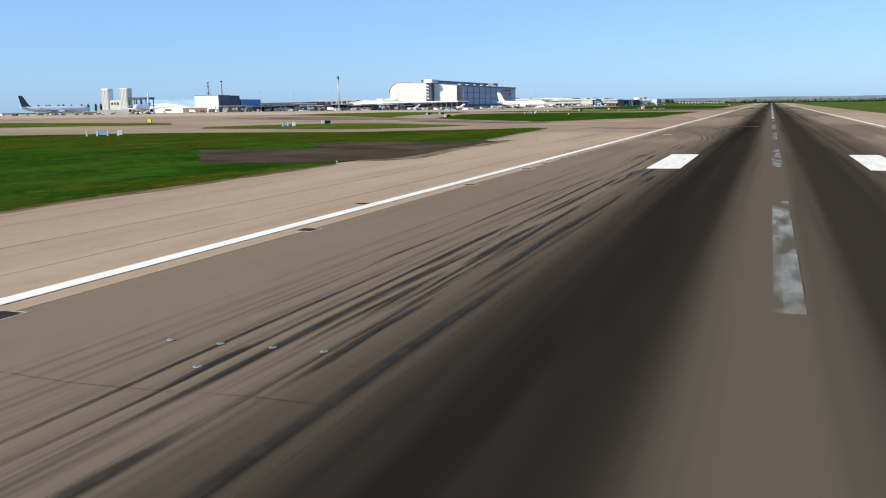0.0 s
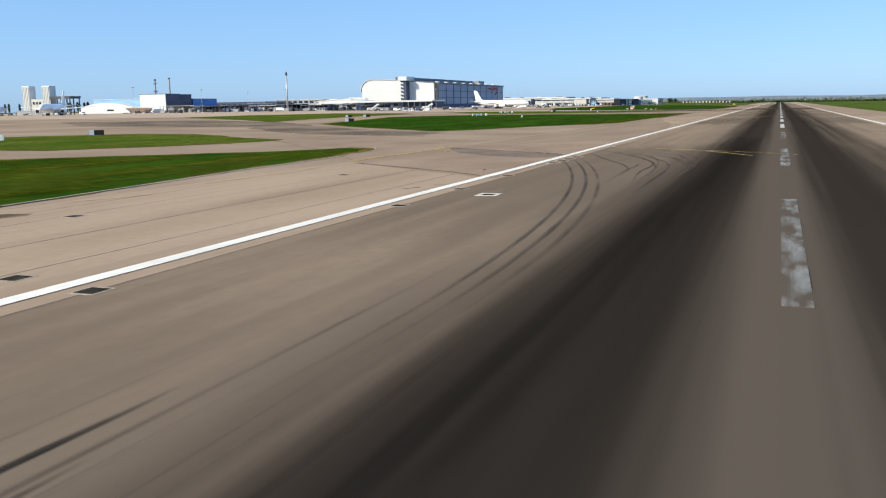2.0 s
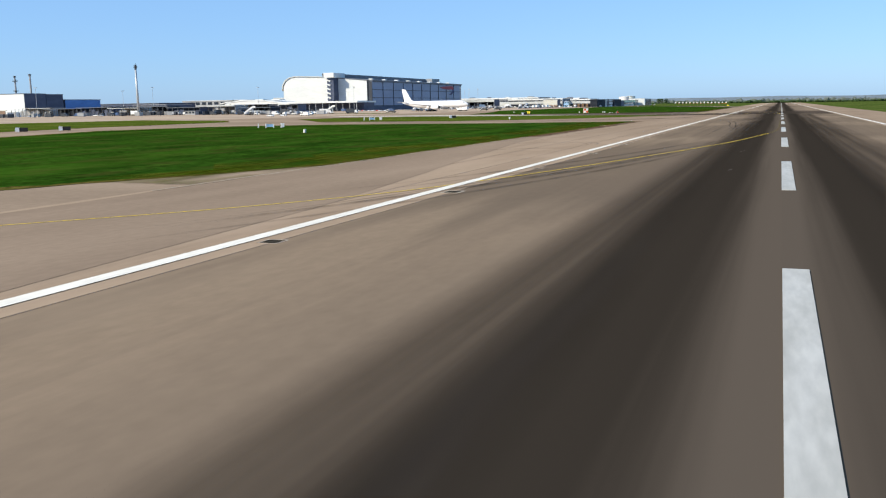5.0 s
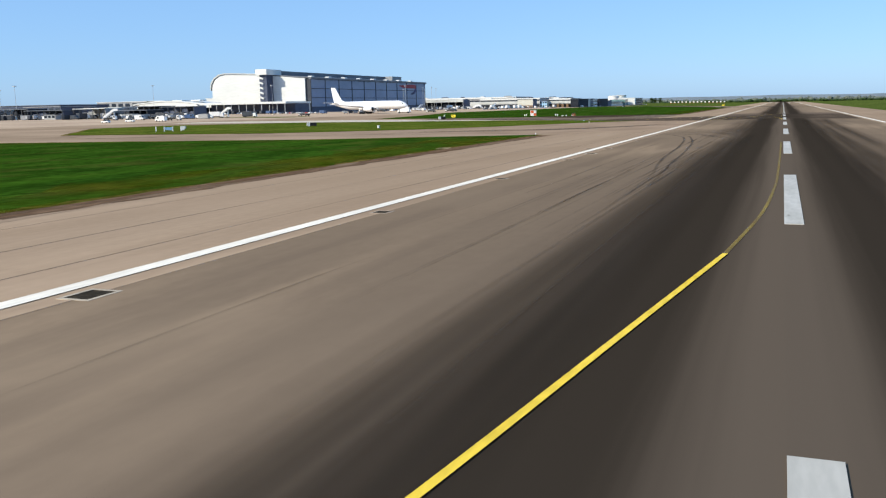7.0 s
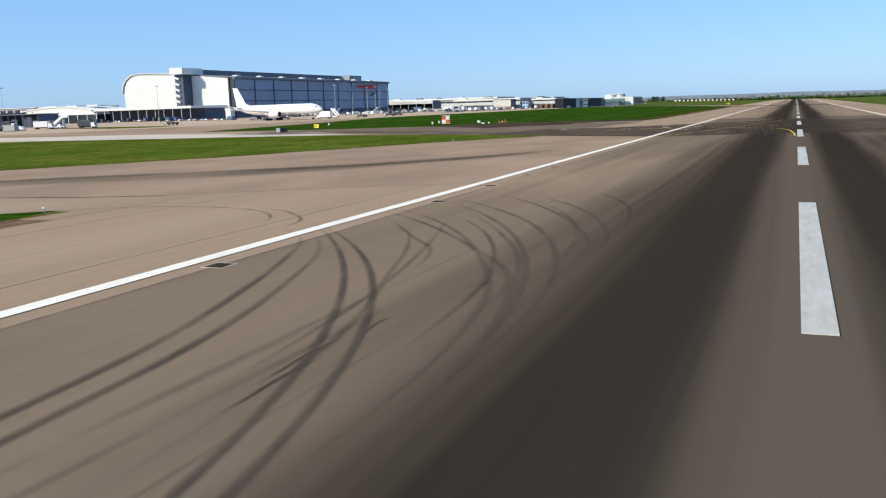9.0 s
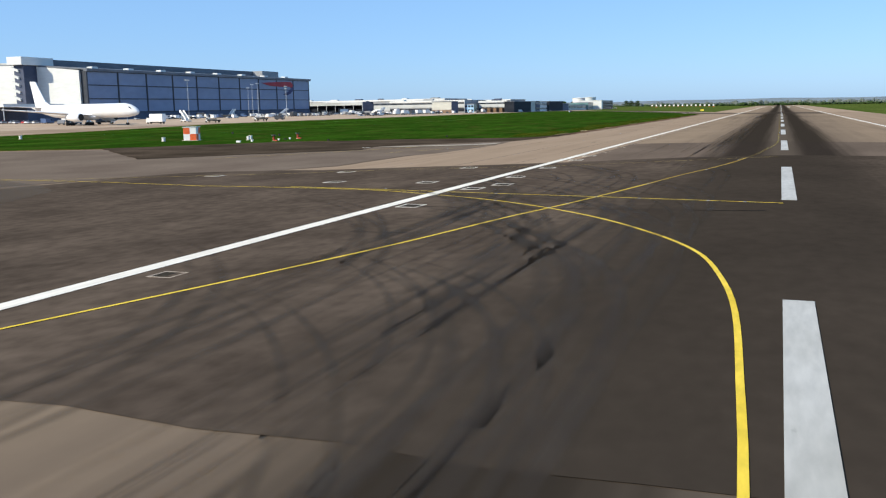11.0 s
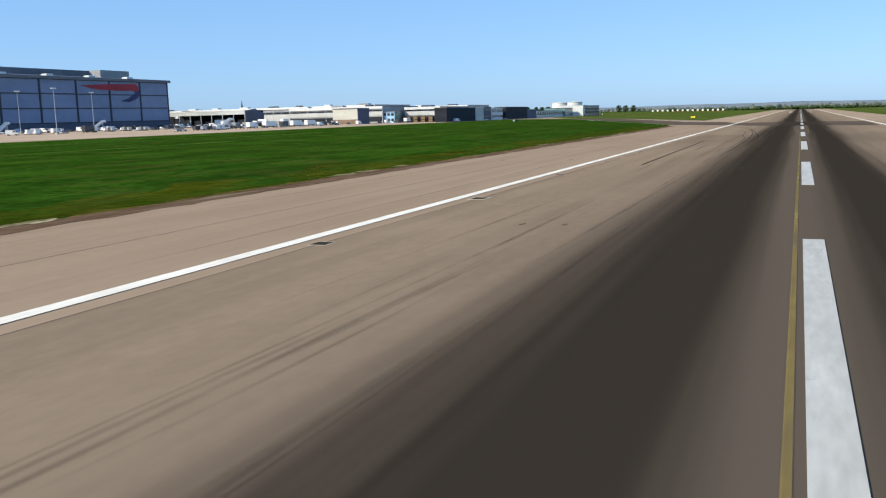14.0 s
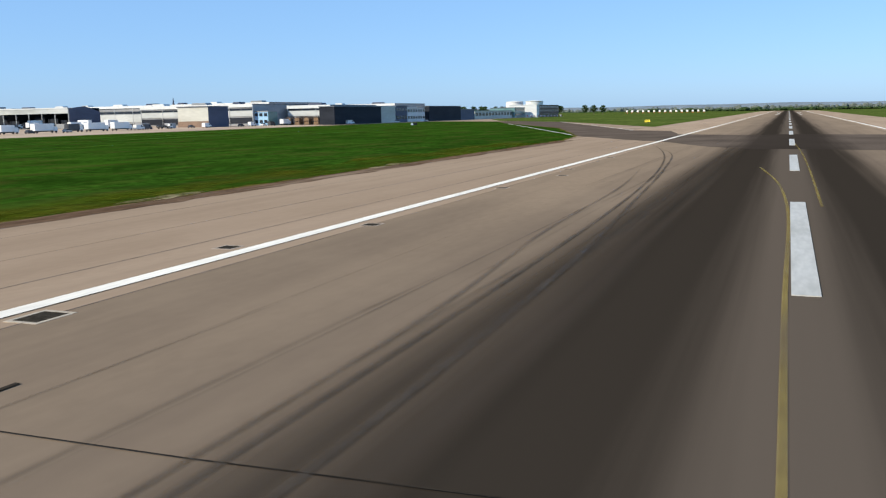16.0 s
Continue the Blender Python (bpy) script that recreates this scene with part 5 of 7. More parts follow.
def terminal():
    """Low pier with a curved roof in front of the hangar."""
    t = thing("pier_building", -477, 1040, "low pier building with a curved pale roof and deep canopy", "terminal building")
    up = [(-76 + i * 7.6, 10.2 + 3.0 * math.sin(math.pi * i / 10) - 0.06 * i) for i in range(11)]
    part("curved_roof", prismm(up + [(x, z - 0.9) for x, z in up[::-1]], "y", -0.8, 40), white_clad, t, "shallow curved pale metal roof")
    part("gable", prismm([(-74, 6.2)] + [(x, z - 0.9) for x, z in up[1:-1]] + [(-2, 6.2)], "y", -0.3, 0.3), white_clad, t, "white infill below the curved roof")
    part("flat_canopy", boxm(0, 87, -5, 38, 8.2, 9.9), white_clad, t, "long flat pale canopy")
    part("glazing", boxm(-74, -2, 0.0, 38, 0, 6.2), glass_mat, t, "dark glazed front")
    part("rear_wall", boxm(0, 86, 12, 36, 0, 8.2), dark_clad, t, "dark wall set back under the canopy")
    for k in range(12):
        part("canopy_post", tubem((2 + k * 7.6, -4, -0.3), (2 + k * 7.6, -4, 8.2), 0.28, seg=8), steel, t)
    for k in range(9):
        part("mullion", boxm(-74 + k * 9 - 0.2, -74 + k * 9 + 0.2, -0.25, 0, 0, 6.2), white_clad, t)
    for k, x in enumerate((-60, -40, -20)):
        part("roof_light", boxm(x, x + 10, 10, 20, 12.4, 13.4), white_clad, t, "low white roof light")
    return t


terminal()
building("rear_terminal", -640, -556, 1090, 1150, 13.5, grey_clad, white_clad, "long grey terminal with a pale flat roof", "terminal building", rows=2, cols=10)
building("rear_terminal", -700, -600, 1000, 1060, 11.0, dark_clad, roof_mat, "long dark terminal with window bands", "terminal building", rows=1, cols=12)
building("service_block", -600, -560, 960, 1000, 9.0, dark_clad, grey_clad, "grey service block with a pale roof", rows=2, cols=6)
building("rear_hangar", -575, -545, 1180, 1400, 16, white_clad, white_clad, "white long shed behind the hangar", "shed")

# Group round the white block with the two chimneys.
building("engine_workshop", -693, -657, 880, 906, 21, white_clad, roof_mat, "tall white-fronted workshop with dark blue flank", "workshop", side=dark_clad)
building("dark_workshop", -690, -657.2, 907, 928, 20.5, dark_clad, roof_mat, "dark blue windowless workshop", "workshop")
building("blue_store", -700, -657, 930, 978, 15.5, dark_clad, roof_mat, "dark blue metal-clad store beside workshop", "store", side=blue_clad)
building("pale_blue_store", -770, -694, 890, 930, 16, sky_clad, white_clad, "pale blue metal-clad store", "store")


def arched_shed():
    a = thing("arched_shed", -712, 868, "low white shed with a rounded roof", "shed")
    up = [(-52 + 5.2 * i, 4.2 + 8.0 * math.sin(math.pi * min(1, (i + 1.5) / 17)) ** 0.8) for i in range(21)]
    part("roof", prismm([(-52, 0)] + up + [(52, 0)], "y", -6, 9), white_clad, a, "white rounded sheet roof")
    part("doorway", boxm(14, 50, -6.3, -5.9, 0, 5.6), brown_clad, a, "wide brown door opening")
    part("door_lintel", boxm(12, 52, -6.6, -5.8, 5.6, 6.4), cream_clad, a)
    part("window", boxm(-14, -4, -6.2, -5.9, 2.6, 4.6), glass_mat, a)
    return a


arched_shed()


def chimney(x, y, top, rings):
    c = thing("chimney", x, y, "slim dark steel chimney rising over the workshop", "chimney", "chimneys")
    part("flue", tubem((0, 0, 0), (0, 0, top), 1.0, 0.8, 12), grey_clad, c)
    part("cap", tubem((0, 0, top), (0, 0, top + 1.4), 1.3, 1.3, 12), dark_steel, c)
    for z in rings:
        p = bmesh.new()
        tube(p, (0, 0, z), (0, 0, z + 0.4), 2.3, 2.3, 12)
        for k in range(8):
            a = k * math.pi / 4
            tube(p, (2.2 * math.cos(a), 2.2 * math.sin(a), z + 0.3), (2.2 * math.cos(a), 2.2 * math.sin(a), z + 1.5), 0.09, seg=5)
        part("platform", p, dark_steel, c, "round steel platform with rail")


chimney(-683, 896, 37, (24, 33))
chimney(-659, 891, 38, ())


def twin_towers():
    t = thing("twin_tower_block", -661, 700, "pair of white towers joined by a low block", "building")
    for x0, x1 in ((-18.5, -9), (6.5, 16)):
        part("tower", boxm(x0, x1, -3.5, 4.5, 0, 27.4, bevel=0.5), white_clad, t, "white ribbed tower")
        for k in range(5):
            part("rib", boxm(x0 + 0.7 + k * 1.9, x0 + 1.1 + k * 1.9, -3.9, -3.4, 1, 26.5), cream_clad, t)
    part("link", boxm(-9, 7, -2.5, 3, 0, 15), cream_clad, t, "lower linking block")
    for k in range(3):
        part("window", boxm(-6.6 + k * 3.9, -4.2 + k * 3.9, -2.75, -2.4, 10, 12.5), glass_mat, t)
    part("podium", boxm(-24, 22, -6, 7, 0, 4.5), grey_clad, t)
    return t


twin_towers()


def gantry():
    g = thing("steel_gantry", -630, 700, "dark open steel docking gantry", "gantry")
    for x in (-11, -4, 4, 11):
        for y in (-6, 6):
            part("leg", boxm(x - 0.4, x + 0.4, y - 0.4, y + 0.4, 0, 16), dark_steel, g)
    part("deck", boxm(-12, 12, -7, 7, 15, 17.2), dark_steel, g)
    part("lower_deck", boxm(-12, 12, -7, 7, 8.0, 8.8), grey_clad, g)
    return g


gantry()


def mast_tower():
    """Tapered radar mast."""
    m = thing("radar_mast", -424, 757, "tall slender pale mast with a small dark head", "mast")
    part("shaft", tubem((0, 0, 0), (0, 0, 33.5), 0.95, 0.60, 14), steel, m, "pale grey tapering shaft", smooth=True)
    part("base", boxm(-2.2, 2.2, -2.0, 2.0, 0, 2.6, bevel=0.15), grey_clad, m, "grey equipment base")
    part("collar", tubem((0, 0, 32.2), (0, 0, 33.2), 0.85, 0.85, 14), dark_steel, m)
    part("gallery", tubem((0, 0, 33.5), (0, 0, 34.0), 1.3, 1.3, 14), dark_steel, m)
    part("head", tubem((0, 0, 34.0), (0, 0, 35.4), 0.8, 0.7, 12), dark_steel, m)
    part("aerial", tubem((0, 0, 35.4), (0, 0, 36.8), 0.12, 0.08, 6), dark_steel, m)
    for k in range(6):
        a = k * math.pi / 3
        part("rail_post", tubem((1.22 * math.cos(a), 1.22 * math.sin(a), 34), (1.22 * math.cos(a), 1.22 * math.sin(a), 34.9), 0.07, seg=5), dark_steel, m)
    return m


mast_tower()

# Cargo terminals beyond the hangar: long fronts facing the runway's start, banded white and dark.
night_clad = mat("near_black_cladding", (0.014, 0.018, 0.026), (0.026, 0.031, 0.042), (0.3, 0.3, 1), 0.2, 0.75, spec=0.15)


def banded_terminal(x0, x1, y0, y1, h, label, bands, bay=7.0, plant=4):
    """Long flat-roofed front: white wall, dark glazed bands divided by mullions, bright roof fascia."""
    c = thing("cargo_terminal", (x0 + x1) / 2, y0, label, "terminal building", "cargo terminals")
    w, d = (x1 - x0) / 2, y1 - y0
    part("wall", boxm(-w, w, 0, d, -0.3, h), grey_clad, c)
    part("fascia", boxm(-w - 0.3, w + 0.3, -0.9, 0, h - 1.7, h + 0.2), white_clad, c, "bright white roof fascia")
    part("roof", boxm(-w - 0.3, w + 0.3, 0.0, d + 0.3, h, h + 0.25), roof_mat, c)
    n = max(3, int(2 * w / bay))
    step = 2 * w / n
    for z0, z1, m in bands:
        if m is glass_mat:
            me = solid("window_band", boxm(0.25, step - 0.25, -0.12, 0.1, z0, z1), m)
            for k in range(n):
                piece("window_band", me, c, -w + k * step, 0, 0)
        else:
            part("wall_band", boxm(-w, w, -0.35, 0, z0, z1), m, c)
    me = solid("downpipe", boxm(-0.14, 0.14, -0.5, -0.2, 0, h - 1.7), steel)
    for k in range(0, n + 1, 2):
        piece("downpipe", me, c, -w + k * step, 0, 0)
    pr = random.Random(int(-x0))
    for k in range(plant):
        x = -w + (k + 0.5) * 2 * w / plant + pr.uniform(-4, 4)
        q = pr.uniform(2.5, 6)
        part("roof_plant", prismm([(x - q, h + 0.25), (x - q * 0.8, h + 1.6), (x + q * 0.8, h + 1.6), (x + q, h + 0.25)], "y", 4, 10), pr.choice((dark_clad, grey_clad, white_clad)), c, "boxed roof plant")
    return c


WHITE_DARK = [(1.0, 4.4, night_clad), (5.2, 8.4, pale_clad), (8.6, 9.6, glass_mat), (9.8, 11.0, grey_clad)]
banded_terminal(-660, -366, 1640, 1720, 14.8, "long pale cargo terminal with a bright white roof edge", [(2, 8, pale_clad), (8.6, 10.4, glass_mat), (10.8, 12.4, grey_clad)], 9, 9)
banded_terminal(-378, -296, 1512, 1580, 12.2, "cargo terminal front banded in white and dark", WHITE_DARK, 8, 3)
banded_terminal(-640, -478, 1505, 1570, 12.4, "cargo terminal front with window bands", WHITE_DARK, 8, 5)
banded_terminal(-292, -262, 1545, 1610, 11.6, "pale shed front between store and racks", WHITE_DARK, 8, 1)
banded_terminal(-520, -330, 1790, 1860, 13.6, "far pale terminal with a flat roof", [(2, 8, pale_clad), (8.4, 10.4, glass_mat)], 10, 5)


def canopy_hall(x0, x1, y, d, h):
    """Open-fronted hall: deep white fascia on posts, dark inside, pitched flank coloured dark for shade."""
    c = thing("canopy_hall", (x0 + x1) / 2, y, "open-fronted cargo hall with a deep white fascia", "shed")
    w = (x1 - x0) / 2
    part("fascia", boxm(-w, w, -0.5, 0, h - 3.2, h), pale_clad, c, "deep pale fascia")
    part("gutter", boxm(-w, w, -0.7, -0.5, h - 0.5, h + 0.15), white_clad, c)
    part("roof", boxm(-w, w, 0, d, h - 0.5, h - 0.1), roof_mat, c)
    part("back_wall", boxm(-w, w, d - 0.4, d, 0, h - 0.5), night_clad, c)
    # Shade on this side is put into the flank's dark colour.
    part("flank", prismm([(0, 0), (0, h - 0.4), (d * 0.5, h + 0.9), (d, h - 2.4), (d, 0)], "x", w, w + 0.5), dark_clad, c, "pitched flank wall coloured dark as the shaded side")
    n = int(2 * w / 10)
    for k in range(n + 1):
        x = -w + 0.3 + k * (2 * w - 0.6) / n
        part("post", boxm(x - 0.2, x + 0.2, -0.3, 0.1, 0, h - 3.0), steel, c)
    for k in range(n):
        x = -w + 0.3 + (k + 0.5) * (2 * w - 0.6) / n
        part("bay_screen", boxm(x - 3.6, x + 3.6, 3, 3.2, 0, 3.2 + (k * 3) % 4), night_clad, c)
    return c


canopy_hall(-462, -382, 1456, 24, 11.2)
building("cargo_annexe", -486, -464, 1462, 1478, 7.5, pale_clad, white_clad, "low pale annexe beside the cargo hall", "annexe", rows=2, cols=4)
building("blue_cabin", -300, -287, 1514, 1524, 8.0, sky_clad, grey_clad, "pale blue glazed cabin in the shed row", "cabin", side=green_clad, rows=2, cols=4)

# The cream shed, its shaded flank coloured dark, and the row beyond it.
building("cream_shed", -312, -292, 1463, 1481, 10.8, cream_clad, roof_mat, "cream metal shed with brown foot, shaded flank coloured dark", "shed", side=dark_clad, base=brown_clad)
building("dark_store", -258, -248, 1524, 1588, 10.4, night_clad, roof_mat, "long dark blue windowless store", "store")
building("cream_office", -268, -251, 1590, 1617, 10.5, cream_clad, white_clad, "cream two-storey office with dark windows", "office", rows=2, cols=4)
building("dark_annexe", -268, -251, 1618, 1637, 10.8, dark_clad, roof_mat, "dark green annexe beside the office", "annexe", side_rows=2, side_cols=4)
building("pale_office", -270, -252, 1640, 1672, 9.6, white_clad, white_clad, "pale office with a window band", "office", side_rows=2, side_cols=7)
building("dark_store", -260, -250, 1676, 1744, 10.8, night_clad, roof_mat, "long dark blue windowless store", "store")
building("dark_store", -264, -251, 1746, 1780, 8.2, dark_clad, roof_mat, "lower dark store at the end of the row", "store")
building("green_shed", -290, -252, 1785, 1895, 6.6, cream_clad, green_clad, "pale shed with a green-grey roof", "shed", side_rows=1, side_cols=12)
building("glazed_lodge", -275, -250, 1897, 1932, 9.5, green_clad, roof_mat, "green glazed gatehouse beside the tanks", "gatehouse", side_rows=2, side_cols=6)
building("brown_block", -268, -240, 1942, 2034, 12.0, brown_clad, roof_mat, "square brown block with a pale corner", "building", side_rows=3, side_cols=9)
building("brown_block_tower", -269, -239, 1938, 1948, 12.4, white_clad, white_clad, "pale corner tower of the brown block", "building")


def tank(x, y, r, h):
    t = thing("storage_tank", x, y, "round white storage tank with a rim", "tank", "white tanks")
    part("shell", tubem((0, 0, 0), (0, 0, h), r, r, 40), white_clad, t, smooth=False)
    part("rim", tubem((0, 0, h), (0, 0, h + 0.5), r + 0.3, r + 0.3, 40), cream_clad, t)
    part("roof", tubem((0, 0, h + 0.5), (0, 0, h + 1.6), r, r * 0.15, 40), white_clad, t)


tank(-296, 2050, 10, 16.5)
tank(-300, 2150, 11, 18.0)


def pallet_rack(x, y):
    p = thing("pallet_rack", x, y, "stack of brown cargo pallets on a steel rack", "rack", "pallet racks")
    for k in range(4):
        for s in range(2):
            part("pallet_load", boxm(-1.6, 1.6, k * 3.4 + 0.2, k * 3.4 + 3.1, 0.3 + s * 2.2, 1.9 + s * 2.2, bevel=0.05), wood_mat, p)
    for k in range(5):
        for s in (-1.75, 1.75):
            part("upright", boxm(s - 0.08, s + 0.08, k * 3.4 - 0.1, k * 3.4 + 0.1, 0, 5.4), dark_steel, p)
    for s in range(3):
        for q in (-1.72, 1.72):
            part("beam", boxm(q - 0.07, q + 0.07, 0, 13.6, 0.05 + s * 2.2, 0.28 + s * 2.2), wood_mat, p)
        part("end_beam", boxm(-1.7, 1.7, -0.08, 0.08, 0.05 + s * 2.2, 0.28 + s * 2.2), wood_mat, p)
    return p


rack = pallet_rack(-282, 1528)
for x, y in ((-276, 1528), (-270, 1529), (-264, 1530), (-279, 1538)):
    copy_thing(rack, at(x, y))


# Dark open shelters along the near side of the stands.
def shelter(x0, x1, y0, y1, h, label, screen, cap):
    """Flat roof on posts, dark back and side screens, deep shade under the roof."""
    s = thing("ramp_shelter", (x0 + x1) / 2, y0, label, "shelter", "ramp shelters")
    w, d = (x1 - x0) / 2, y1 - y0
    part("roof", boxm(-w - 0.4, w + 0.4, -0.6, d + 0.4, h, h + 0.4), cap, s, "flat roof")
    part("back_screen", boxm(-w, w, d - 0.3, d, 0, h), screen, s)
    part("side_screen", boxm(w - 0.2, w, 0.5, d - 0.3, 0, h), screen, s)
    n = max(3, int(w / 2.2))
    for k in range(n + 1):
        x = -w + 0.2 + k * (2 * w - 0.4) / n
        part("post", boxm(x - 0.14, x + 0.14, -0.2, 0.1, 0, h), dark_steel, s)
    for k in range(n):
        if (k * 7 + int(x0)) % 3:
            x = -w + 0.2 + (k + 0.5) * (2 * w - 0.4) / n
            q = (2 * w - 0.4) / n * 0.42
            part("bay_screen", boxm(x - q, x + q, 1.2, 1.35, 0, h * (0.55 + 0.1 * (k % 4))), screen, s, "dark mesh screen")
    return s


SHELTERS = [(-378, -353, 816, 830, 4.8), (-405, -381, 812, 828, 6.0), (-438, -408, 806, 822, 5.2), (-470, -442, 812, 828, 6.4),
            (-505, -474, 818, 834, 5.6), (-545, -509, 826, 842, 6.6), (-590, -549, 836, 852, 6.0), (-640, -595, 848, 866, 7.0), (-392, -366, 878, 892, 6.6), (-430, -398, 884, 900, 7.0), (-470, -436, 890, 906, 6.6)]
for k, (x0, x1, y0, y1, h) in enumerate(SHELTERS):
    shelter(x0, x1, y0, y1, h, "open ramp shelter with a pale roof and grey screens" if k % 3 == 1 else "dark open ramp shelter with mesh screens", (night_clad, grey_clad, dark_clad)[k % 3], pale_clad if k % 3 == 1 else roof_mat)
for k, x in enumerate((-330, -362, -418, -455, -520)):
    building("ramp_cabin", x, x + 7 + k % 3, 801 + k % 2 * 3, 806 + k % 2 * 3, 2.9, white_clad if k % 2 else grey_clad, roof_mat, "small site cabin beside the dark shelters", "cabin", rows=1, cols=3, parapet=0.2)

# ---- aircraft ----
def ring(cx, cy, cz, ry, rz, n=20):
    return [(cx, cy + ry * math.cos(2 * math.pi * i / n), cz + rz * math.sin(2 * math.pi * i / n)) for i in range(n)]


def wing(bm, root, tip, rc, tc, rt, tt):
    """A tapered aerofoil from root to tip; chords along -x, thickness rt and tt."""
    def sec(p, c, t):
        x, y, z = p
        return [(x, y, z), (x - 0.25 * c, y, z + 0.55 * t), (x - 0.6 * c, y, z + 0.4 * t), (x - c, y, z), (x - 0.6 * c, y, z - 0.35 * t), (x - 0.2 * c, y, z - 0.45 * t)]
    return loft(bm, [sec(root, rc, rt), sec(tip, tc, tt)])


def airliner(x, y, rz, body, fin, tail_label, label):
    """Twin-engined wide-body, nose towards local +x, 66 long."""
    a = thing("airliner", x, y, label, "aircraft", rz=rz)
    zc, r = 6.2, 3.1
    prof = [(33, 0.15, -0.9), (32.6, 0.75, -0.8), (31.6, 1.45, -0.6), (30, 2.15, -0.35), (28, 2.7, -0.12), (25.5, 3.05, 0), (10, 3.1, 0), (-12, 3.1, 0), (-18, 2.9, 0.2), (-24, 2.2, 0.75), (-29, 1.3, 1.35), (-33, 0.4, 1.8)]
    b = bmesh.new()
    loft(b, [ring(px, 0, zc + dz, pr, pr) for px, pr, dz in prof])
    part("fuselage", b, body, a, smooth=True)
    part("belly_fairing", loft(bmesh.new(), [ring(px, 0, zc - 2.3, pr, pr * 0.55) for px, pr in ((11, 0.3), (8, 2.6), (0, 3.1), (-7, 2.7), (-10, 0.3))]), body, a, smooth=True)
    for s in (-1, 1):
        part("wing", wing(bmesh.new(), (9, s * 1.5, zc - 1.9), (-13, s * 30, zc + 1.0), 13.5, 2.2, 1.5, 0.3), body, a, "swept wing")
        part("tailplane", wing(bmesh.new(), (-24, s * 0.8, zc + 1.8), (-31.5, s * 10.6, zc + 2.5), 6.4, 2.0, 0.6, 0.18), body, a)
        e = bmesh.new()
        loft(e, [[(px, s * 9.6 + pr * math.cos(2 * math.pi * i / 16), zc - 2.7 + pr * math.sin(2 * math.pi * i / 16)) for i in range(16)] for px, pr in ((9.0, 1.55), (8.6, 1.85), (5.5, 1.95), (2.5, 1.6), (0.2, 1.0))])
        eng = part("engine", e, body, a, "large turbofan nacelle", smooth=True)
        part("intake", tubem((9.02, s * 9.6, zc - 2.7), (9.08, s * 9.6, zc - 2.7), 1.45, 1.45, 16), tyre_mat, eng, "dark intake mouth")
        part("pylon", boxm(-1, 6, s * 9.6 - 0.25, s * 9.6 + 0.25, zc - 1.6, zc - 0.7), body, a)
        g = bmesh.new()
        tube(g, (-3, s * 5.2, 1.0), (-3, s * 4.6, zc - 2.2), 0.28, seg=8)
        part("main_leg", g, steel, a)
        for k in range(3):
            for q in (-0.55, 0.55):
                part("main_wheel", tubem((-4.5 + k * 1.5, s * 5.2 + q - 0.22, 0.66), (-4.5 + k * 1.5, s * 5.2 + q + 0.22, 0.66), 0.66, 0.66, 14), tyre_mat, a)
    part("nose_leg", tubem((26, 0, 0.5), (26, 0, zc - 2.4), 0.2, seg=8), steel, a)
    for q in (-0.4, 0.4):
        part("nose_wheel", tubem((26, q - 0.15, 0.52), (26, q + 0.15, 0.52), 0.52, 0.52, 12), tyre_mat, a)
    f = bmesh.new()
    outline_fin = [(-20, zc + 2.4), (-24, zc + 4.4), (-29.6, zc + 13.6), (-33.4, zc + 13.8), (-30.8, zc + 2.2)]
    prism(f, outline_fin, "y", -0.28, 0.28)
    bmesh.ops.bevel(f, geom=list(f.edges), offset=0.12, segments=1, affect="EDGES")
    part("fin", f, fin, a, tail_label)
    part("cockpit_window", prismm([(30.6, zc + 0.55), (29.6, zc + 1.45), (28.6, zc + 1.5), (29.2, zc + 0.6)], "y", -1.9, 1.9), glass_mat, a, "dark cockpit glazing")
    return a


airliner(-288, 984, -6, plane_white, plane_white, "plain white fin", "plain white twin-engined airliner parked on the apron")
stand_jet = airliner(-695, 646, 44, plane_grey, fin_green, "dark green fin", "pale blue-grey airliner with a dark green fin on the stand")
stand_jet.matrix_basis = stand_jet.matrix_basis @ Matrix.Scale(1.02, 4)
airliner(-549, 602, -62, plane_white, plane_white, "plain white fin", "white airliner facing the runway beside the towers")

# ---- vehicles ----
def wheels(v, xs, w, r):
    for x in xs:
        for s in (-1, 1):
            part("wheel", tubem((x, s * w - 0.14, r), (x, s * w + 0.14, r), r, r, 10), tyre_mat, v)


def van(paint, label):
    v = thing("van", 0, 0, label, "van", "vehicles on the apron", z=0)
    part("body", prismm([(-2.9, 0.45), (2.7, 0.45), (2.8, 1.15), (2.0, 1.35), (1.35, 2.45), (-2.8, 2.55)], "y", -1.0, 1.0), paint, v)
    part("windscreen", prismm([(2.02, 1.40), (1.42, 2.38), (1.36, 2.36), (1.94, 1.38)], "y", -0.88, 0.88), glass_mat, v)
    for s in (-1, 1):
        part("side_window", prismm([(1.75, 1.45), (1.25, 2.2), (0.4, 2.2), (0.4, 1.45)], "y", s * 1.0, s * 1.03), glass_mat, v)
    part("bumper", boxm(2.7, 2.9, -0.95, 0.95, 0.4, 0.75), tyre_mat, v)
    wheels(v, (-1.8, 1.7), 0.92, 0.38)
    return v


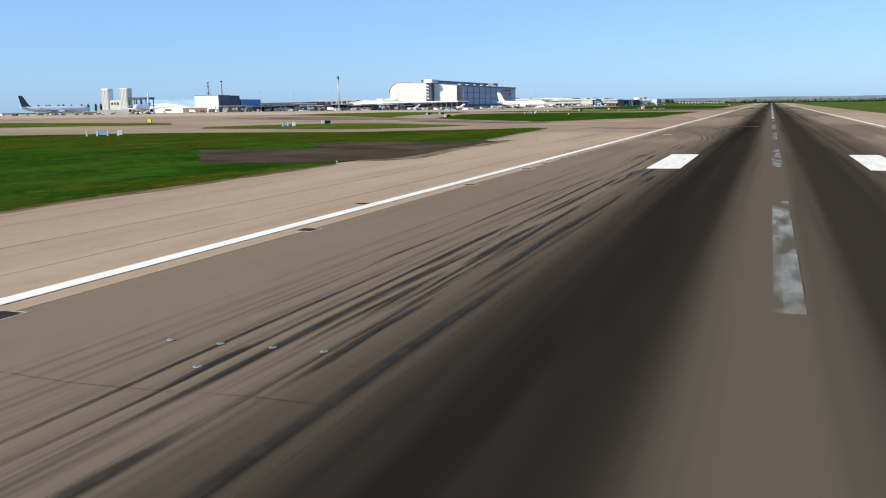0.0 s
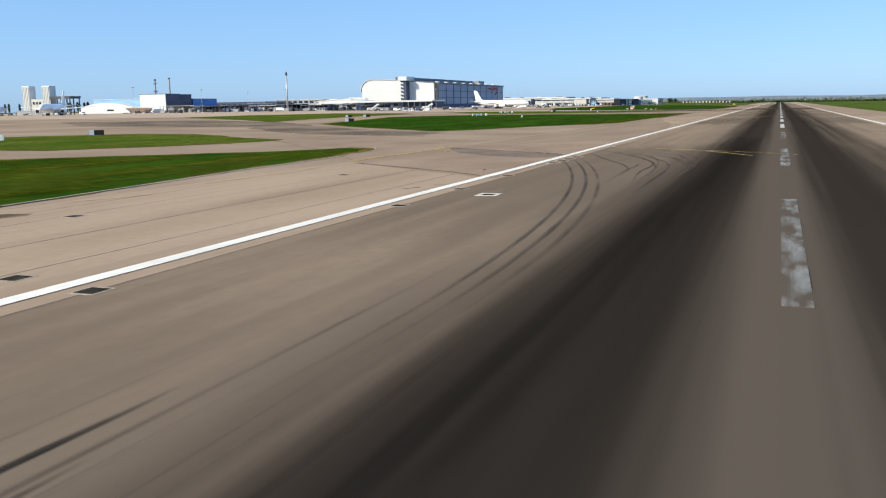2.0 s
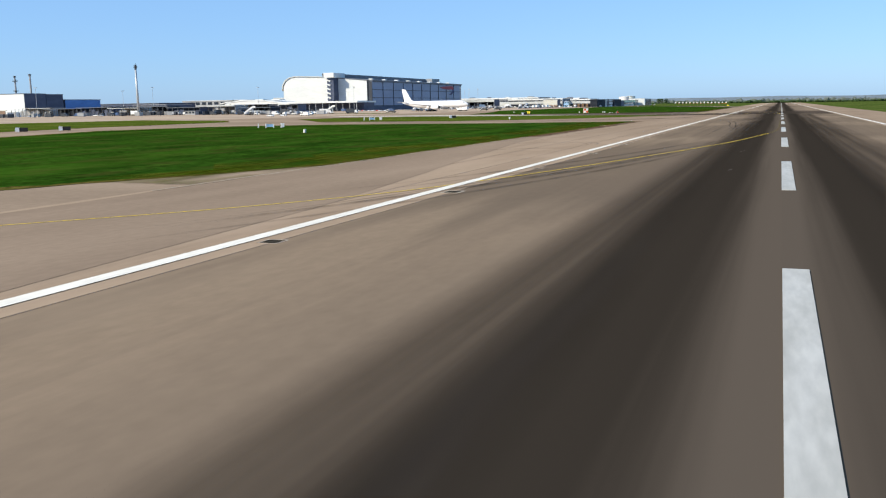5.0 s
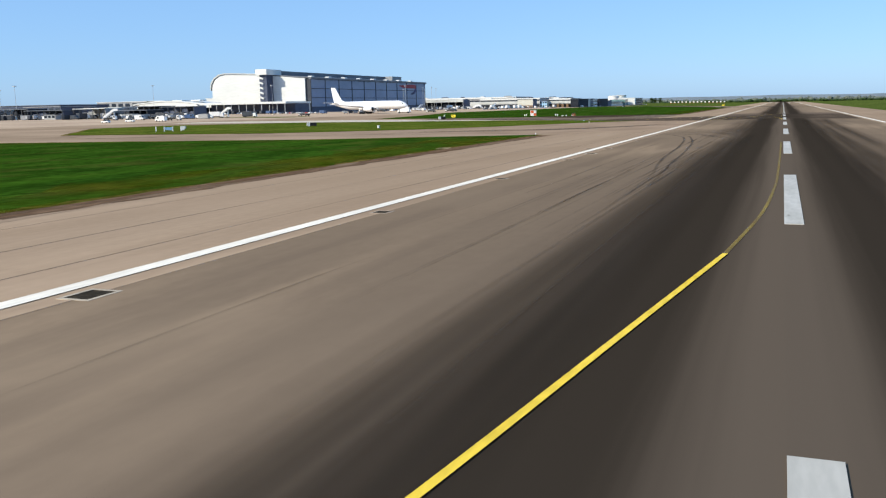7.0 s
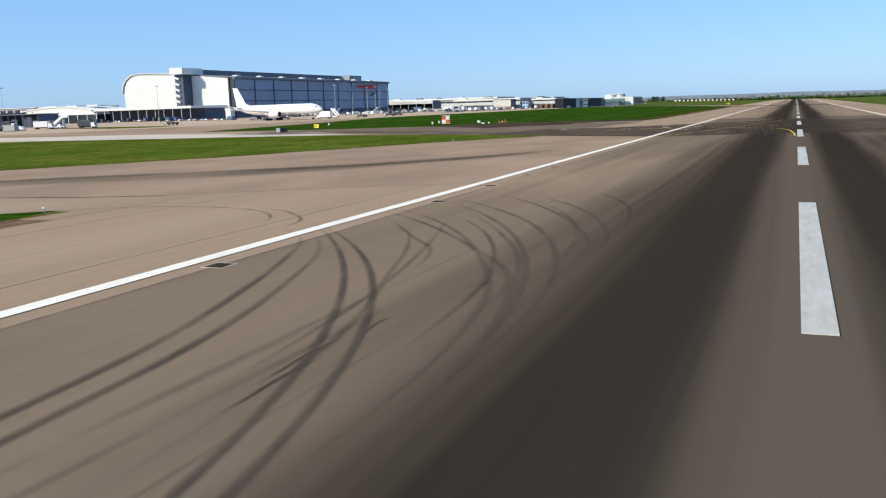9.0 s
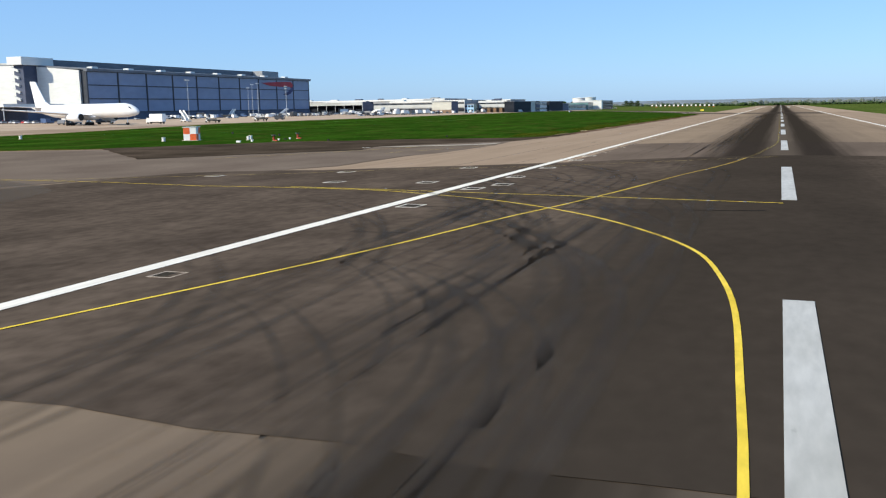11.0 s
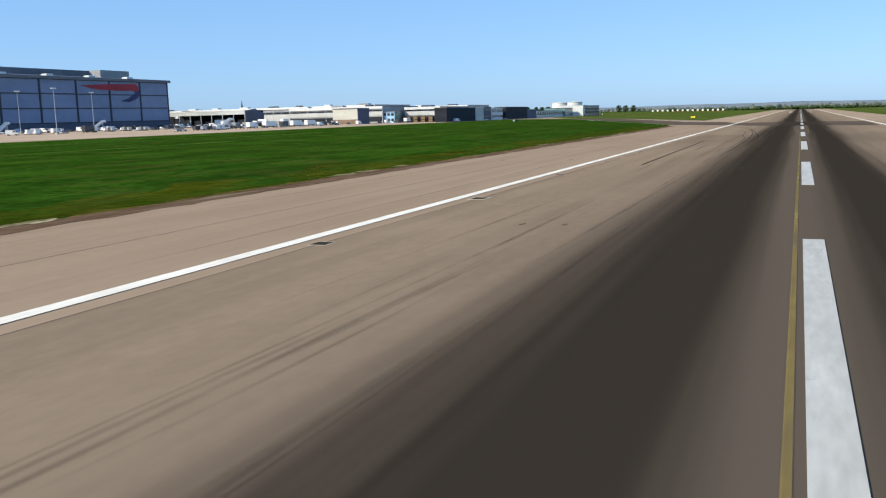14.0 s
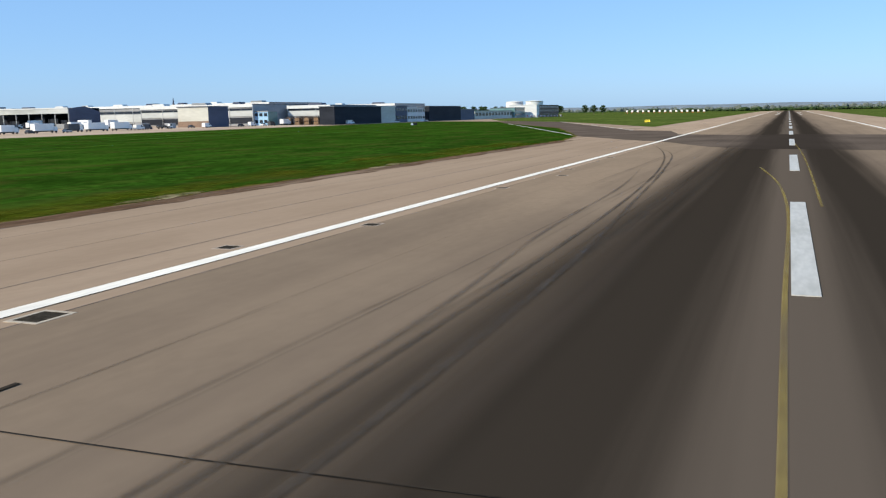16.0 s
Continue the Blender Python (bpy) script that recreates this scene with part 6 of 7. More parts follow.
def car(paint, label):
    v = thing("car", 0, 0, label, "car", "vehicles on the apron", z=0)
    part("body", prismm([(-2.1, 0.35), (2.1, 0.35), (2.15, 0.8), (1.1, 0.95), (-2.05, 1.0)], "y", -0.88, 0.88), paint, v)
    part("cabin", prismm([(1.0, 0.95), (0.35, 1.48), (-1.3, 1.5), (-1.9, 1.0)], "y", -0.78, 0.78), glass_mat, v)
    part("cabin_roof", boxm(-1.3, 0.35, -0.76, 0.76, 1.47, 1.53), paint, v)
    wheels(v, (-1.3, 1.35), 0.82, 0.32)
    return v


def box_truck(paint, boxpaint, label, L=6.5, h=3.6):
    v = thing("box_truck", 0, 0, label, "truck", "vehicles on the apron", z=0)
    part("cab", prismm([(L / 2 + 0.2, 0.6), (L / 2 + 2.1, 0.6), (L / 2 + 2.1, 1.6), (L / 2 + 1.7, 2.6), (L / 2 + 0.2, 2.7)], "y", -1.15, 1.15), paint, v)
    part("windscreen", prismm([(L / 2 + 2.12, 1.65), (L / 2 + 1.76, 2.5), (L / 2 + 1.70, 2.5), (L / 2 + 2.05, 1.62)], "y", -1.0, 1.0), glass_mat, v)
    part("cargo_box", boxm(-L / 2, L / 2, -1.25, 1.25, 1.0, h, bevel=0.06), boxpaint, v)
    part("chassis", boxm(-L / 2, L / 2 + 1.8, -0.5, 0.5, 0.55, 1.0), dark_steel, v)
    wheels(v, (-L / 2 + 1.2, L / 2 + 1.1), 1.05, 0.48)
    return v


def loader(label):
    """Flat-bed cargo loader with a small cab."""
    v = thing("cargo_loader", 0, 0, label, "loader", "vehicles on the apron", z=0)
    part("deck", boxm(-4, 2.2, -1.4, 1.4, 0.7, 1.35), tyre_mat, v)
    part("cab", prismm([(2.2, 0.6), (4.0, 0.6), (4.0, 1.5), (3.6, 2.5), (2.2, 2.5)], "y", -1.2, 0.2), van_white, v)
    part("cab_window", prismm([(3.9, 1.5), (3.55, 2.3), (2.5, 2.3), (2.5, 1.5)], "y", -1.24, 0.24), glass_mat, v)
    for k in range(6):
        part("roller", tubem((-3.6 + k, -1.3, 1.3), (-3.6 + k, 1.3, 1.3), 0.1, seg=6), steel, v)
    part("side_rail", boxm(-4, 2.2, 1.35, 1.42, 1.35, 1.9), dark_steel, v)
    wheels(v, (-2.8, 3.0), 1.2, 0.45)
    return v


def airstair(label):
    v = thing("airstair", 0, 0, label, "boarding stairs", "vehicles on the apron", z=0)
    part("flight", prismm([(-3.4, 0.8), (-2.6, 0.6), (3.0, 4.6), (3.0, 5.1)], "y", -0.9, 0.9), steel, v)
    for s in (-1, 1):
        part("balustrade", prismm([(-3.2, 0.9), (-3.2, 2.0), (2.8, 6.2), (4.4, 6.2), (4.4, 5.0), (3.0, 5.0)], "y", s * 0.9, s * 0.98), van_white, v)
    part("landing", boxm(3.0, 4.6, -0.95, 0.95, 4.8, 5.05), steel, v)
    part("support", boxm(2.6, 3.0, -0.7, 0.7, 0.8, 4.7), steel, v)
    part("chassis", boxm(-3.6, 3.6, -1.0, 1.0, 0.55, 0.95), van_white, v)
    wheels(v, (-2.4, 2.4), 0.95, 0.42)
    return v


def dolly_train(label):
    """Tug with three covered baggage dollies."""
    v = thing("baggage_train", 0, 0, label, "baggage train", "vehicles on the apron", z=0)
    part("tug", prismm([(6, 0.4), (9, 0.4), (9, 1.2), (7.9, 1.25), (7.7, 2.0), (6.2, 2.0)], "y", -0.8, 0.8), van_white, v)
    for k in range(3):
        x = 2.4 - k * 3.8
        part("dolly_bed", boxm(x - 1.6, x + 1.6, -0.9, 0.9, 0.45, 0.65), dark_steel, v)
        part("dolly_cover", prismm([(x - 1.5, 0.65), (x - 1.5, 1.9), (x - 1.2, 2.2), (x + 1.2, 2.2), (x + 1.5, 1.9), (x + 1.5, 0.65)], "y", -0.85, 0.85), van_dark if k % 2 else van_silver, v)
        wheels(v, (x - 1.1, x + 1.1), 0.75, 0.25)
    wheels(v, (6.7, 8.3), 0.7, 0.38)
    return v


def container(paint, label):
    v = thing("cargo_container", 0, 0, label, "container", "containers on the apron", z=0)
    part("shell", boxm(-3, 3, -1.2, 1.2, 0.15, 2.7, bevel=0.04), paint, v)
    for k in range(9):
        part("rib", boxm(-2.8 + k * 0.7, -2.6 + k * 0.7, 1.2, 1.26, 0.3, 2.55), paint, v)
    part("skid", boxm(-2.8, 2.8, -1.0, 1.0, 0, 0.15), dark_steel, v)
    return v


KINDS = {
    "van": van(van_white, "white panel van parked on the apron"),
    "dvan": van(van_dark, "dark panel van parked on the apron"),
    "bvan": van(van_blue, "blue panel van parked on the apron"),
    "car": car(van_white, "white car parked on the apron"),
    "dcar": car(van_dark, "dark car parked on the apron"),
    "scar": car(van_silver, "silver car parked on the apron"),
    "rcar": car(red_paint, "red car parked on the apron"),
    "truck": box_truck(van_white, van_white, "white box truck parked on the apron"),
    "trailer": box_truck(van_white, van_white, "long white box trailer truck beside the cargo sheds", 10.2, 3.9),
    "dtruck": box_truck(van_white, van_dark, "box truck with a dark body on the apron"),
    "cater": box_truck(van_white, plane_white, "white high-sided catering truck beside the airliner", 7.5, 4.6),
    "loader": loader("flat cargo loader with a white cab"),
    "stair": airstair("mobile boarding stairs in white and steel"),
    "train": dolly_train("small tug with covered baggage dollies"),
    "box": container(van_dark, "dark ribbed cargo container on the apron"),
    "gbox": container(grey_clad, "grey ribbed cargo container on the apron"),
}
used = set()


def place(kind, x, y, rz=0):
    ob = KINDS[kind]
    if kind not in used:
        used.add(kind)
        ob.matrix_basis = at(x, y, rz)
        return ob
    return copy_thing(ob, at(x, y, rz))


# In front of the cargo sheds.
for k, x, y, a in (("scar", -291, 1265, 90), ("car", -292, 1270, 60), ("dvan", -295, 1286, 90), ("train", -290, 1291, 80), ("van", -289, 1296, 90), ("van", -292, 1304, 85), ("stair", -296, 1312, 70),
                   ("loader", -292, 1318, 80), ("truck", -290, 1328, 90), ("dcar", -288, 1338, 90), ("trailer", -290, 1346.5, 90), ("scar", -287, 1357, 95), ("dtruck", -291, 1364, 90), ("trailer", -290, 1376.5, 89),
                   ("trailer", -289, 1391.5, 91), ("van", -288, 1403, 90), ("dvan", -290, 1411, 88), ("loader", -289, 1423, 80), ("gbox", -296, 1436, 90)):
    place(k, x, y, a)
# Further along the cargo terminals.
for k, x, y, a in (("dcar", -289, 1444, 95), ("van", -286, 1453, 90), ("dcar", -283, 1480, 90), ("van", -281, 1488, 90), ("car", -280, 1498, 92), ("dvan", -281, 1508, 90), ("truck", -279, 1519, 90),
                   ("dtruck", -279, 1533, 90), ("truck", -280, 1560, 90), ("van", -246, 1540, 70), ("car", -244, 1604, 90), ("scar", -244, 1655, 90)):
    place(k, x, y, a)
# Along the foot of the hangar doors.
vr = random.Random(33)
kinds_front = ["car", "scar", "van", "dcar", "dvan", "van", "scar", "dtruck", "scar", "van", "dcar", "stair", "loader", "train", "rcar", "car", "dvan", "bvan", "scar"]
y = 1140.0
while y < 1412:
    place(vr.choice(kinds_front), -385 + vr.uniform(-8, 8), y, vr.choice((88, 92, 0, 180, 60)))
    y += vr.uniform(4.0, 7.0)
y = 1150.0
while y < 1400:
    place(vr.choice(["loader", "train", "dtruck", "scar", "scar", "car", "van", "dvan", "dcar", "train"]), -350 + vr.uniform(-12, 12), y, vr.choice((90, 85, 30, 150)))
    y += vr.uniform(6, 12)
# Round the airliner.
for k, x, y, a in (("cater", -271, 1012, 178), ("loader", -260.6, 1040, 176), ("loader", -261.7, 1085, 174), ("dvan", -270, 1118, 10), ("train", -310, 1000, 30), ("loader", -300, 1010, 60), ("stair", -286, 1052, 150),
                   ("loader", -286, 884, 170), ("van", -276, 732, 178), ("car", -282, 702, 172), ("car", -284, 720, 0), ("loader", -290, 760, 0), ("truck", -318, 834, 20), ("dtruck", -330, 800, 0)):
    place(k, x, y, a)
# Car park and containers in front of the pier.
x = -470.0
while x < -345:
    place(vr.choice(["dcar", "scar", "rcar", "car", "bvan", "dvan", "car"]), x, 1022 + vr.uniform(-3, 3), vr.choice((88, 92)))
    x += vr.uniform(2.9, 3.8)
x = -470.0
while x < -300:
    place(vr.choice(["box", "dcar", "gbox", "van", "dtruck", "train", "dvan", "box"]), x, 812 - 0.05 * (x + 400) + vr.uniform(-3, 3), vr.choice((0, 0, 90, 4)))
    x += vr.uniform(6.5, 9)
x = -600.0
while x < -430:
    place(vr.choice(["box", "gbox", "dtruck", "car", "truck", "dvan", "scar", "box"]), x, 770 + 0.25 * (x + 500) + vr.uniform(-4, 4), vr.choice((0, 3, 90)))
    x += vr.uniform(7, 12)
x = -800.0
while x < -560:
    place(vr.choice(["car", "truck", "scar", "dcar", "loader", "train", "van", "box"]), x, 640 + 0.2 * (x + 600) + vr.uniform(-5, 5), vr.choice((0, 180, 5)))
    x += vr.uniform(8, 15)

cr = random.Random(91)
for k, x, y, a in (("stair", -320, 846, 10), ("dtruck", -352, 846, 0), ("loader", -336, 766, 0), ("van", -320, 770, 0), ("stair", -344, 774, 20), ("dtruck", -300, 842, 10), ("dtruck", -331, 853, 5), ("car", -314, 784, 0)):
    place(k, x, y, a)
for k in range(26):
    place(cr.choice(["box", "dtruck", "dvan", "box", "dcar", "train", "bvan", "dvan", "gbox", "loader"]), cr.uniform(-520, -300), cr.uniform(790, 803), cr.choice((0, 90, 180, 20, 160)))
for k in range(22):
    place(cr.choice(["truck", "truck", "van", "cater", "train", "car", "loader", "dvan", "gbox"]), cr.uniform(-400, -318), cr.uniform(1425, 1449), cr.choice((0, 90, 180, 88, 15)))

# ---- lamp masts ----
def lamp_mast(x, y, h, label="tall pale steel floodlight mast on the apron"):
    m = thing("floodlight_mast", x, y, label, "lamp mast", "floodlight masts")
    part("pole", tubem((0, 0, 0), (0, 0, h), 0.17, 0.10, 8), steel, m)
    part("crossbar", boxm(-0.08, 0.08, -1.7, 1.7, h - 0.2, h), steel, m)
    for k in range(4):
        part("lamp_head", boxm(-0.25, 0.3, -1.6 + k * 0.9, -1.15 + k * 0.9, h - 0.55, h - 0.2), white_clad, m)
    part("base", boxm(-0.7, 0.7, -0.7, 0.7, -0.2, 0.7), pale_mat, m, "concrete foot")
    return m


mast = lamp_mast(-293, 1065, 22)
for x, y in ((-302, 1146), (-319, 1166), (-328, 1223), (-372, 1242), (-367, 1288), (-356, 960), (-420, 905), (-470, 830), (-500, 640), (-560, 900), (-520, 760)):
    copy_thing(mast, at(x, y))

# ---- signs and boxes on the grass ----
def sign(w, h, face, back, label, bars=0):
    s = thing("taxiway_sign", 0, 0, label, "sign", "taxiway signs", z=0)
    part("panel", boxm(-w / 2, w / 2, -0.15, 0.15, 0.35, 0.35 + h, bevel=0.03), back, s)
    part("sign_face", boxm(-w / 2 + 0.06, w / 2 - 0.06, -0.18, -0.15, 0.42, 0.28 + h), face, s)
    for k in range(2):
        part("leg", boxm(-w / 3 + k * 2 * w / 3 - 0.06, -w / 3 + k * 2 * w / 3 + 0.06, -0.06, 0.06, 0, 0.35), dark_steel, s)
    for k in range(bars):
        part("mark", boxm(-w / 2 + 0.5 + k * 0.7, -w / 2 + 0.85 + k * 0.7, -0.20, -0.18, 0.7, 0.05 + h), tyre_mat, s, "dark bar in place of lettering")
    return s


yellow_sign = sign(3.2, 1.3, sign_yellow, tyre_mat, "yellow taxiway sign on short legs in grass", 3)
yellow_sign.matrix_basis = at(-228, 211, -28)
for x, y, a in ((-147, 785, -30), (-68, 1530, -20)):
    copy_thing(yellow_sign, at(x, y, a))
def dark_sign(label):
    s = thing("taxiway_sign", 0, 0, label, "sign", "taxiway signs", z=0)
    part("case", boxm(-1.6, 1.6, -0.2, 0.2, 0.12, 1.25, bevel=0.03), tyre_mat, s)
    part("end_panel", boxm(-1.65, -0.6, -0.26, 0.26, 0.10, 1.30), van_white, s, "white end panel")
    for k in (-1, 1):
        part("leg", boxm(k - 0.06, k + 0.06, -0.06, 0.06, 0, 0.12), dark_steel, s)
    return s


black_sign = dark_sign("dark-backed taxiway sign with a white end panel")
black_sign.matrix_basis = at(-151, 212, 40)
for x, y, a in ((-156, 354, 40), (-147, 648, 40), (-141, 754, 40), (-184, 1493, 40), (-196, 452, 40), (-200, 440, 40)):
    copy_thing(black_sign, at(x, y, a))


def marker_frame(n, gap, label):
    """A row of slim white posts, one bay filled with a pale board."""
    c = thing("marker_frame", 0, 0, label, "marker frame", "white marker frames", z=0)
    for k in range(n):
        x = (k - (n - 1) / 2) * gap
        part("post", boxm(x - 0.16, x + 0.16, -0.12, 0.12, 0, 1.35, bevel=0.03), van_white, c)
    x = ((n // 2) - (n - 1) / 2) * gap
    part("board", boxm(x - gap + 0.2, x - 0.2, -0.05, 0.05, 0.35, 1.2), sky_clad, c, "pale blue-grey board")
    part("end_box", boxm((n - 1) / 2 * gap + 0.16, (n - 1) / 2 * gap + 1.0, -0.2, 0.2, 0.2, 1.35, bevel=0.03), van_white, c)
    return c


frame_long = marker_frame(4, 2.3, "row of slim white posts with a pale board in grass")
frame_long.matrix_basis = at(-147, 93, 35)
copy_thing(frame_long, at(-147, 485, 35))
copy_thing(frame_long, at(-166, 598, 35))
frame_short = marker_frame(3, 1.6, "short row of white posts with a pale board in grass")
frame_short.matrix_basis = at(-147, 178, 35)


def cabinet(w, h, label):
    c = thing("equipment_cabinet", 0, 0, label, "cabinet", "white cabinets on the grass", z=0)
    part("case", boxm(-w / 2, w / 2, -0.3, 0.3, 0.1, h, bevel=0.04), white_clad, c)
    part("lid", boxm(-w / 2 - 0.05, w / 2 + 0.05, -0.35, 0.35, h, h + 0.08), cream_clad, c)
    part("plinth", boxm(-w / 2 - 0.1, w / 2 + 0.1, -0.4, 0.4, 0, 0.1), pale_mat, c)
    return c


cab = cabinet(0.5, 0.85, "small white equipment cabinet standing in grass")
cab.matrix_basis = at(-113, 447)
for x, y in ((-112, 626), (-177, 620), (-128, 846), (-125, 832), (-110, 842), (-112, 846), (-172, 838)):
    copy_thing(cab, at(x, y))


def checked_hut():
    h = thing("checkered_hut", -122, 838, "small equipment hut in red and white checks", "hut", rz=20)
    me_w = solid("check_panel", boxm(-0.68, 0.68, -0.06, 0, -0.68, 0.68), van_white)
    me_r = solid("check_panel", boxm(-0.68, 0.68, -0.06, 0, -0.68, 0.68), orange_paint)
    part("body", boxm(-1.4, 1.4, -1.4, 1.4, 0.1, 2.9), white_clad, h)
    for i in range(2):
        for j in range(2):
            for f, (dx, dy, a) in enumerate(((0, -1.4, 0), (1.4, 0, 90), (-1.4, 0, -90), (0, 1.4, 180))):
                u = -0.69 + 1.38 * i
                x, y = ((u, dy) if f in (0, 3) else (dx, u))
                piece("check_panel", me_r if (i + j + f) % 2 else me_w, h, x, y, 0.80 + 1.38 * j, a)
    part("roof", boxm(-1.55, 1.55, -1.55, 1.55, 2.9, 3.05), white_clad, h)
    part("slab", boxm(-1.8, 1.8, -1.8, 1.8, -0.2, 0.1), pale_mat, h)


checked_hut()


def small_box(x, y, w, h, m, label):
    s = thing("junction_box", x, y, label, "box", "small boxes on the grass")
    part("case", boxm(-w / 2, w / 2, -0.2, 0.2, 0, h, bevel=0.04), m, s)
    part("lid", boxm(-w / 2 - 0.04, w / 2 + 0.04, -0.24, 0.24, h, h + 0.05), m, s)
    return s


for x, y, w, h, dark in ((-104.5, 830, 0.9, 0.35, 0), (-103.5, 833.5, 0.4, 0.45, 0), (-102.5, 842.5, 0.35, 0.35, 0), (-103, 848, 0.35, 0.4, 0), (-103, 846, 0.5, 0.25, 1), (-118, 868, 0.3, 0.5, 1), (-90, 842, 0.35, 0.3, 1), (-72, 866, 0.3, 0.3, 1), (-140, 880, 0.4, 0.5, 1)):
    small_box(x, y, w, h, tyre_mat if dark else van_white, "small dark junction box in grass" if dark else "small white junction box in grass")
brick_red = mat("brick_red_paint", (0.34, 0.055, 0.030), (0.44, 0.085, 0.045), (1, 1, 1), 0.6, 0.6)


def red_post(x, y):
    p = thing("red_marker", x, y, "short red-orange marker post in grass", "marker", "red markers")
    part("stem", tubem((0, 0, 0), (0, 0, 1.15), 0.24, 0.24, 10), brick_red, p)
    part("head", tubem((0, 0, 1.15), (0, 0, 1.32), 0.55, 0.55, 12), dark_steel, p, "dark round cap")
    part("base_block", boxm(-0.1, 0.9, -0.3, 0.3, 0, 0.28), brick_red, p)
    part("foot", tubem((0, 0, 0), (0, 0, 0.1), 0.45, 0.45, 12), pale_mat, p)
    return p


rp = red_post(-101, 838)
for x, y in ((-103, 851.5),):
    copy_thing(rp, at(x, y))


def light_fitting(x, y):
    e = thing("edge_light", x, y, "low white edge light fitting on the verge", "light fitting", "edge lights")
    part("stem", tubem((0, 0, -0.05), (0, 0, 0.3), 0.05, seg=6), steel, e)
    part("cap", tubem((0, 0, 0.3), (0, 0, 0.40), 0.11, 0.07, 8), van_white, e)
    return e


el = light_fitting(-48.5, 21)
for x, y in ((-57.8, 168.5), (-51, 578), (-62, 690)):
    copy_thing(el, at(x, y))


def antenna():
    a = thing("localiser_antenna", 0, 0, "white localiser antenna frame near the runway end", "antenna", "localiser row", z=0)
    part("panel", boxm(-1.5, 1.5, -0.2, 0.2, 2.2, 5.0), van_white, a)
    for s in (-1.2, 1.2):
        part("leg", boxm(s - 0.12, s + 0.12, -0.15, 0.15, 0, 2.2), orange_paint, a)
    part("brace", boxm(-1.3, 1.3, 0.2, 0.35, 1.2, 1.4), orange_paint, a)
    return a


an = antenna()
an.matrix_basis = at(-243, 2500)
for k in range(1, 15):
    copy_thing(an, at(-243 + k * 8.4, 2500 + k * 1.8))


def barrier_run(x, y, n):
    for k in range(n):
        b = thing("barrier", x + k * 1.5, y + k * 8, "red and white striped barrier board", "barrier", "striped barriers")
        part("board", boxm(-0.3, 0.3, 0, 4.0, 0.2, 2.2), van_white, b)
        part("stripe", boxm(0.3, 0.36, 0.6, 1.8, 0.25, 2.15), red_paint, b)
        part("stripe", boxm(0.3, 0.36, 2.6, 3.6, 0.25, 2.15), red_paint, b)


barrier_run(-243, 1915, 11)


def spire(x, y, h, w):
    s = thing("church_spire", x, y, "thin dark spire far behind the sheds", "spire", "far spires")
    part("needle", tubem((0, 0, h * 0.35), (0, 0, h), w, 0.1, 8), dark_clad, s)
    part("tower", boxm(-w * 0.9, w * 0.9, -w * 0.9, w * 0.9, 0, h * 0.36), brown_clad, s)


spire(-939, 2254, 40, 4.0)
spire(-1010, 2230, 27, 3.0)

# ---- trees and distance ----
def tree(h, w, seed, label, tall=False):
    r = random.Random(seed)
    t = thing("tree", 0, 0, label, "tree", "trees beyond the airfield", z=0)
    b = bmesh.new()
    tube(b, (0, 0, 0), (0, 0, h * 0.6), 0.35, 0.12, 8)
    for k in range(6):
        a, z = r.uniform(0, 6.28), h * r.uniform(0.3, 0.6)
        tube(b, (0, 0, z), (w * 0.35 * math.cos(a), w * 0.35 * math.sin(a), z + h * 0.18), 0.13, 0.05, 5)
    part("trunk", b, bark_mat, t)
    c = bmesh.new()
    for k in range(260):
        u = r.random() ** 0.6
        a, e = r.uniform(0, 6.28), r.uniform(-1, 1)
        rad = w * 0.5 * u * math.sqrt(max(0.05, 1 - e * e))
        z = h * 0.6 + e * h * 0.38 if tall else h * 0.64 + e * h * 0.33
        p = Vector((rad * math.cos(a), rad * math.sin(a), z))
        s = r.uniform(0.35, 0.95)
        q = Euler((r.uniform(0, 6), r.uniform(0, 6), r.uniform(0, 6))).to_matrix()
        c.faces.new([c.verts.new(p + q @ Vector(o)) for o in ((-s, -s * 0.6, 0), (s, -s * 0.5, 0.1), (s * 0.8, s * 0.6, 0), (-s * 0.7, s * 0.7, 0.12))])
    part("crown", c, leaf_mat, t)
    return t


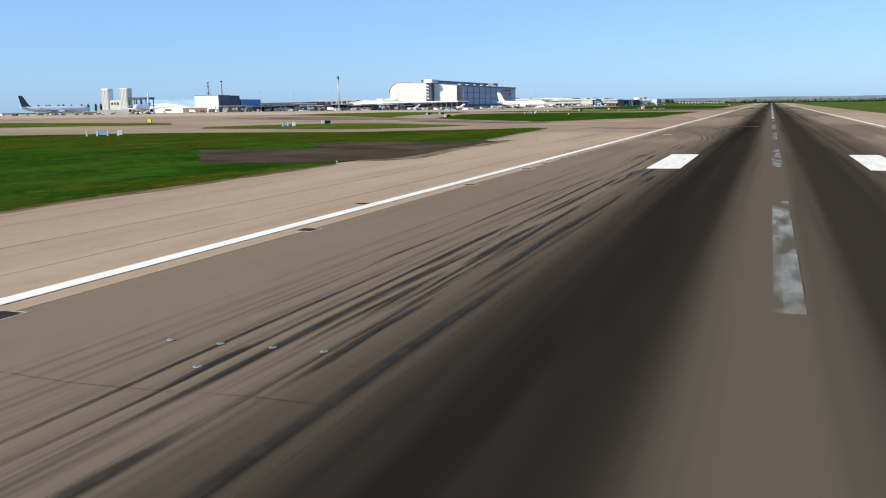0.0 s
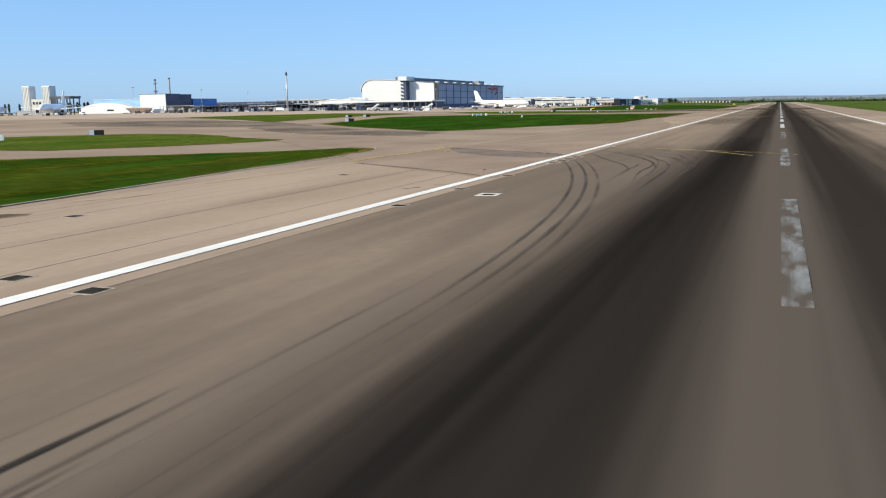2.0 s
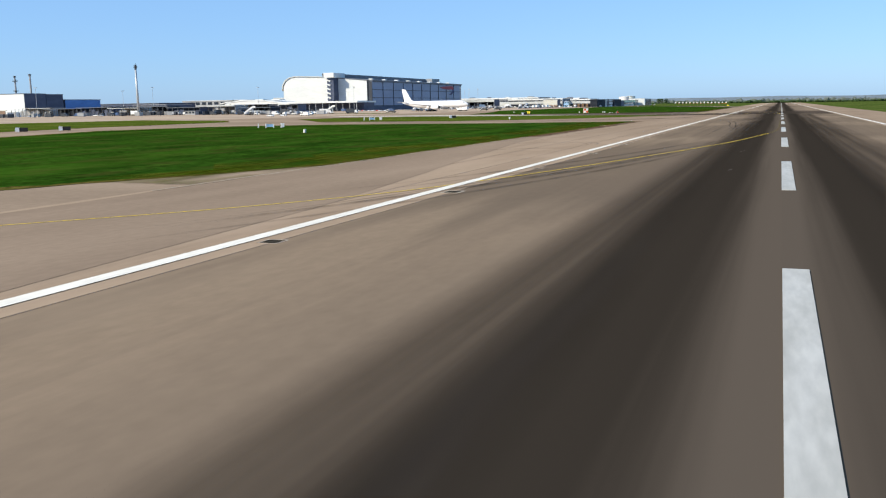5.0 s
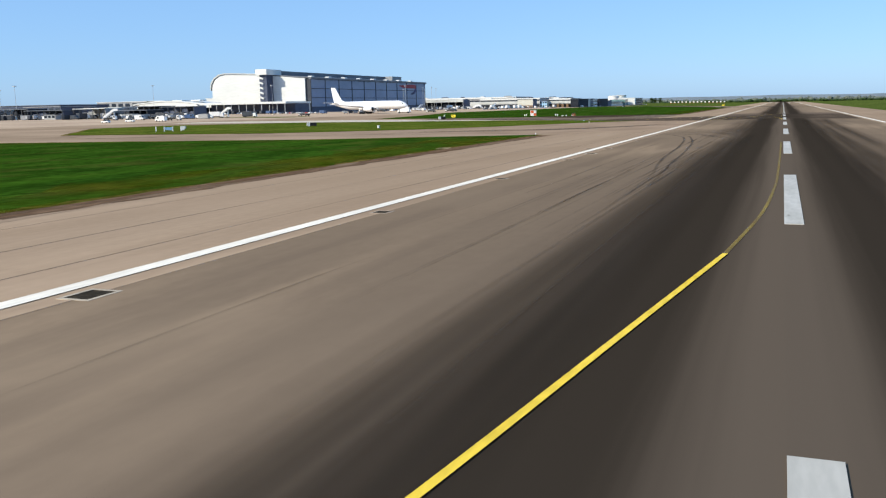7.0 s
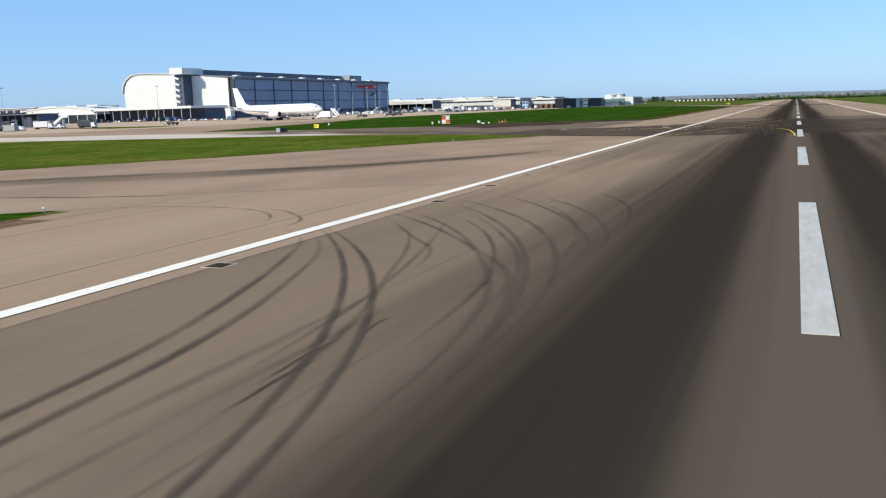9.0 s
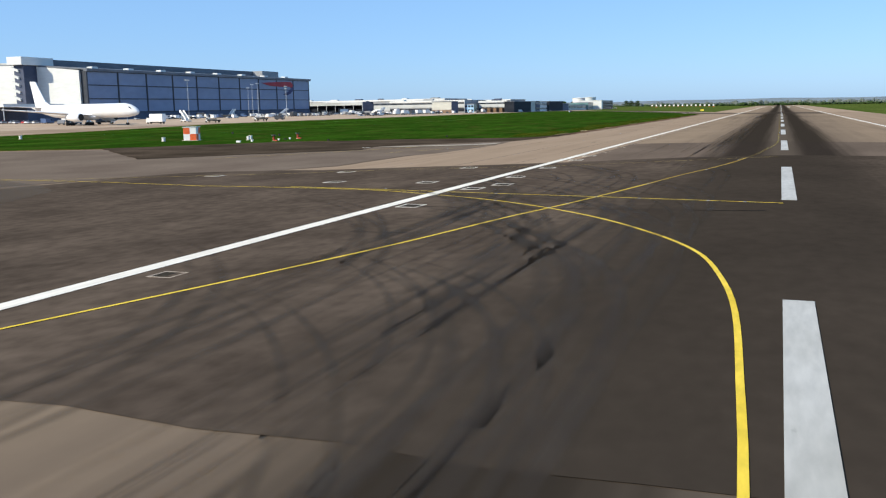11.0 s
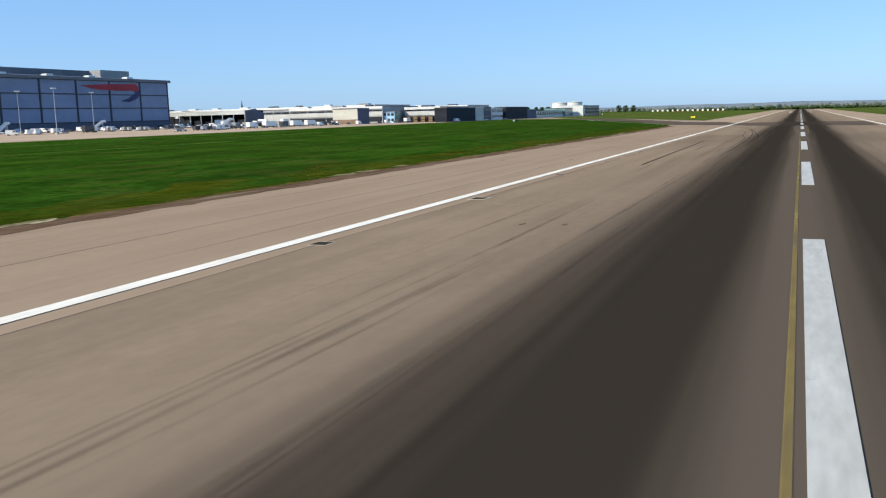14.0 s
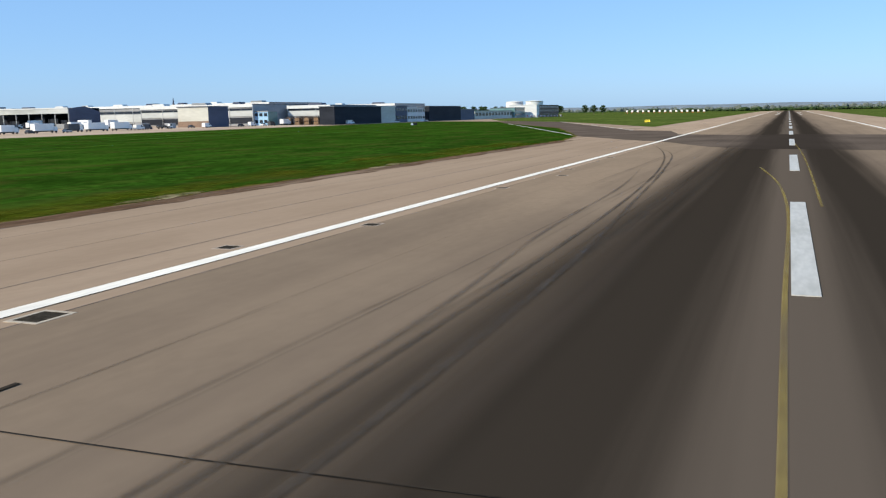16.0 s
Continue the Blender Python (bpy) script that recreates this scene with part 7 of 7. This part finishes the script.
round_tree = tree(13, 10, 3, "broad dark leafless-looking tree behind buildings")
round_tree.matrix_basis = at(-540, 1044)
poplar = tree(15, 3.2, 4, "slim dark poplar on the skyline", True)
poplar.matrix_basis = at(-860, 905)
tr = random.Random(8)
for k in range(14):
    copy_thing(poplar, at(-1080 + k * 14 + tr.uniform(-5, 5), 1010 + tr.uniform(-20, 20), tr.uniform(0, 360)))
for k in range(10):
    copy_thing(poplar, at(-900 + k * 11 + tr.uniform(-5, 5), 960 + tr.uniform(-20, 20), tr.uniform(0, 360)))
for k in range(22):
    copy_thing(round_tree, at(-300 + tr.uniform(-200, 60), 2150 + tr.uniform(0, 260), tr.uniform(0, 360)))
for k in range(10):
    copy_thing(round_tree, at(tr.uniform(-820, -560), 1180 + tr.uniform(0, 60), tr.uniform(0, 360)))


def far_woods(name, y, x0, x1, h, seed, m, label):
    """A ragged band of tree clumps along the skyline, as one mass."""
    r = random.Random(seed)
    bm = bmesh.new()
    x = x0
    while x < x1:
        w = r.uniform(8, 22)
        hh = h * r.uniform(0.55, 1.25)
        for k in range(3):
            bmesh.ops.create_icosphere(bm, subdivisions=1, radius=1.0, matrix=pose(x + r.uniform(-w, w) * 0.5, y + r.uniform(-15, 15), hh * r.uniform(0.2, 0.5), 0, 0, r.uniform(0, 360)) @ Matrix.Diagonal((w * r.uniform(0.4, 0.8), 8, hh * r.uniform(0.4, 0.7), 1)))
        x += w * 0.8
    for v in bm.verts:
        v.co += Vector((r.uniform(-1.2, 1.2), 0, r.uniform(-1.0, 1.0)))
    return tagged(part(name, bm, m), label, "woods", "", "stuff")


far_woods("far_woods", 3150, -900, 700, 7, 2, leaf_mat, "dark ragged band of trees beyond the runway end")
far_woods("distant_woods", 4700, -3200, 1600, 15, 3, far_leaf_mat, "low line of woods on the horizon, haze painted into its colour")
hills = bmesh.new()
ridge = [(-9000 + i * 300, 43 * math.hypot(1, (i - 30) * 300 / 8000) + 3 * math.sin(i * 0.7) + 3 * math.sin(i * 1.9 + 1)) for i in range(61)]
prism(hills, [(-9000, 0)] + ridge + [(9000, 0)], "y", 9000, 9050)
tagged(part("backdrop_hills", hills, hill_mat), "low hills on the horizon with blue haze painted in", "hills", "", "structure")
